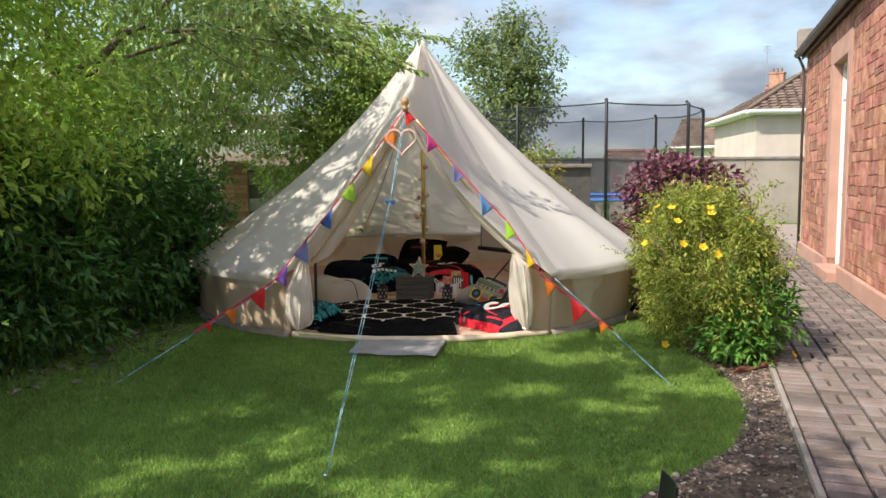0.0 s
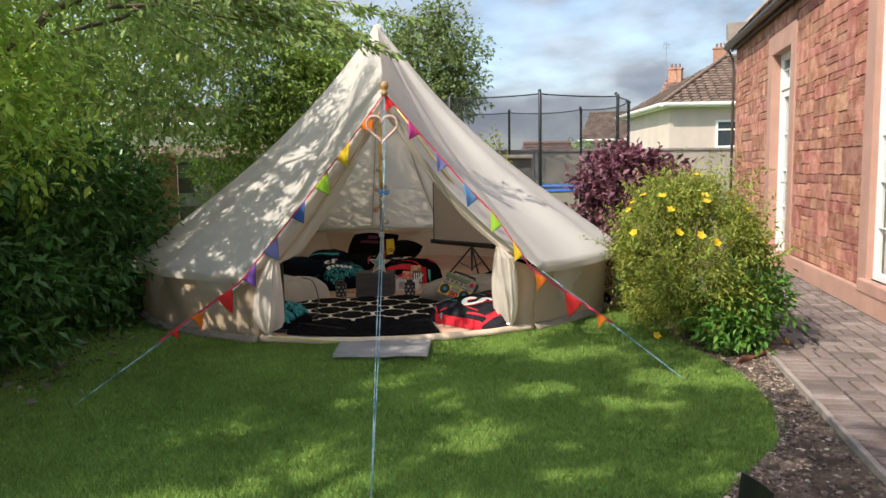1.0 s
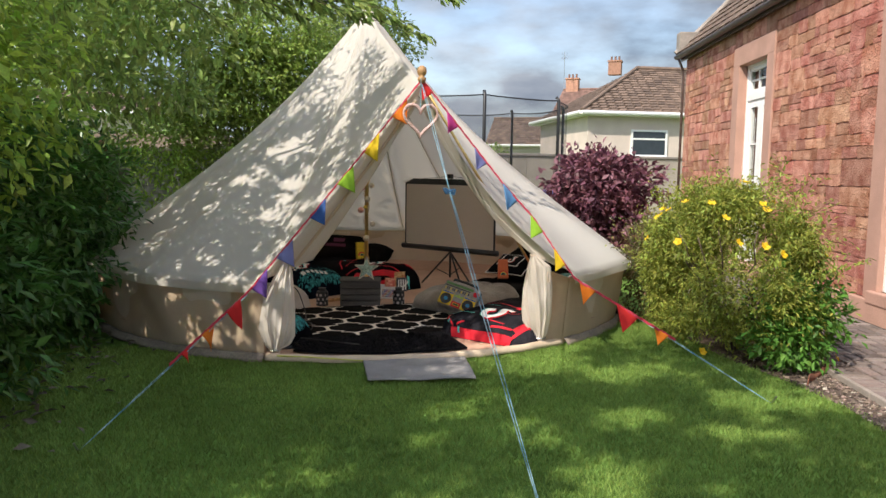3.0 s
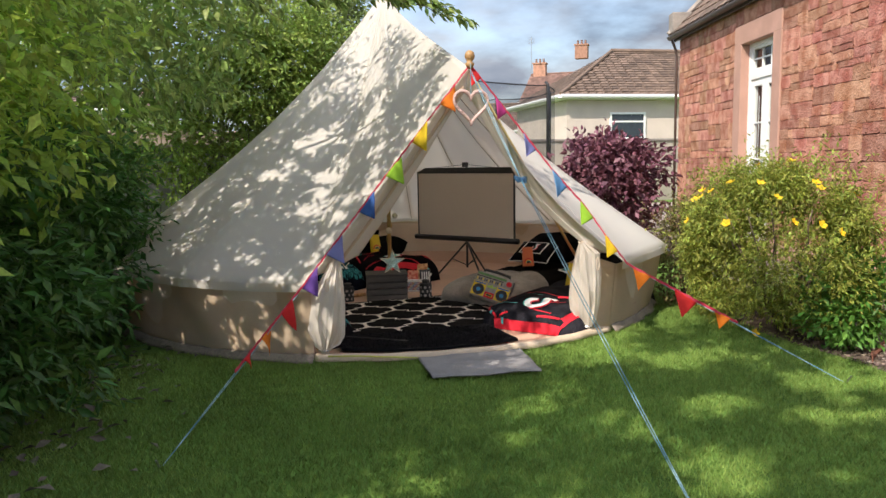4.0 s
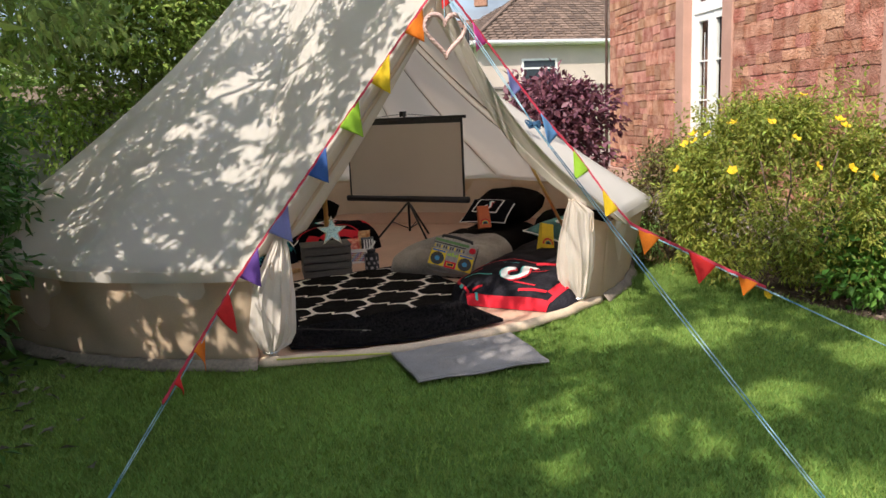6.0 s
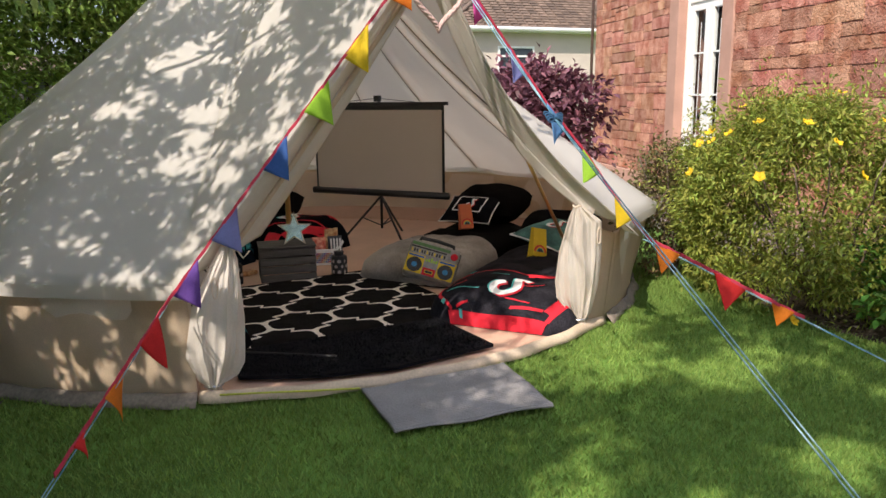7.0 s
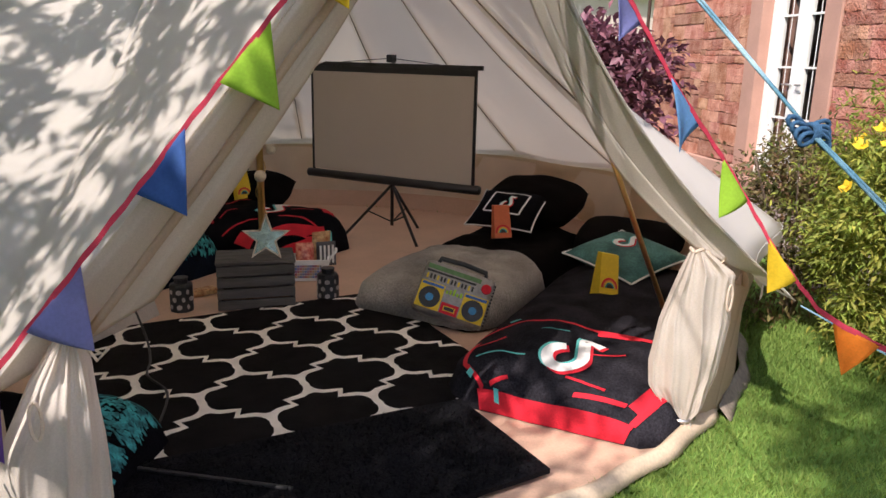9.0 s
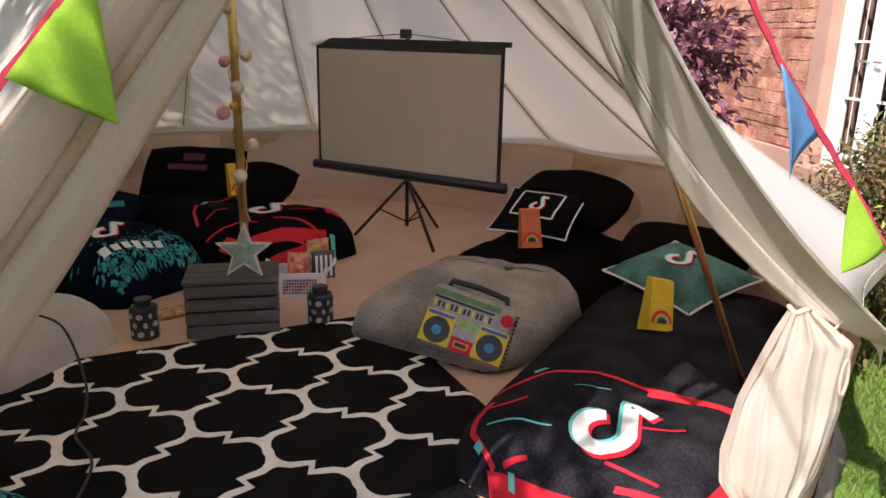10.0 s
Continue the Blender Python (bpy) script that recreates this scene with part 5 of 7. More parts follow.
P, D = opened_to_roof(*with_chinks(P[~open_to_sun], D[~open_to_sun]), 7)
root = Vector((-6.4, -1.4, 0))
fork = Vector((-6.2, -0.9, 3.2))
plant("garden_tree", "tall leafy tree shading the lawn", "tree", root,
      [("trunk", *limb(root, fork, 0.24, 0.15, 60))] + [("bough", *limb(fork, fork + Vector((2.2 * math.cos(k * 1.05), 2.2 * math.sin(k * 1.05) + 0.8, 2.3 + 0.5 * (k % 2))), 0.09, 0.025, 61 + k)) for k in range(6)],
      [("crown", leaf_cloud("crown", P, D, (0.09, 0.16), 42, 0.55), LEAF_TREE)])

# shrubs and trees behind the tent
back = [((-1.2, 11.9, 2.5), (0.75, 0.6, 0.65)), ((-0.6, 12.1, 2.7), (0.65, 0.6, 0.6)), ((-1.6, 11.9, 2.9), (0.7, 0.6, 0.6)), ((-0.9, 12.0, 3.2), (0.75, 0.6, 0.5)), ((-1.9, 11.8, 2.2), (0.5, 0.5, 0.5)), ((-0.4, 12.1, 2.1), (0.6, 0.5, 0.6)), ((-0.9, 12.0, 1.6), (0.6, 0.5, 0.6)),
        ((-2.6, 11.6, 3.3), (0.8, 0.7, 0.7)), ((-3.2, 11.2, 3.0), (0.8, 0.8, 0.8)), ((-1.5, 11.75, 1.3), (0.7, 0.4, 0.6)), ((-2.3, 11.7, 1.7), (0.6, 0.45, 0.7)), ((-1.1, 11.9, 2.2), (0.7, 0.5, 0.6))]
P, D = blobs_points(back, 680, 51, inner=0.35, lumps=0.3)
plant("elder_tree", "multi-stemmed elder with pale bare stems behind the tent", "tree", (-1.6, 11.9, 0),
      [("stem", *limb((-1.75 + 0.09 * k, 11.9, 0), (-1.9 + 0.22 * k, 11.95, 2.5 + 0.2 * (k % 2)), 0.026, 0.012, 70 + k, 0.1)) for k in range(5)],
      [("crown", leaf_cloud("crown", P, D, (0.05, 0.10), 52, 0.45), mat("elder_leaf", (0.27, 0.37, 0.085), 0.5, spread=0.2, per="island", hue=0.02, translucent=0.45, bump=0, spec=0.3))])
apple = [((1.79, 21.47, 3.85), (1.16, 1.08, 1.16)), ((2.49, 21.47, 4.63), (0.93, 0.93, 0.93)), ((1.17, 21.62, 4.94), (0.85, 0.85, 0.78)), ((2.72, 21.47, 3.54), (0.70, 0.78, 0.78)), ((1.95, 21.47, 2.77), (0.93, 0.93, 0.78)), ((2.10, 21.47, 5.56), (0.54, 0.54, 0.70))]
P, D = blobs_points(apple, 190, 55, inner=0.1, lumps=0.35)
plant("fruit_tree", "light green garden tree beyond the garden wall", "tree", (1.9, 21.6, 0),
      [("trunk", *limb((1.9, 21.6, 0), (1.9, 21.5, 2.4), 0.11, 0.07, 80)), ("limb", *limb((1.9, 21.5, 2.3), (2.9, 21.4, 4.6), 0.05, 0.015, 81)), ("limb", *limb((1.9, 21.5, 2.3), (1.2, 21.6, 4.9), 0.05, 0.015, 82)), ("limb", *limb((1.9, 21.5, 2.3), (2.1, 21.4, 5.7), 0.05, 0.015, 83))],
      [("crown", leaf_cloud("crown", P, D, (0.10, 0.18), 56, 0.45), LEAF_PALE)])
P, D = blobs_points([((1.5, 12.2, 1.15), (0.48, 0.5, 0.75))], 500, 57, inner=0.4)
plant("golden_shrub", "yellow-green bush behind the tent", "shrub", (1.5, 12.2, 0), [("stem", *limb((1.5, 12.2, 0), (1.5, 12.2, 1.0), 0.03, 0.01, 84))], [("foliage", leaf_cloud("foliage", P, D, (0.04, 0.08), 58, 0.45), mat("golden_leaf", (0.30, 0.27, 0.035), 0.5, spread=0.2, per="island", hue=0.03, translucent=0.35, bump=0))])

# purple smoke bush
smoke = [((3.25, 10.9, 0.85), (0.72, 0.7, 0.72)), ((3.0, 10.7, 1.2), (0.45, 0.45, 0.4)), ((3.75, 10.9, 1.2), (0.45, 0.5, 0.4)), ((3.3, 10.9, 1.45), (0.42, 0.42, 0.28)), ((3.5, 11.0, 0.4), (0.6, 0.6, 0.4))]
P, D = blobs_points(smoke, 420, 61, inner=0.4, lumps=0.3)
plant("smoke_bush", "round purple-leaved smoke bush near the house corner", "shrub", (3.4, 10.9, 0),
      [("stem", *limb((3.4, 10.9, 0), (3.4 + 0.3 * math.cos(k * 1.3), 10.9 + 0.3 * math.sin(k * 1.3), 1.2), 0.02, 0.008, 90 + k)) for k in range(5)],
      [("foliage", leaf_cloud("foliage", P, D, (0.08, 0.13), 62, 0.55), LEAF_PURPLE)])

# yellow-flowering bush at the lawn's corner
BUSH = Vector((2.12, 6.38, 0))
bl = [((2.10, 6.42, 0.62), (0.56, 0.70, 0.62)), ((1.96, 6.6, 0.95), (0.40, 0.5, 0.38)), ((2.3, 6.25, 0.92), (0.38, 0.5, 0.36)), ((2.12, 6.6, 1.05), (0.42, 0.45, 0.30)), ((2.08, 6.1, 0.5), (0.45, 0.42, 0.45)), ((1.95, 6.85, 0.6), (0.4, 0.35, 0.5)), ((2.06, 7.0, 0.72), (0.42, 0.40, 0.50))]
P, D = blobs_points(bl, 700, 65, inner=0.3, lumps=0.3)
qc = random.Random(44)
clumps = []
for k in range(74):
    a, e = qc.uniform(0, 6.28), qc.uniform(-0.75, 1.0)
    ring = math.sqrt(max(0.0, 1 - e * e))
    c = (BUSH.x + math.cos(a) * ring * 0.52, BUSH.y + 0.17 + math.sin(a) * ring * 0.80, 0.62 + 0.60 * e)
    r = qc.uniform(0.10, 0.19)
    clumps.append((c, (r * qc.uniform(0.8, 1.2), r * qc.uniform(0.8, 1.2), r * qc.uniform(0.8, 1.3))))
PC, DC = blobs_points(clumps, 1750, 64, inner=0.2, lumps=0.3)
P, D = np.concatenate([P, PC]), np.concatenate([D, DC])
P[:, 0] = BUSH.x + 0.02 + (P[:, 0] - BUSH.x) * np.interp(P[:, 2], (0.0, 0.5, 1.3), (0.86, 0.80, 0.74))
low = [((2.28, 5.88, 0.34), (0.32, 0.28, 0.32)), ((2.42, 6.02, 0.42), (0.24, 0.24, 0.3)), ((2.1, 5.8, 0.2), (0.22, 0.2, 0.2))]
P2, D2 = blobs_points(low, 900, 66, inner=0.4, lumps=0.3)
twigs = []
for k in range(16):
    a = k * 2.4
    twigs.append(("stem", *limb(BUSH, BUSH + Vector((0.45 * math.cos(a), 0.5 * math.sin(a), 0.75 + 0.3 * ((k * 7) % 5) / 5)), 0.01, 0.004, 100 + k)))
bush = plant("flowering_bush", "rounded green bush with yellow cup flowers by the path", "shrub", BUSH, twigs,
             [("foliage", leaf_cloud("foliage", P, D, (0.025, 0.055), 67, 0.30), LEAF_BUSH), ("low_foliage", leaf_cloud("low_foliage", P2, D2, (0.05, 0.09), 68, 0.4), LEAF_LUSH)])


def flower_mesh(r):
    s = Shape()
    for k in range(5):
        a = 2 * math.pi * k / 5
        c, t = Vector((math.cos(a), math.sin(a), 0)), Vector((-math.sin(a), math.cos(a), 0))
        s.add([Vector((0, 0, 0)), c * r * 0.6 + t * r * 0.45 + Vector((0, 0, r * 0.2)), c * r + Vector((0, 0, r * 0.45)), c * r * 0.6 - t * r * 0.45 + Vector((0, 0, r * 0.2))], [(0, 1, 2), (0, 2, 3)])
    s.lathe([(r * 0.12, 0), (r * 0.16, r * 0.2), (r * 0.05, r * 0.3)], n=6)
    return s.mesh("flower")


shoots = []
qv = random.Random(31)
for k in range(110):
    a, e = qv.uniform(0, 6.28), qv.uniform(0.1, 1.0)
    p = BUSH + Vector((math.cos(a) * math.sqrt(1 - e * e * .8) * 0.45, math.sin(a) * math.sqrt(1 - e * e * .8) * 0.86 + 0.17, 0.55 + 0.65 * e))
    d = Vector((math.cos(a) * (1 - e * .6), math.sin(a) * (1 - e * .6), 0.3 + e * 0.6)).normalized()
    shoots += [tuple(p + d * qv.uniform(0, 0.14 + 0.12 * (k % 3)) + Vector((qv.uniform(-.03, .03), qv.uniform(-.03, .03), 0))) for m in range(26)]
shoots = np.array(shoots)
o = part("shoot_leaves", leaf_cloud("shoot_leaves", shoots, np.random.default_rng(5).normal(0, 1, shoots.shape), (0.025, 0.05), 69, 0.36), LEAF_BUSH, bush)
o.location = -BUSH
fm = flower_mesh(0.037)
fm.materials.append(PETAL)
qf = random.Random(12)
flower_spots = []
for k in range(32):
    a, e = qf.uniform(0, 6.28), qf.uniform(0.25, 1.0)
    x, y = math.cos(a) * math.sqrt(1 - e * e) * 0.50, math.sin(a) * math.sqrt(1 - e * e) * 0.78
    flower_spots.append((x, y * 1.12 + 0.15, 0.62 + 0.70 * e + 0.02, a, e))
flower_spots += [(0.50, -0.50, 0.05, 5.5, 0.3), (-0.36, -0.10, 0.05, 4.0, 0.4)]
for x, y, z, a, e in flower_spots:
    ob = new("flower", fm)
    ob.parent = bush
    ob.matrix_basis = pose(x, y, z, 0, 0, math.degrees(a)) @ pose(0, 0, 0, 0, 70 * (1 - e) + 10, qf.uniform(0, 70))

# twiggy brown-tinged shrub behind it
P, D = blobs_points([((2.2, 7.68, 0.50), (0.40, 0.38, 0.48)), ((2.35, 7.75, 0.78), (0.28, 0.28, 0.22))], 2500, 95, inner=0.3, lumps=0.3)
plant("spirea_bush", "twiggy shrub with small red-brown and green leaves", "shrub", (2.2, 7.6, 0),
      [("stem", *limb((2.2, 7.6, 0), (2.2 + 0.3 * math.cos(k * 0.9), 7.6 + 0.3 * math.sin(k * 0.9), 0.88), 0.009, 0.004, 200 + k)) for k in range(7)],
      [("foliage", leaf_cloud("foliage", P, D, (0.025, 0.05), 96, 0.42), mat("brown_tinged_leaf", (0.16, 0.195, 0.05), 0.55, spread=0.25, per="island", hue=0.05, translucent=0.4, bump=0, second=(0.18, 0.11, 0.055)))])

# fallen leaves under the hedge
gl = np.random.default_rng(15)
n = 170
yy = gl.uniform(5.2, 8.2, n)
pts = np.stack([np.interp(yy, (5.2, 6, 7, 8.2), (-3.0, -2.85, -2.7, -2.55)) + gl.normal(0, 0.22, n), yy, np.full(n, 0.03)], 1)
dd = np.stack([gl.normal(0, 1, n), gl.normal(0, 1, n), np.full(n, 0.3)], 1)
tagged(part("fallen_leaves", leaf_cloud("fallen_leaves", pts, dd, (0.04, 0.09), 16, 0.5, droop=0.2, jitter=0.2), LEAF_DRY), "dry brown leaves fallen along the lawn edge", "leaves", kind="stuff")


# ---- beyond the garden ----
def trampoline(centre, r, posts, phase):
    t = thing("trampoline", "large round trampoline with blue pad and black safety net", "trampoline", Matrix.Translation(centre))
    ring = [(r * math.cos(a), r * math.sin(a), 0.9) for a in np.linspace(0, 2 * math.pi, 49)]
    part("frame", Shape().tube(ring, 0.03, 8, caps=False), STEEL, t, smooth=True)
    part("pad", Shape().sheet(lambda u, v: Vector(((r + 0.05 - 0.34 * v) * math.cos(6.2832 * u), (r + 0.05 - 0.34 * v) * math.sin(6.2832 * u), 0.95 - 0.05 * (2 * v - 1) ** 2)), 64, 4), BLUEPAD, t, "blue padded rim", smooth=True, solid=0.02)
    part("jumping_mat", Shape().lathe([(r - 0.28, 0.88), (r - 0.28, 0.885)], n=48), BLACK, t)
    part("net", Shape().sheet(lambda u, v: Vector((r * math.cos(6.2832 * u), r * math.sin(6.2832 * u), 0.95 + 2.02 * v)), 96, 1), MESHNET, t, "fine black mesh safety net")
    rope_ring = Shape().tube([(r * math.cos(a), r * math.sin(a), 2.99 - 0.05 * abs(math.sin((a - phase) * posts / 2)) ** 0.8) for a in np.linspace(phase, phase + 2 * math.pi, 97)], 0.014, 5, caps=False)
    part("net_rope", rope_ring, NETTING, t)
    for k in range(posts):
        a = phase + 2 * math.pi * k / posts
        c, s = math.cos(a), math.sin(a)
        part("post", Shape().tube([((r + 0.06) * c, (r + 0.06) * s, 0.0), ((r + 0.06) * c, (r + 0.06) * s, 3.0), (r * c, r * s, 3.06)], 0.036, 10), BLACK, t, "black foam-sleeved post", smooth=True)
        part("leg", Shape().tube([(r * c, r * s, 0.9), (r * c - s * .25, r * s + c * .25, 0.03), (r * c + s * .25, r * s - c * .25, 0.03), (r * c, r * s, 0.88)], 0.02, 6), STEEL, t)


trampoline((3.84, 18.95, 0), 2.6, 8, math.radians(-96))

# back wall of the garden
bw = Shape()
for k in range(12):
    bw.slab((-9 + 2 * k, 22.1, 0), (-9 + 2 * k + 1.99, 22.3, 1.88), 0.01)
tagged(part("wall_back", bw, HARL), "low harled garden wall", "wall", kind="structure")
tagged(part("wall_back_coping", Shape().slab((-9, 22.06, 1.885), (15, 22.34, 1.96), 0.015), KERB), "concrete coping on the garden wall", "coping", kind="structure")


# grey block wall and brick pillar left behind the tent
WB = pose(-3.15, 12.55, 0, 0, 0, 12)
bl_wall = tagged(part("wall_block", Shape().box((0, 0.02, 0), (6.0, 0.14, 1.58), WB), mat("block_joint", (0.13, 0.12, 0.115), 0.95)), "grey concrete block wall behind the tent", "wall", kind="structure")
blk = Shape().slab((0.004, 0, 0.004), (0.436, 0.022, 0.211), 0.004).mesh("block")
blk.materials.append(BLOCK)
for r in range(7):
    for c in range(9):
        ob = new("block", blk)
        ob.parent = bl_wall
        ob.matrix_basis = WB @ pose(c * 0.44 + (0.22 if r % 2 else 0), -0.004, 0.04 + r * 0.215)
tagged(part("coping", Shape().slab((-0.03, -0.04, 1.585), (6.0, 0.2, 1.65), 0.012, WB), KERB), "concrete coping stones", "coping", kind="structure")
tagged(part("wall_slot", Shape().slab((0.95, -0.035, 0.9), (1.03, -0.006, 1.42), 0.008, WB), BLACK), "narrow black gate hinge strap on the wall", "strap")
pil = tagged(part("pillar", Shape().box((-0.44, -0.03, 0), (-0.01, 0.4, 1.72), WB), MORTAR), "weathered red brick gate pillar", "pillar", kind="structure")
bk = Shape().slab((0, 0, 0), (0.205, 0.02, 0.064), 0.004).mesh("brick")
bk.materials.append(BRICK)
for r in range(23):
    for c in range(2):
        ob = new("brick", bk)
        ob.parent = pil
        ob.matrix_basis = WB @ pose(-0.44 + c * 0.215 + 0.003, -0.045, 0.01 + r * 0.0745)
tagged(part("gate_post", Shape().slab((1.55, 0.25, 0), (1.65, 0.35, 1.95), 0.008, WB), TIMBER), "pale weathered timber post behind the wall", "post")
lb = pose(-6.6, 14.8, 0, 0, 0, 6)
tagged(part("wall_brick_far", Shape().slab((0, 0, 0), (6.6, 0.22, 1.93), 0.01, lb), FARBRICK), "pinkish brick boundary wall", "wall", kind="structure")


def window_unit(parent, y0, y1, z0, z1, at, axis="x"):
    """A white window in a far facade: frame, sill and panes; at: the facade's plane."""
    def b(a0, a1, d0, d1, c0, c1):
        return Shape().box((a0, at + d0, c0), (a1, at + d1, c1))
    w = part("window", b(y0, y1, -0.02, 0.06, z0, z0 + 0.06), WHITE, parent)
    part("frame", b(y0, y0 + 0.07, -0.03, 0.05, z0, z1), WHITE, w)
    part("frame", b(y1 - 0.07, y1, -0.03, 0.05, z0, z1), WHITE, w)
    part("frame", b(y0 + .07, y1 - .07, -0.028, 0.05, z1 - 0.07, z1), WHITE, w)
    part("frame", b(y0 + .07, y1 - .07, -0.028, 0.05, z0 + (z1 - z0) * .62, z0 + (z1 - z0) * .62 + 0.06), WHITE, w)
    part("sill", b(y0 - 0.06, y1 + 0.06, -0.09, 0.02, z0 - 0.07, z0), WHITE, w)
    part("pane", b(y0 + .06, y1 - .06, 0.0, 0.01, z0 + .05, z1 - .05), mat("far_pane", (0.03, 0.04, 0.05), 0.08, spread=0.1), w)
    return w


def far_house(name, label, m, w, d, h, pitch, wallmat, tilemat, hip=True, chimneys=(), windows=(), rows=14):
    """A far house in its own frame: x along its front, y going back."""
    ob = thing(name, label, "house", m)
    part("wall", Shape().box((0, 0, 0), (w, d, h)), wallmat, ob)
    o, rz = 0.35, h + pitch * (d / 2)
    e = d / 2 if hip else -o
    a, b, c, dd = Vector((-o, -o, h)), Vector((w + o, -o, h)), Vector((w + o, d + o, h)), Vector((-o, d + o, h))
    r0, r1 = Vector((e if hip else -o, d / 2, rz)), Vector((w - e if hip else w + o, d / 2, rz))
    part("roof", Shape().add([a, b, c, dd, r0, r1], [(0, 1, 5, 4), (1, 2, 5), (2, 3, 4, 5), (3, 0, 4), (3, 2, 1, 0)]), tilemat, ob)
    lift = Vector((0, 0, 0.03))
    tiled("roof_tiles", a + lift, b + lift, r1 + lift, r0 + lift, rows, 0.33, tilemat, ob, 0.03)
    if hip:
        tiled("roof_tiles", dd + lift, a + lift, r0 + lift, r0 + lift, rows, 0.33, tilemat, ob, 0.03)
        for p, q in ((a, r0), (b, r1)):
            part("hip_ridge", Shape().tube([p + lift * 2, q + lift * 2], 0.07, 8), tilemat, ob)
    part("ridge", Shape().tube([r0 + lift * 2, r1 + lift * 2], 0.09, 8), tilemat, ob)
    part("gutter", Shape().tube([a + Vector((0, -.05, -.03)), b + Vector((0, -.05, -.03))], 0.07, 8), WHITE, ob, "white gutter")
    part("gutter", Shape().tube([a + Vector((-.05, 0, -.03)), dd + Vector((-.05, 0, -.03))], 0.07, 8), WHITE, ob, "white gutter")
    part("soffit", Shape().box((-o + .02, -o + .02, h - 0.12), (w + o, d + o, h - 0.02)), WHITE, ob)
    for x, y, z, s in chimneys:
        c = part("chimney", Shape().slab((x - s, y - s * .7, z), (x + s, y + s * .7, z + 1.1), 0.02).slab((x - s - .06, y - s * .7 - .06, z + 1.1), (x + s + .06, y + s * .7 + .06, z + 1.24), 0.02), BRICK, ob)
        for k in (-1, 0, 1):
            part("chimney_pot", Shape().lathe([(0.10, z + 1.24), (0.085, z + 1.55), (0.10, z + 1.6)], (x + k * s * 0.6, y, 0), 10), REDTILE, c)
    for x0, x1, z0, z1 in windows:
        window_unit(ob, x0, x1, z0, z1, -0.03)
    return ob


far_house("bungalow", "cream rendered bungalow with brown hipped tile roof", pose(10.815, 25.70, 0, 0, 0, -8), 11, 6.0, 3.57, 0.66, RENDER, SLATE, True, (), [(1.62, 3.0, 2.05, 3.0)], 18)
far_house("far_house", "distant two-storey house with red tiled roof and chimneys", pose(25.5, 60, 0, 0, 0, -38), 9, 9, 6.2, 0.6, RENDER, REDTILE, False, ((0.5, 4.5, 8.7, 0.55), (4.2, 4.5, 10.1, 0.55)), (), 14)
far_house("far_house", "distant low house with brown tiled roof", pose(15.2, 47.5, 0, 0, 0, -30), 7, 6, 3.2, 0.62, RENDER, SLATE, False, (), (), 12)
far_house("cream_house", "distant cream rendered house beyond the wall", pose(-12.5, 30, 0, 0, 0, 4), 10, 7, 3.3, 0.25, RENDER, SLATE, False, (), (), 8)
shed = far_house("garden_shed", "small brown timber shed over the wall", pose(7.2, 30, 0, 0, 0, 0), 1.3, 1.6, 1.9, 0.6, TIMBER, REDTILE, False, (), (), 6)
for cx, cy, r in ((3.2, 31, 1.7), (9.6, 33, 1.4), (6.0, 34, 1.3), (-3, 25, 1.6), (-13, 20, 2.6), (-9, 17, 1.8)):
    P, D = blobs_points([((cx, cy, r * 0.9), (r * 1.2, r, r * 0.8)), ((cx + r * .7, cy, r * .7), (r * .8, r * .8, r * .6))], 60, int(cx * 10) + 300, inner=0.5, lumps=0.25)
    plant("far_tree", "round green garden tree beyond the wall", "tree", (cx, cy, 0), [("trunk", *limb((cx, cy, 0), (cx, cy, r), 0.12, 0.06, 5))], [("crown", leaf_cloud("crown", P, D, (0.15, 0.3), 7, 0.6), LEAF_TREE)])
aer = thing("television_aerial", "thin rooftop television aerial on a pole", "aerial", pose(27.2, 62.0, 8.8))
part("pole", Shape().tube([(0, 0, 0), (0, 0, 3.2)], 0.03, 6), STEEL, aer)
for k in range(5):
    part("rod", Shape().tube([(-0.3, 0.0, 2.6 + 0.12 * k), (0.3, 0, 2.6 + 0.12 * k)], 0.012, 5), STEEL, aer)


# ---- small things in the flower bed ----
board = thing("edging_board", "upright black plastic edging board at the lawn edge", "edging", pose(0.85, 3.35, 0, 0, 6, -3))
part("board", Shape().sheet(lambda u, v: Vector((0.012 * math.sin(3 * u), -0.13 + 0.24 * u, -0.03 + (0.20 - 0.02 * u) * v)), 10, 3), BLACK, board, solid=0.008)
for x, y, r in ((1.10, 3.30, 0.035), (1.17, 3.25, 0.03), (1.02, 3.72, 0.02)):
    pts = Shape().lathe([(r * .6, 0), (r, r * .3), (r * .9, r * .8), (r * .3, r * 1.1)], n=9)
    qq = random.Random(int(x * 1000))
    pts.v = [(a * qq.uniform(.8, 1.2), b * qq.uniform(.7, 1.1), c) for a, b, c in pts.v]
    rock = tagged(part("white_stone", pts, PALECHIP, smooth=True), "small white stone on the soil bed", "stone")
    rock.location = (x, y, 0.004)
bark = Shape().sheet(lambda u, v: Vector((2.02 + 0.42 * u - 0.05 * math.sin(3 * u) + 0.10 * (v - 0.5), 5.50 + 0.24 * u + 0.10 * (v - 0.5), 0.012 + 0.03 * math.sin(math.pi * v) + 0.01 * math.sin(9 * u))), 14, 5)
tagged(part("bark_strip", bark, mat("red_bark", (0.19, 0.075, 0.045), 0.9, spread=0.2, stretch=(2, 8, 2), scale=6, fine=40), smooth=True, solid=0.008), "strip of red-brown bark at the bush's foot", "bark")


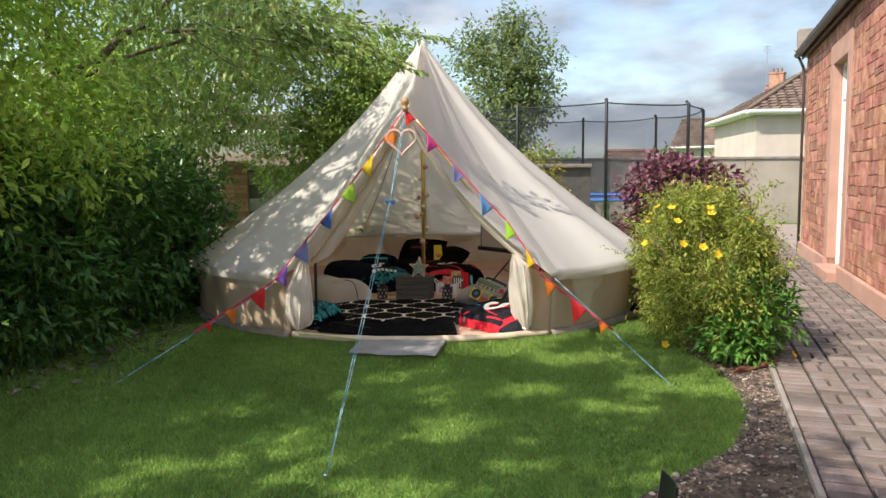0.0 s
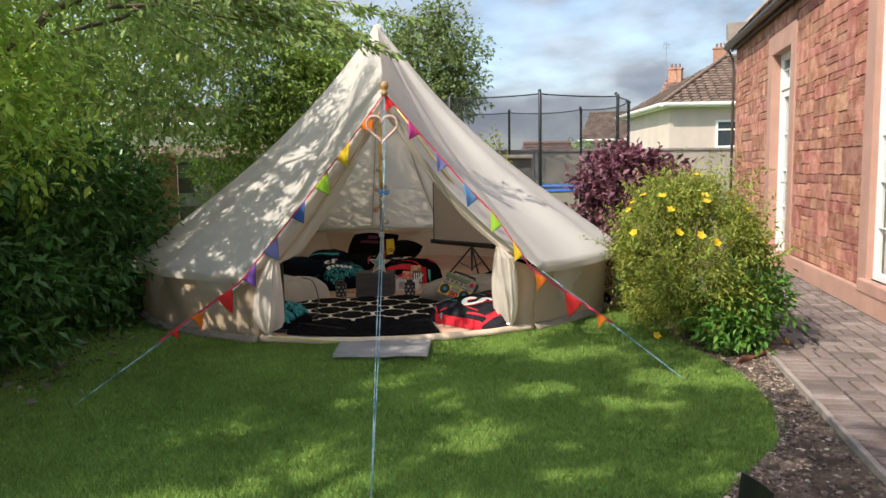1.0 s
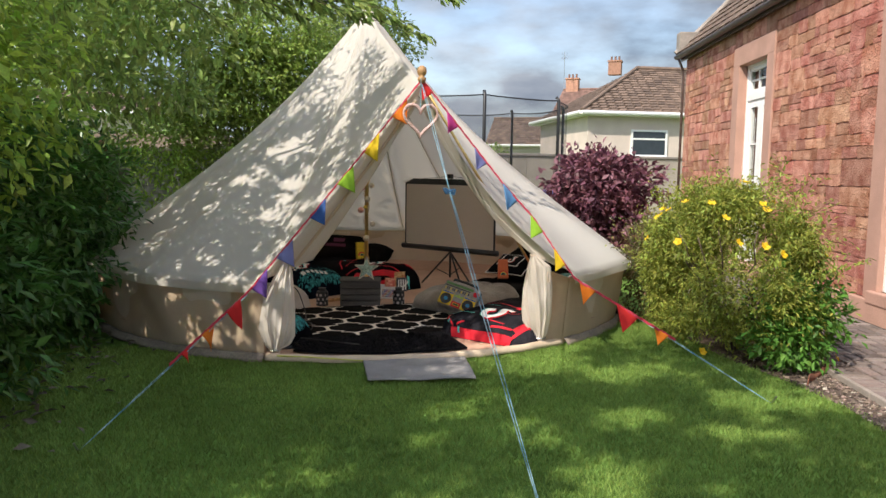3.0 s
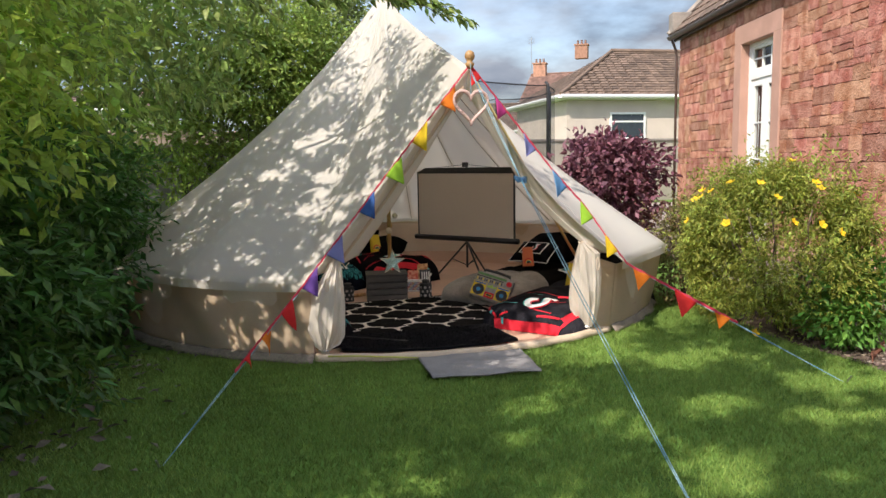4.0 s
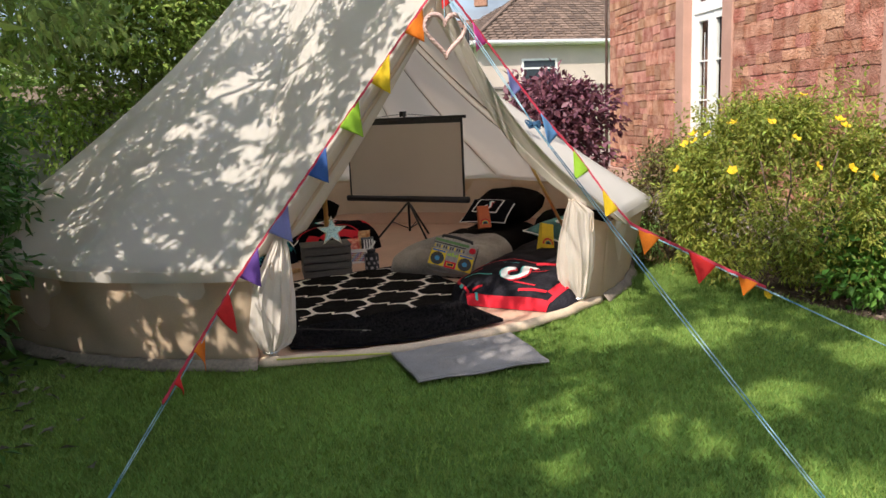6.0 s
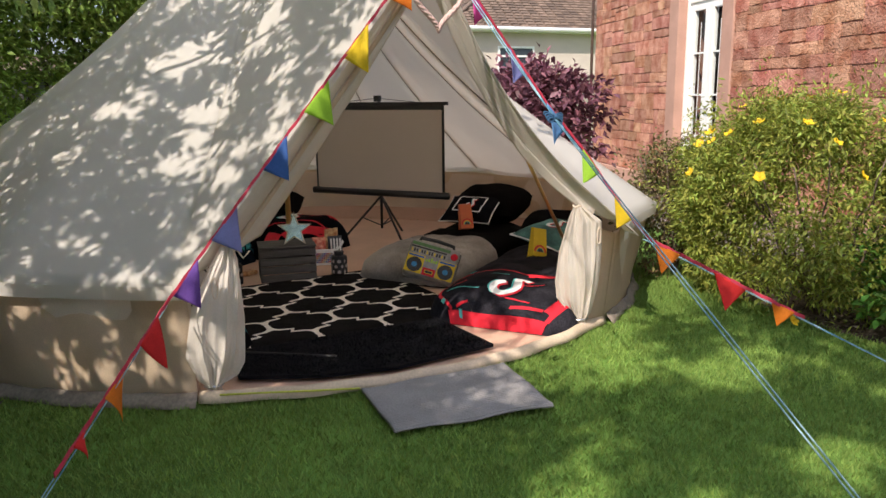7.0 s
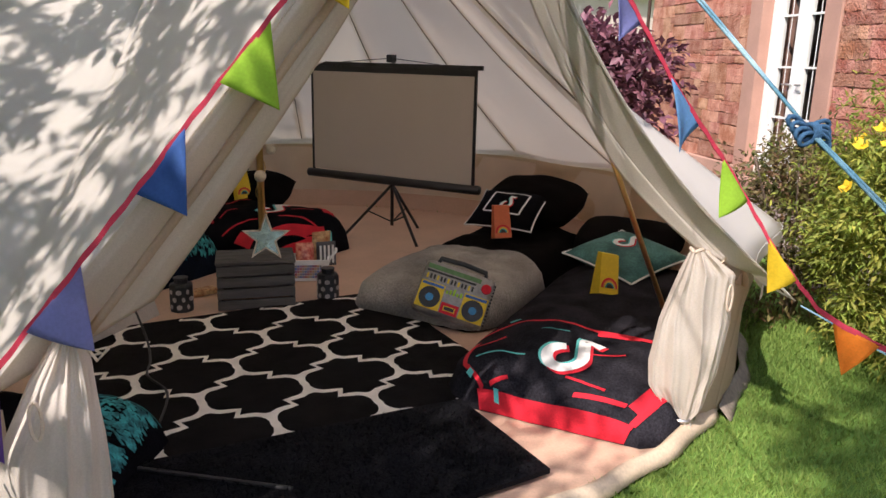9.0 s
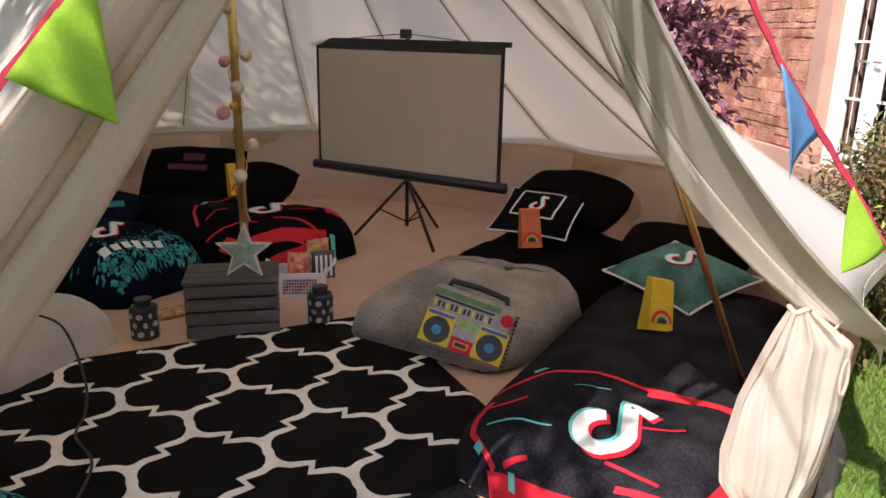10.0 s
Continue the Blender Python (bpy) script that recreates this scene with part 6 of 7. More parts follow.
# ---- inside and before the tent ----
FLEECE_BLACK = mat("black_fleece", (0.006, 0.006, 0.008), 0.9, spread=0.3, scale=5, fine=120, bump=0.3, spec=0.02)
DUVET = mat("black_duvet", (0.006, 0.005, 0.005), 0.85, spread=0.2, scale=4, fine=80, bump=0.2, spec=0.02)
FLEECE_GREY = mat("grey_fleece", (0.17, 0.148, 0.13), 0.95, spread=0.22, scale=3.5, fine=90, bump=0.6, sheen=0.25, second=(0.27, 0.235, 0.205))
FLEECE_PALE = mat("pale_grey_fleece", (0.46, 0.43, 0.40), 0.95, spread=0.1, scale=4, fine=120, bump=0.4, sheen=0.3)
# black fleece again, its base colour raised to hold the sun's brightening
FLEECE_SUN = mat("sunlit_black_fleece", (0.021, 0.020, 0.025), 0.9, spread=0.4, scale=7, fine=120, bump=0.4, spec=0.02)
RED = mat("red_print", (0.62, 0.012, 0.03), 0.85, spread=0.1, scale=12, fine=120, bump=0.2)
PRINT_WHITE = mat("white_print", (0.82, 0.82, 0.82), 0.8, spread=0.04, fine=120)
CYAN = mat("cyan_print", (0.10, 0.55, 0.55), 0.8, spread=0.12, fine=120)
TEAL = mat("teal_print", (0.012, 0.15, 0.18), 0.85, spread=0.4, scale=26, fine=120, second=(0.03, 0.30, 0.33), bump=0.2)
TEALCLOTH = mat("teal_cushion_cloth", (0.022, 0.10, 0.10), 0.85, spread=0.3, scale=6, second=(0.07, 0.19, 0.18), fine=90)
NAVYCLOTH = mat("navy_fleece", (0.006, 0.009, 0.018), 0.9, spread=0.3, scale=8, fine=100, spec=0.03)
MAGENTA = mat("magenta_print", (0.085, 0.008, 0.038), 0.8, spread=0.1)
YELLOW = mat("yellow_card", (0.72, 0.50, 0.02), 0.6, spread=0.06)
ORANGE = mat("orange_card", (0.62, 0.14, 0.05), 0.6, spread=0.06)
CREAMY = mat("rug_cream", (0.93, 0.86, 0.79), 0.95, spread=0.08, scale=14, fine=260, bump=0.5)
RUGBLACK = mat("rug_black", (0.0105, 0.009, 0.009), 0.95, spread=0.3, scale=10, fine=260, bump=0.5, spec=0.08)
SHAG = mat("black_shag", (0.005, 0.005, 0.007), 0.75, spread=0.4, scale=6, fine=140, bump=0.8, spec=0.12)
GREYWOOD = mat("grey_painted_wood", (0.085, 0.078, 0.072), 0.75, spread=0.18, stretch=(0.6, 6, 6), scale=6, fine=30)
SCREEN = mat("matt_screen", (0.56, 0.48, 0.42), 0.9, spread=0.02, scale=2, fine=300, bump=0.03)
FLOOR_Z = 0.014


class Bed:
    """A low made-up mattress lying from its foot to its head."""

    def __init__(self, label, foot, head, width, height, material, seed, group="beds in the tent"):
        f, h = Vector((*foot, 0)), Vector((*head, 0))
        self.len, self.w, self.h, self.seed = (h - f).length, width, height, seed
        a = math.degrees(math.atan2((h - f).y, (h - f).x))
        self.ob = thing("mattress_bed", label, "bed", pose(f.x, f.y, FLOOR_Z, 0, 0, a), group=group)
        part("mattress", Shape().sheet(lambda u, v: self.at(self.bulge(u) * self.len, (v - 0.5) * self.w, True), 46, 26), material, self.ob, smooth=True)

    def bulge(self, u):
        return u

    def at(self, s, w, closed=False, lift=0.0):
        e = min(1, max(0, 1 - abs(2 * s / self.len - 1) ** 9)) * min(1, max(0, 1 - abs(2 * w / self.w) ** 4.5))
        wob = noise.noise(Vector((s * 3.2, w * 4.2, self.seed))) * 0.03 + noise.noise(Vector((s * 8, w * 9, self.seed + 5))) * 0.012 + noise.noise(Vector((s * 21, w * 17, self.seed + 9))) * 0.004
        near = max(0.0, (0.20 - min(s, self.len - s)) / 0.20)
        round_w = 1 - 0.26 * near ** 2.4
        z = self.h * e ** 0.5 + wob * e
        x = s + 0.012 * noise.noise(Vector((w * 6, 1, self.seed))) * near
        return Vector((x, w * round_w, max(0.0, z) + lift))

    def stroke(self, name, path, width, material, lift=0.004, n=24, parent=None):
        """A printed band along a path of (s, w)."""
        pts = [Vector((*p, 0)) for p in path]
        seg = [0]
        for k in range(1, len(pts)):
            seg.append(seg[-1] + (pts[k] - pts[k - 1]).length)

        def along(t):
            d = t * seg[-1]
            for k in range(1, len(pts)):
                if d <= seg[k] + 1e-9:
                    return pts[k - 1].lerp(pts[k], (d - seg[k - 1]) / max(1e-9, seg[k] - seg[k - 1]))
            return pts[-1]

        def f(u, v):
            p, q = along(u), along(min(1, u + 0.03)) - along(max(0, u - 0.03))
            side = Vector((-q.y, q.x, 0)).normalized() * (v - 0.5) * width
            p = p + side
            return self.at(p.x, p.y, lift=lift)
        return part(name, Shape().sheet(f, n, max(2, int(width / 0.05))), material, parent or self.ob, smooth=True)

    def emblem(self, s, w, size, turn, lift=0.006):
        """A hooked note emblem: white over red and cyan, offset."""
        ct, st = math.cos(turn), math.sin(turn)
        for dx, m, l in ((-0.05, CYAN, 0.0), (0.05, RED, 0.001), (0, PRINT_WHITE, 0.0035)):
            hook = [(-0.05 + 0.3 * math.cos(a) + dx, -0.25 + 0.3 * math.sin(a) - dx) for a in np.linspace(1.57, 6.28, 16)]
            stem = [hook[-1], (0.25 + dx, 0.5 - dx), (0.34 + dx, 0.42 - dx), (0.55 + dx, 0.28 - dx)]
            path = [(s + size * (x * ct - y * st), w + size * (x * st + y * ct)) for x, y in hook + stem]
            self.stroke("emblem", path, size * 0.2, m, lift + l, 46)


def pillow(name, label, m, w, d, h, material, seed, category="cushion", soft=0.0):
    """A stuffed cushion lying in the xy plane of m: two bulged faces joined at pinched corners."""
    ob = thing(name, label, category, m)

    def f(u, v, s):
        x, y = 2 * u - 1, 2 * v - 1
        pinch = 1 - soft * x * x * y * y - 0.07 * ((1 - abs(x) ** 2.5) * (abs(y) > 0.5) * abs(y) ** 4 + (1 - abs(y) ** 2.5) * (abs(x) > 0.5) * abs(x) ** 4)
        t = max(0, (1 - abs(x) ** 3.2)) ** 0.55 * max(0, (1 - abs(y) ** 3.2)) ** 0.55
        t *= 1 + 0.18 * noise.noise(Vector((x * 2, y * 2, seed)))
        return Vector((x * w / 2 * pinch, y * d / 2 * pinch, s * h / 2 * t))
    sh = Shape().sheet(lambda u, v: f(u, v, 1), 22, 22).sheet(lambda u, v: f(1 - u, v, -1), 22, 22)
    part("cover", sh, material, ob, smooth=True)
    rim = [f(u, 0, 0) for u in np.linspace(0, 1, 12)] + [f(1, v, 0) for v in np.linspace(0, 1, 12)] + [f(1 - u, 1, 0) for u in np.linspace(0, 1, 12)] + [f(0, 1 - v, 0) for v in np.linspace(0, 1, 12)]

    def top(x, y, lift=0.004):
        p = f((x / (w / 2) + 1) / 2, (y / (d / 2) + 1) / 2, 1)
        return p + Vector((0, 0, lift))
    return ob, rim, top


def on_cushion(ob, top, path, width, material, lift=0.004, name="print"):
    pts = [Vector((*p, 0)) for p in path]

    def f(u, v):
        k = min(len(pts) - 2, int(u * (len(pts) - 1)))
        p = pts[k].lerp(pts[k + 1], u * (len(pts) - 1) - k)
        q = pts[k + 1] - pts[k]
        p = p + Vector((-q.y, q.x, 0)).normalized() * (v - 0.5) * width
        return top(p.x, p.y, lift)
    part(name, Shape().sheet(f, max(6, 4 * (len(pts) - 1)), 2), material, ob)


def cushion_emblem(ob, top, x0, y0, size, turn):
    ct, st = math.cos(turn), math.sin(turn)
    for dx, m, l in ((-0.05, CYAN, 0.004), (0.05, RED, 0.005), (0, PRINT_WHITE, 0.0075)):
        hook = [(-0.05 + 0.3 * math.cos(a) + dx, -0.25 + 0.3 * math.sin(a) - dx) for a in np.linspace(1.57, 6.28, 16)]
        path = [(x0 + size * (x * ct - y * st), y0 + size * (x * st + y * ct)) for x, y in hook + [(0.25 + dx, 0.5 - dx), (0.36 + dx, 0.40 - dx), (0.55 + dx, 0.28 - dx)]]
        on_cushion(ob, top, path, size * 0.18, m, l, "emblem")


# bed with the grey throw
b1 = Bed("low bed with black duvet and soft grey throw over its foot", (0.30, 8.36), (1.88, 9.42), 0.84, 0.20, DUVET, 1)
throw = Shape().sheet(lambda u, v: b1.at(0.0 + u * 0.78, (v - 0.5) * 0.84, lift=0.012 + 0.004 * math.sin(v * 40)) + Vector((-0.012 * (1 - u), (v - 0.5) * 0.02, 0)), 30, 26)
part("throw", throw, FLEECE_GREY, b1.ob, "soft grey fleece throw", smooth=True, solid=0.008)
b1.stroke("throw_fold", [(0.76, -0.36), (0.76, 0.36)], 0.07, FLEECE_GREY, 0.022)
ob, rim, top = pillow("pillow", "plump black pillow at the bed head", pose(1.70, 9.34, 0.375, 0, -20, 24), 0.48, 0.76, 0.27, DUVET, 4, category="pillow", soft=0.16)
ob, rim, top = pillow("emblem_cushion", "black square cushion with white outline and note emblem", pose(1.385, 9.19, 0.36, 0, -24, 38), 0.42, 0.46, 0.11, FLEECE_BLACK, 6)
part("piping", Shape().tube(rim, 0.005, 5, caps=False), PRINT_WHITE, ob)
for a, b in (((-.11, -.12), (.12, -.13)), ((.12, -.13), (.13, .12)), ((.13, .12), (-.10, .13)), ((-.10, .13), (-.11, -.12))):
    on_cushion(ob, top, [a, b], 0.012, PRINT_WHITE)
cushion_emblem(ob, top, 0.01, 0.0, 0.11, -1.25)

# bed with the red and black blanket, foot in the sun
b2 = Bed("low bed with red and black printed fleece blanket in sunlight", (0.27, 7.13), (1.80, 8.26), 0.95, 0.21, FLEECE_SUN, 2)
for name, path, w, m in (("red_border", [(0.009, -0.40), (0.0055, 0.0), (0.009, 0.36)], 0.022, RED), ("red_side", [(0.02, -0.392), (0.35, -0.392), (0.55, -0.392)], 0.03, RED), ("red_side", [(0.02, 0.33), (0.10, 0.395), (0.30, 0.40)], 0.02, RED),
                         ("red_band", [(0.045, -0.10), (0.05, -0.20), (0.055, -0.32)], 0.014, RED), ("red_line", [(0.36, 0.42), (0.50, 0.28), (0.535, 0.0), (0.54, -0.37)], 0.018, RED), ("red_band", [(0.525, -0.05), (0.545, -0.38)], 0.045, RED),
                         ("red_line", [(0.24, 0.39), (0.30, 0.28)], 0.014, RED), ("red_line", [(0.03, 0.29), (0.06, 0.20)], 0.012, RED), ("red_line", [(0.28, -0.03), (0.33, -0.21)], 0.010, RED), ("red_line", [(0.10, -0.04), (0.08, -0.21)], 0.010, RED),
                         ("cyan_patch", [(0.012, 0.25), (0.013, 0.275)], 0.018, CYAN), ("cyan_patch", [(0.05, 0.37), (0.07, 0.385)], 0.03, CYAN), ("cyan_patch", [(0.49, 0.335), (0.525, 0.30)], 0.02, CYAN), ("cyan_line", [(0.13, 0.35), (0.166, 0.24), (0.171, 0.15)], 0.007, CYAN),
                         ("cyan_line", [(0.40, 0.16), (0.44, 0.05)], 0.005, CYAN), ("red_patch", [(0.05, -0.36), (0.17, -0.38)], 0.07, RED)):
    b2.stroke(name, path, w, m, 0.004 if "cyan" not in name else 0.007)
b2.emblem(0.265, 0.0, 0.235, -1.35)
ob, rim, top = pillow("teal_cushion", "teal square cushion with white piping and note emblem", pose(1.53, 8.17, 0.285, 7, -8, 9), 0.50, 0.50, 0.12, TEALCLOTH, 8)
part("piping", Shape().tube(rim, 0.006, 5, caps=False), PRINT_WHITE, ob)
cushion_emblem(ob, top, 0.045, 0.05, 0.15, -0.95)
pillow("pillow", "flat black pillow on the sunlit bed", pose(1.82, 8.48, 0.28, 0, -16, 36), 0.44, 0.70, 0.18, DUVET, 14, category="pillow", soft=0.16)

# bed at the back with red and black blanket
b3 = Bed("low bed with black, red and teal printed blanket", (0.22, 9.68), (-0.64, 11.02), 0.96, 0.28, FLEECE_BLACK, 3)
for name, path, w, m in (("red_line", [(0.56, 0.36), (0.725, 0.251), (0.805, 0.152), (0.845, 0.043), (0.80, -0.115), (0.69, -0.36)], 0.016, RED), ("red_line", [(0.56, 0.30), (0.60, 0.20), (0.58, 0.12)], 0.012, RED), ("cyan_patch", [(0.82, 0.10), (0.84, 0.06)], 0.03, CYAN),
                         ("red_patch", [(0.24, -0.36), (0.12, -0.30)], 0.09, RED), ("red_band", [(0.13, 0.40), (0.08, 0.156), (0.03, -0.06), (0.02, -0.16)], 0.07, RED), ("red_line", [(0.26, 0.07), (0.16, 0.0), (0.05, -0.09)], 0.022, RED), ("red_band", [(0.02, 0.40), (0.012, 0.18), (0.012, -0.10)], 0.03, RED),
                         ("red_patch", [(0.30, 0.41), (0.16, 0.42)], 0.06, RED), ("red_line", [(0.42, 0.42), (0.34, 0.26), (0.26, 0.19)], 0.014, RED), ("cyan_patch", [(0.02, -0.19), (0.012, -0.24)], 0.03, CYAN), ("red_line", [(0.32, -0.12), (0.22, -0.24)], 0.014, RED)):
    b3.stroke(name, path, w, m, 0.004 if "cyan" not in name else 0.007)
b3.emblem(0.45, -0.065, 0.23, -2.3)
ob, rim, top = pillow("pillow", "black pillow with dark pink print bars", pose(-0.29, 10.88, 0.385, 44, 0, -26), 0.74, 0.44, 0.20, DUVET, 21, category="pillow", soft=0.10)
pillow("folded_duvet", "folded black duvet heaped on the back bed", pose(0.02, 10.68, 0.31, 16, 0, -38), 0.66, 0.52, 0.24, DUVET, 23, category="duvet", soft=0.12)
on_cushion(ob, top, [(-0.14, -0.02), (0.12, -0.02)], 0.045, MAGENTA)
on_cushion(ob, top, [(-0.05, 0.06), (0.09, 0.07)], 0.06, MAGENTA)

# bed with the navy and teal blanket
b4 = Bed("low bed with navy blanket printed with teal speckles", (-0.60, 9.52), (-1.47, 10.77), 0.66, 0.29, NAVYCLOTH, 4)
gb = random.Random(31)
def speckles(bed, count, reach, half, sizes, name):
    """A scatter of small printed dashes over the foot of a bed, too small to tell apart."""
    sh = Shape()
    for k in range(count):
        s0, w0 = abs(gb.gauss(0, reach)) + 0.015, gb.uniform(-half, half)
        ln, wd = gb.uniform(*sizes), gb.uniform(0.004, 0.010)
        a0 = gb.gauss(0, 0.5)
        c, n_ = math.cos(a0), math.sin(a0)
        sh.add([bed.at(s0 + x * c - y * n_, w0 + x * n_ + y * c, lift=0.005) for x, y in ((0, -wd), (ln, -wd * .6), (ln, wd * .6), (0, wd))], [(0, 1, 2, 3)])
    tagged(part(name, sh, TEAL, bed.ob), kind="stuff")


speckles(b4, 460, 0.09, 0.31, (0.006, 0.02), "teal_speckle_print")
b4.emblem(0.375, 0.05, 0.15, -2.18)
for k in range(6):                     # a word, as plain bars
    b4.stroke("print_bar", [(0.150 - 0.0095 * k, 0.250 - 0.056 * k), (0.143 - 0.0095 * k, 0.212 - 0.056 * k)], 0.055 if k % 3 == 0 else 0.04, PRINT_WHITE, 0.010)
ob, rim, top = pillow("pillow", "navy pillow with a teal printed edge", pose(-0.90, 10.34, 0.31, 12, 0, -20), 0.5, 0.36, 0.15, NAVYCLOTH, 25, category="pillow", soft=0.1)
on_cushion(ob, top, [(-0.18, -0.10), (-0.05, -0.07), (0.10, -0.10), (0.19, -0.06)], 0.05, TEAL)

# beds along the near left
b5 = Bed("low bed with pale grey printed fleece", (-1.04, 8.77), (-2.02, 9.72), 0.72, 0.22, FLEECE_PALE, 5)
for cx, cy in ((0.22, 0.05), (0.38, -0.18), (0.55, 0.12), (0.75, -0.1)):
    b5.stroke("printed_ring", [(cx + 0.06 * math.cos(a), cy + 0.06 * math.sin(a)) for a in np.linspace(0, 6.28, 22)], 0.012, FLEECE_GREY, 0.003)
b6 = Bed("low bed with black blanket and teal flecked foot by the door", (-1.09, 7.40), (-2.14, 8.02), 0.50, 0.20, FLEECE_BLACK, 6)
speckles(b6, 420, 0.13, 0.24, (0.014, 0.04), "teal_fleck_print")

# trellis rug: cream ground with black quatrefoil motifs
rug = thing("trellis_rug", "black and cream quatrefoil trellis patterned rug", "rug", pose(-0.443, 8.112, FLOOR_Z + 0.001, 0, 0, 1.5))
RX, RY = (-0.88, 0.79), (-0.72, 0.72)
part("cream_field", Shape().slab((RX[0], RY[0], 0), (RX[1], RY[1], 0.012), 0.004), CREAMY, rug)


PX_, PY_ = 0.407, 0.571
HX, HY, CREAM = PX_ / 2, PY_ / 2, 0.019


def motif():
    """One trellis motif: round side lobes, stepped shoulders, narrow tips; inset by the cream line."""
    half = [(-HX, 0.0), (-0.207, -0.03), (-0.198, -0.062), (-0.181, -0.088), (-0.157, -0.104), (-0.128, -0.110), (-0.092, -0.118)]
    run = half + [(-HX - x, -HY - y) for x, y in reversed(half)]
    inset = []
    for k in range(len(run)):
        a, b = Vector(run[max(0, k - 1)]), Vector(run[min(len(run) - 1, k + 1)])
        if k in (6, 7):
            a, b = Vector(run[5]), Vector(run[8])
        d = (b - a).normalized()
        p = Vector(run[k]) + Vector((-d.y, d.x)) * CREAM
        if p.x < -0.002:
            inset.append((p.x, min(0.0, p.y)))
    low = inset + [(-x, y) for x, y in reversed(inset)]
    return low + [(x, -y) for x, y in reversed(low)][1:-1]


MOTIF = motif()
for i in range(-6, 7):
    for j in range(-6, 7):
        if (i + j) % 2:
            continue
        cx, cy = i * PX_ / 2, j * PY_ / 2
        out = [(min(RX[1] - 0.004, max(RX[0] + 0.004, cx + x)), min(RY[1] - 0.004, max(RY[0] + 0.004, cy + y))) for x, y in MOTIF]
        xs, ys = [p[0] for p in out], [p[1] for p in out]
        if max(xs) - min(xs) > 0.03 and max(ys) - min(ys) > 0.03:
            part("motif", Shape().plate(out, 0.0, 0.0155), RUGBLACK, rug)

mat_ob = thing("shaggy_mat", "black shaggy mat just inside the tent door", "mat", pose(-0.5, 7.15, FLOOR_Z + 0.018))
outline = [(-0.70, -0.10), (-0.35, -0.28), (0.0, -0.36), (0.58, -0.32), (0.56, 0.25), (0.30, 0.26), (-0.2, 0.265), (-0.66, 0.28)]
part("backing", Shape().plate(outline, 0, 0.018), SHAG, mat_ob)
gs_ = np.random.default_rng(77)
n = 9000
ox = np.stack([gs_.uniform(-0.69, 0.62, n), gs_.uniform(-0.34, 0.36, n), np.full(n, 0.016)], 1)
ox = ox[(ox[:, 1] > np.interp(ox[:, 0], [-0.7, -0.35, 0, 0.58], [-0.10, -0.28, -0.36, -0.32])) & (ox[:, 1] < np.interp(ox[:, 0], [-0.66, -0.2, 0.3, 0.64], [0.265, 0.25, 0.245, 0.235])) & (ox[:, 0] < 0.555 - 0.03 * (ox[:, 1] + 0.32))]
part("shag", leaf_cloud("shag", ox, np.stack([gs_.normal(0, .6, len(ox)), gs_.normal(0, .6, len(ox)), np.ones(len(ox))], 1), (0.012, 0.022), 78, 0.25, droop=0.0), SHAG, mat_ob)

dm = thing("door_mat", "ribbed grey cotton mat on the grass before the tent", "mat", pose(-0.42, 6.37, 0.028))
corners = [Vector((-0.334, 0.27, 0)), Vector((0.40, 0.21, 0)), Vector((0.305, -0.30, 0)), Vector((-0.39, -0.19, 0))]


def matp(u, v):
    p = corners[0].lerp(corners[1], u).lerp(corners[3].lerp(corners[2], u), v)
    p.z = 0.006 * math.sin(v * 2 * math.pi * 34) + 0.012 * noise.noise(Vector((u * 3, v * 3, 1))) + 0.006
    p.y += 0.010 * math.sin(u * 11) * (v if v > 0.5 else -(1 - v)) * 0.8
    return p


part("cloth", Shape().sheet(matp, 40, 272), GREYMAT, dm, smooth=True, solid=0.008)

# upturned slatted crate with star
CR = pose(-0.349, 8.975, FLOOR_Z, 0, 0, -12.4)
crate = thing("wooden_crate", "grey-painted slatted wooden crate upside down as a table", "crate", CR)
for k in range(4):
    for y in (-0.135, 0.117):
        part("slat", Shape().slab((-0.20, y, 0.005 + k * 0.062), (0.20, y + 0.018, 0.056 + k * 0.062), 0.003), GREYWOOD, crate)
for k in range(4):
    part("top_slat", Shape().slab((-0.205, -0.138 + k * 0.07, 0.250), (0.205, -0.075 + k * 0.07, 0.266), 0.003), GREYWOOD, crate)
for x in (-0.198, 0.18):
    part("end", Shape().slab((x, -0.116, 0.0), (x + 0.018, 0.116, 0.249), 0.003), GREYWOOD, crate)
star = thing("star_ornament", "white-edged mirrored green star standing on the crate", "ornament", CR @ pose(0.06, -0.06, 0.266 + 0.105, 80, 0, -8))
pts = [((0.13 if k % 2 == 0 else 0.054) * math.sin(math.pi * k / 5), (0.13 if k % 2 == 0 else 0.054) * math.cos(math.pi * k / 5)) for k in range(10)]
part("rim", Shape().plate(pts, -0.018, 0.012), mat("cream_paint", (0.58, 0.52, 0.42), 0.6), star, "cream painted rim")
part("face", Shape().plate([(x * 0.82, y * 0.82) for x, y in pts], 0.0125, 0.0145), mat("mirror_green", (0.30, 0.40, 0.36), 0.22, metal=0.9, spread=0.15, scale=20), star, "pale green mirror face")


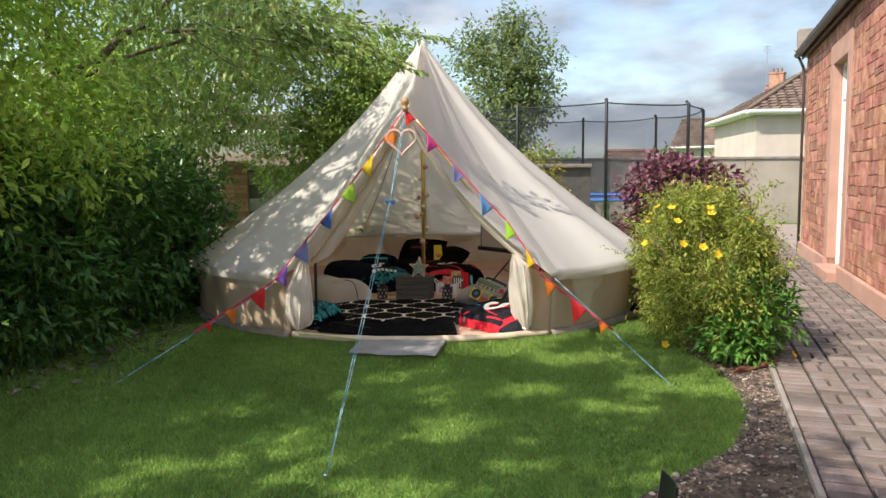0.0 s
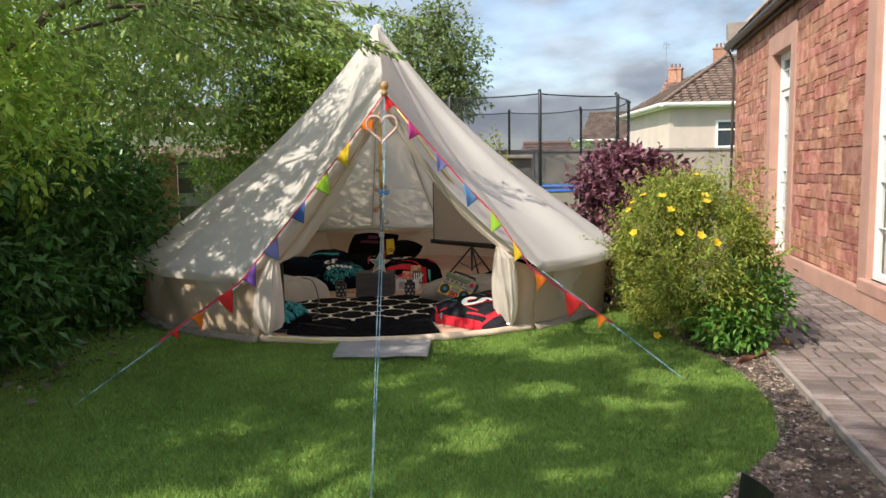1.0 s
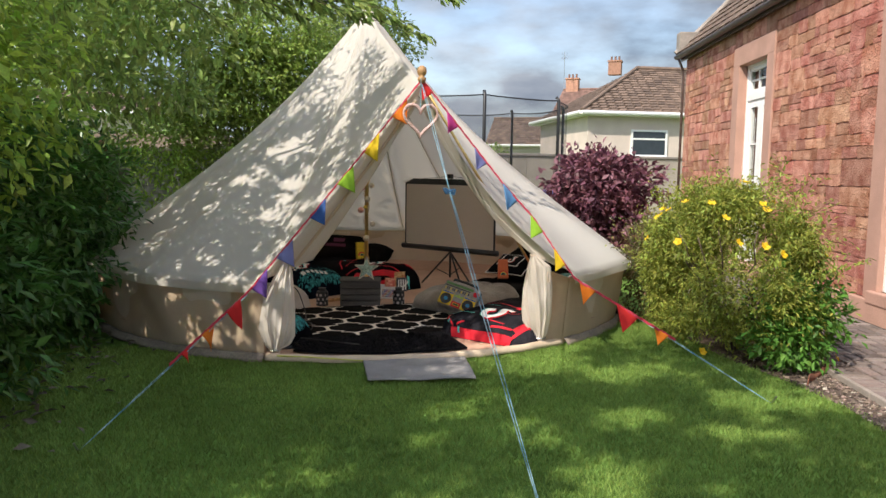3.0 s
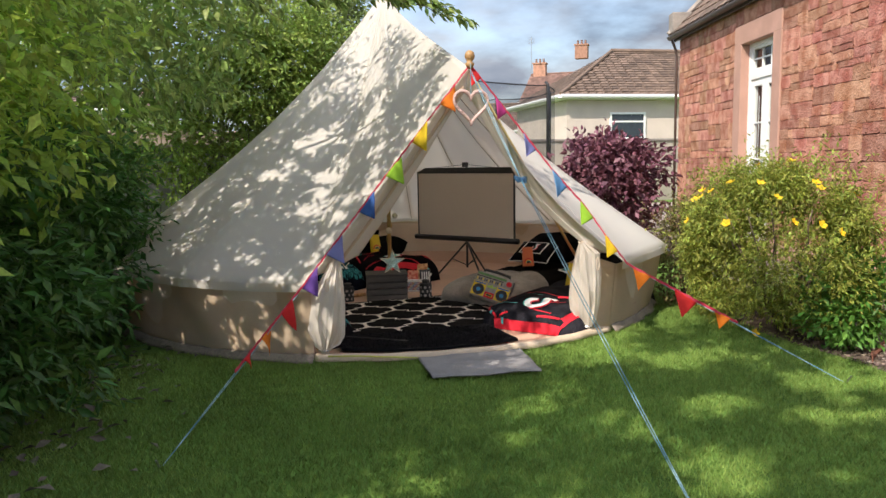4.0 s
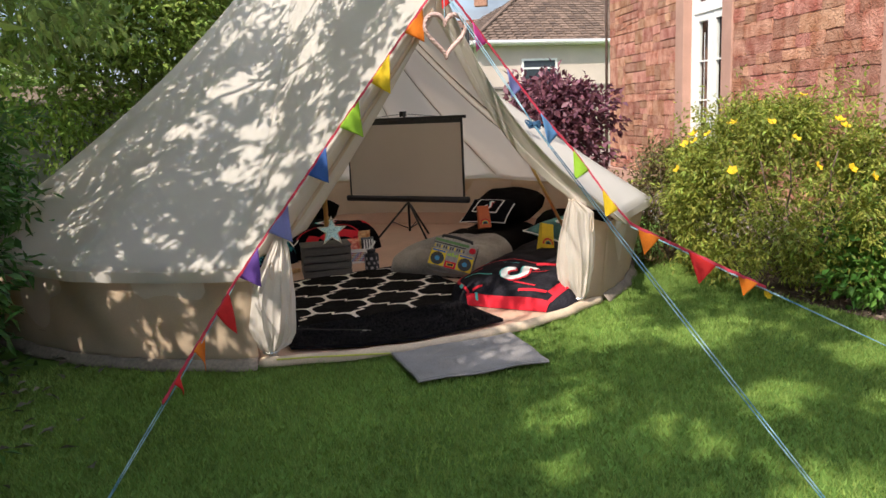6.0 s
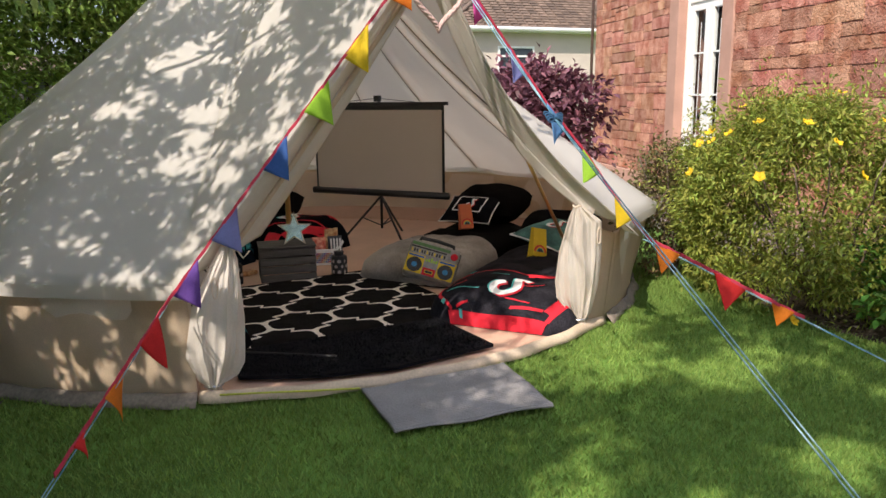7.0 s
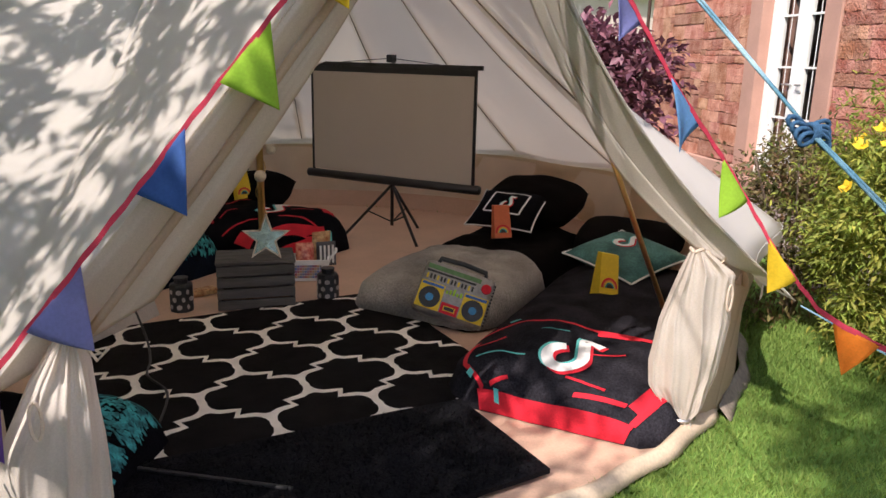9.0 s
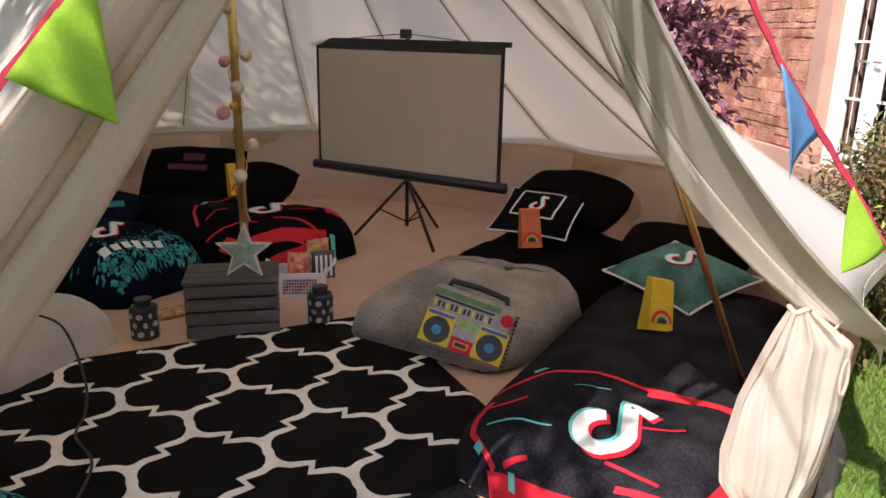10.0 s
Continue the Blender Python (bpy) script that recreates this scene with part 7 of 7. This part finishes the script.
def lantern(x, y):
    l = thing("lantern", "small black cut-out metal candle lantern", "lantern", pose(x, y, FLOOR_Z, 0, 0, 12), group="lanterns beside the crate")
    part("body", Shape().lathe([(0.060, 0.0), (0.062, 0.004), (0.062, 0.135), (0.056, 0.145), (0.036, 0.150), (0.036, 0.170), (0.040, 0.172), (0.040, 0.178), (0.03, 0.18)], n=8), BLACK, l)
    hole = mat("lantern_lining", (0.45, 0.40, 0.38), 0.7)
    for k in range(8):
        a = math.pi / 8 + k * math.pi / 4
        for r in range(3):
            m = pose(0, 0, 0, 0, 0, math.degrees(a)) @ pose(0.0577, 0.011 * (1 if r % 2 else -1), 0.03 + r * 0.04, 0, 90, 0)
            o = [(0.014 * math.cos(t), 0.013 * math.sin(t) * (1.2 if (r + k) % 2 else 0.75)) for t in np.linspace(0, 6.28, 7)[:-1]]
            part("cut_out", Shape().plate(o, 0, 0.0015, m), hole, l)


lantern(-0.735, 9.0)
lantern(0.025, 8.88)

# white basket of snacks
bk_ = thing("snack_basket", "small white plastic basket with rope handles", "basket", pose(0.045, 9.32, FLOOR_Z, 0, 0, -19))
for lo, hi in (((-0.13, -0.09, 0), (0.13, 0.09, 0.01)), ((-0.13, -0.09, 0.01), (0.13, -0.08, 0.13)), ((-0.13, 0.08, 0.01), (0.13, 0.09, 0.13)), ((-0.13, -0.08, 0.01), (-0.12, 0.08, 0.13)), ((0.12, -0.08, 0.01), (0.13, 0.08, 0.13))):
    part("side", Shape().slab(lo, hi, 0.003), WHITE, bk_)
beadc = [mat("bead_" + nme, c, 0.4) for nme, c in (("red", (.5, .05, .05)), ("blue", (.08, .2, .5)), ("amber", (.6, .35, .1)), ("plum", (.3, .08, .25)), ("grey", (.3, .3, .3)))]
for i in range(12):
    for j in range(5):
        part("bead", Shape().slab((-0.085 + i * 0.0145, -0.0945, 0.022 + j * 0.0165), (-0.0735 + i * 0.0145, -0.0895, 0.034 + j * 0.0165), 0.001), beadc[(i * 7 + j * 3) % 5], bk_)
for sx in (-1, 1):
    part("handle", Shape().tube([(sx * 0.13, -0.05, 0.12), (sx * 0.175, -0.03, 0.17), (sx * 0.175, 0.03, 0.17), (sx * 0.13, 0.05, 0.12)], 0.008, 8), WHITE, bk_, smooth=True)


def packet(x, y, z, w, h, m, label, turn, tilt):
    p = thing("snack_packet", label, "snack packet", pose(x, y, z, 0, 0, turn) @ pose(0, 0, 0, tilt, 0, 0), group="packets in the basket")
    part("wrapper", Shape().sheet(lambda u, v: Vector(((u - .5) * w, -0.022 * math.sin(math.pi * u) ** .6 * math.sin(math.pi * v) ** .6, v * h)), 12, 12).sheet(lambda u, v: Vector(((.5 - u) * w, 0.022 * math.sin(math.pi * u) ** .6 * math.sin(math.pi * v) ** .6, v * h)), 12, 12), m, p, smooth=True)
    return p


FOIL_R = mat("red_foil", (0.55, 0.03, 0.03), 0.25, spread=0.15, scale=40, second=(0.7, 0.3, 0.2))
FOIL_B = mat("striped_foil", (0.06, 0.06, 0.07), 0.3, spread=0.1)
FOIL_O = mat("orange_foil", (0.55, 0.18, 0.05), 0.3, spread=0.2, scale=30, second=(0.6, 0.4, 0.2))
packet(0.03, 9.31, 0.07, 0.11, 0.16, FOIL_R, "shiny red snack packet", -12, -12)
pk = packet(0.16, 9.30, 0.08, 0.12, 0.15, FOIL_B, "black and white striped snack packet", -5, -5)
for k in range(4):
    part("stripe", Shape().box((-0.045 + k * 0.025, -0.027, 0.02), (-0.033 + k * 0.025, -0.0235, 0.13)), WHITE, pk)
packet(0.14, 9.35, 0.10, 0.12, 0.19, FOIL_O, "orange foil snack packet upright", 6, 5)
part("sweets", Shape().slab((-0.085, -0.04, 0), (0.085, 0.04, 0.035), 0.014), FOIL_O, thing("sweet_box", "small amber foil sweet packet on the groundsheet", "snack packet", pose(-0.60, 9.22, FLOOR_Z, 0, 0, 15)))


def gift_bag(m, card, label):
    g = thing("gift_box", label, "gift box", m, group="gift boxes on the beds")
    part("box", Shape().add([(-0.055, -0.04, 0), (0.055, -0.04, 0), (0.055, 0.04, 0), (-0.055, 0.04, 0), (-0.05, -0.03, 0.20), (0.05, -0.03, 0.20), (0.05, 0.005, 0.21), (-0.05, 0.005, 0.21)], [(3, 2, 1, 0), (4, 5, 6, 7), (0, 1, 5, 4), (1, 2, 6, 5), (2, 3, 7, 6), (3, 0, 4, 7)]), card, g)
    for k, (m2, r) in enumerate(((RED, 0.048), (ORANGE, 0.040), (YELLOW, 0.033), (TEAL, 0.026), (BLACK, 0.019))):
        part("rainbow_arc", Shape().plate([(r * math.cos(t), r * 1.05 * math.sin(t)) for t in np.linspace(0, math.pi, 14)], 0, 0.0008, Matrix.Translation((0, -0.0405 - 0.0009 * k, 0.03)) @ pose(0, 0.0, 0, 90 - 2.9, 0, 0)), m2, g)


gift_bag(pose(1.17, 8.91, 0.25, -18, 0, -14), ORANGE, "orange card gift box with rainbow window")
gift_bag(pose(1.075, 7.80, 0.224, -20, 13, -8), YELLOW, "yellow card gift box with rainbow window")
gift_bag(pose(-0.07, 10.48, 0.30, -18, 0, 10), YELLOW, "yellow card gift box with rainbow window")


def boombox():
    """An inflatable silver and yellow toy radio leaning on the throw."""
    bl, br = Vector((0.245, 8.225, 0.135)), Vector((0.505, 8.04, 0.045))
    x = (br - bl).normalized()
    up = Vector((0.47, 0.28, 0.80))
    up = (up - x * up.dot(x)).normalized()
    m = Matrix.Translation((bl + br) / 2) @ Matrix((x, up, x.cross(up))).transposed().to_4x4()
    b = thing("inflatable_boombox", "inflatable silver toy boombox with yellow printed front", "inflatable toy", m)
    silver = mat("silver_vinyl", (0.30, 0.285, 0.275), 0.3, metal=0.5, spread=0.15, scale=20, fine=60, bump=0.4)
    w, h, d = 0.37, 0.27, 0.13
    part("body", Shape().slab((-w / 2, 0, -d), (w / 2, h, 0), 0.036), silver, b, smooth=True)
    part("handle", Shape().tube([(-0.13, h - 0.02, -d / 2), (-0.12, h + 0.030, -d / 2), (0.0, h + 0.038, -d / 2), (0.12, h + 0.030, -d / 2), (0.13, h - 0.02, -d / 2)], 0.013, 10), BLACK, b, "black moulded handle", smooth=True)
    for k in range(13):
        part("seam_rib", Shape().slab((w / 2 - 0.006, 0.025 + k * 0.0175, -0.052 - 0.008 * (k % 2)), (w / 2 + 0.003, 0.031 + k * 0.0175, -0.016), 0.002), BLACK, b)

    def face(x0, y0, x1, y1, m2, nm, z=0.0):
        part(nm, Shape().slab((x0, y0, 0.0005 + z), (x1, y1, 0.002 + z), 0.0006), m2, b)
    for sx in (-1, 1):
        cx = sx * 0.112
        face(cx - 0.062, 0.02, cx + 0.062, 0.155, YELLOW, "yellow_panel")
        face(cx - 0.055, 0.136, cx + 0.055, 0.150, BLUEPAD, "blue_strip", 0.002)
        part("speaker", Shape().lathe([(0.054, 0.0), (0.054, 0.0035)], (cx, 0.078, 0.0005), 28), BLACK, b)
        part("speaker_hub", Shape().lathe([(0.020, 0.0), (0.020, 0.005)], (cx, 0.078, 0.0005), 18), mat("speaker_blue", (0.02, 0.2, 0.42), 0.5), b)
    face(-0.045, 0.02, 0.045, 0.075, RED, "red_deck")
    face(-0.03, 0.035, 0.03, 0.06, YELLOW, "deck_window", 0.002)
    face(-0.025, 0.039, 0.025, 0.056, BLACK, "deck_glass", 0.0035)
    face(-0.045, 0.08, 0.045, 0.115, silver, "key_panel")
    for k in range(5):
        face(-0.042 + k * 0.018, 0.12, -0.030 + k * 0.018, 0.137 + 0.008 * (k % 3), FLAGMAT["green"], "meter_bar")
    face(-0.165, 0.222, 0.11, 0.245, mat("dial_green", (0.10, 0.22, 0.08), 0.5), "tuning_dial")
    face(-0.165, 0.205, 0.09, 0.215, BLACK, "scale_bar")
    for k in range(14):
        face(-0.16 + k * 0.018, 0.170, -0.150 + k * 0.018, 0.195, BLACK if k % 3 else YELLOW, "button")
    part("red_knob", Shape().lathe([(0.026, 0.0), (0.024, 0.006)], (0.145, 0.205, 0.0005), 20), RED, b)


boombox()


# projection screen on a tripod
def screen():
    bl, br = Vector((0.51, 10.73, 0)), Vector((1.30, 9.43, 0))
    mid_, x = (bl + br) / 2, (br - bl).normalized()
    m = Matrix.Translation(mid_) @ Matrix((x, Vector((0, 0, 1)).cross(x), Vector((0, 0, 1)))).transposed().to_4x4()
    s = thing("projection_screen", "portable white projection screen with black border on a tripod", "projection screen", m)
    w = 0.76
    part("case", Shape().tube([(-w, 0, 0.44), (w, 0, 0.455)], 0.032, 12), BLACK, s, "black roller case", smooth=True)
    part("top_bar", Shape().slab((-w, -0.012, 1.255), (w, 0.012, 1.285), 0.004), BLACK, s)
    part("fabric", Shape().box((-0.70, -0.004, 0.48), (0.70, 0.004, 1.225)), SCREEN, s, "matt white screen fabric")
    part("border", Shape().box((-0.72, -0.006, 1.215), (0.72, 0.006, 1.256)), BLACK, s)
    part("border", Shape().box((-0.72, -0.006, 0.46), (-0.70, 0.006, 1.215)), BLACK, s)
    part("border", Shape().box((0.70, -0.006, 0.46), (0.72, 0.006, 1.215)), BLACK, s)
    part("mast", Shape().tube([(0.0, 0.05, 0.10), (0.0, 0.05, 1.34)], 0.013, 10), BLACK, s, smooth=True)
    part("hook", Shape().slab((-0.025, 0.0, 1.29), (0.025, 0.06, 1.345), 0.006), BLACK, s)
    part("bracing_cord", Shape().tube([(-0.42, 0.0, 1.285), (0, 0.03, 1.32), (0.42, 0.0, 1.285)], 0.003, 5), BLACK, s)
    for a in (radians(205), radians(-25), radians(90)):
        c, n_ = math.cos(a), math.sin(a)
        part("leg", Shape().tube([(0.01 * c, 0.05 + 0.01 * n_, 0.40), (0.36 * c, 0.05 + 0.36 * n_, 0.012)], 0.011, 8), BLACK, s, smooth=True)
        part("brace", Shape().tube([(0.01 * c, 0.05 + 0.01 * n_, 0.13), (0.19 * c, 0.05 + 0.19 * n_, 0.205)], 0.006, 6), BLACK, s)


screen()

# pompom garland on the centre pole
gar = thing("pompom_garland", "garland of pink and cream pompoms wound round the centre pole", "garland", Matrix.Translation(TC))
POM = [mat("pompom_" + k, c, 0.95, fine=150, bump=0.8) for k, c in (("cream", (.66, .58, .45)), ("pink", (.60, .30, .28)), ("gold", (.6, .42, .08)))]
helix = [(0.028 * math.cos(t * 5), 0.028 * math.sin(t * 5), 0.45 + t * 0.22) for t in np.linspace(0, 6.5, 80)]
part("string", Shape().tube(helix, 0.003, 5), GOLD, gar)
for z, dx, tint, r in ((0.675, -0.01, 0, 0.033), (0.82, 0.055, 0, 0.028), (0.965, -0.068, 1, 0.032), (0.995, -0.02, 2, 0.021), (1.075, 0.0, 0, 0.032), (1.19, -0.05, 1, 0.026), (1.215, 0.045, 0, 0.028), (1.42, -0.03, 0, 0.03), (1.55, 0.035, 1, 0.03)):
    part("pompom", Shape().lathe([(r * math.sin(b) * (1 + 0.06 * math.sin(b * 9)), -r * math.cos(b)) for b in np.linspace(0.1, 3.04, 10)], (dx, -0.038, z), 12), POM[tint], gar, smooth=True)

# black stand and its flex just inside the left of the door
st = thing("black_stand", "slim black metal stand inside the tent door", "stand", pose(-1.24, 7.30, FLOOR_Z))
part("pole", Shape().tube([(0, 0, 0.02), (0, 0, 0.66)], 0.014, 10), BLACK, st, smooth=True)
part("base", Shape().lathe([(0.10, 0.0), (0.10, 0.012), (0.02, 0.03)], n=20), BLACK, st, smooth=True)
def glide(points, steps=8):
    """A smooth line through the points given."""
    p = [Vector(q) for q in points]
    p = [p[0]] + p + [p[-1]]
    line = []
    for a, b, c, d in zip(p, p[1:], p[2:], p[3:]):
        for k in range(steps):
            u = k / steps
            line.append(0.5 * (2 * b + (c - a) * u + (2 * a - 5 * b + 4 * c - d) * u * u + (3 * b - a - 3 * c + d) * u ** 3))
    return line + [p[-1]]


flex = thing("power_flex", "black power flex trailing over the rug", "cable", pose(-0.95, 8.2, FLOOR_Z))
part("cord", Shape().tube(glide([(-0.20, 0.55, 0.26), (-0.08, 0.42, 0.235), (-0.02, 0.28, 0.08), (-0.02, 0.12, 0.022), (-0.05, -0.05, 0.022), (0.0, -0.25, 0.022), (-0.06, -0.5, 0.022)]), 0.005, 6), BLACK, flex, smooth=True)
rod = thing("tent_rod", "short black rod lying across the black rug", "rod", pose(-0.88, 7.2, FLOOR_Z + 0.04, 0, 0, -38))
part("shaft", Shape().tube([(-0.3, 0, 0.0), (0.22, 0, 0.0)], 0.007, 8), BLACK, rod)
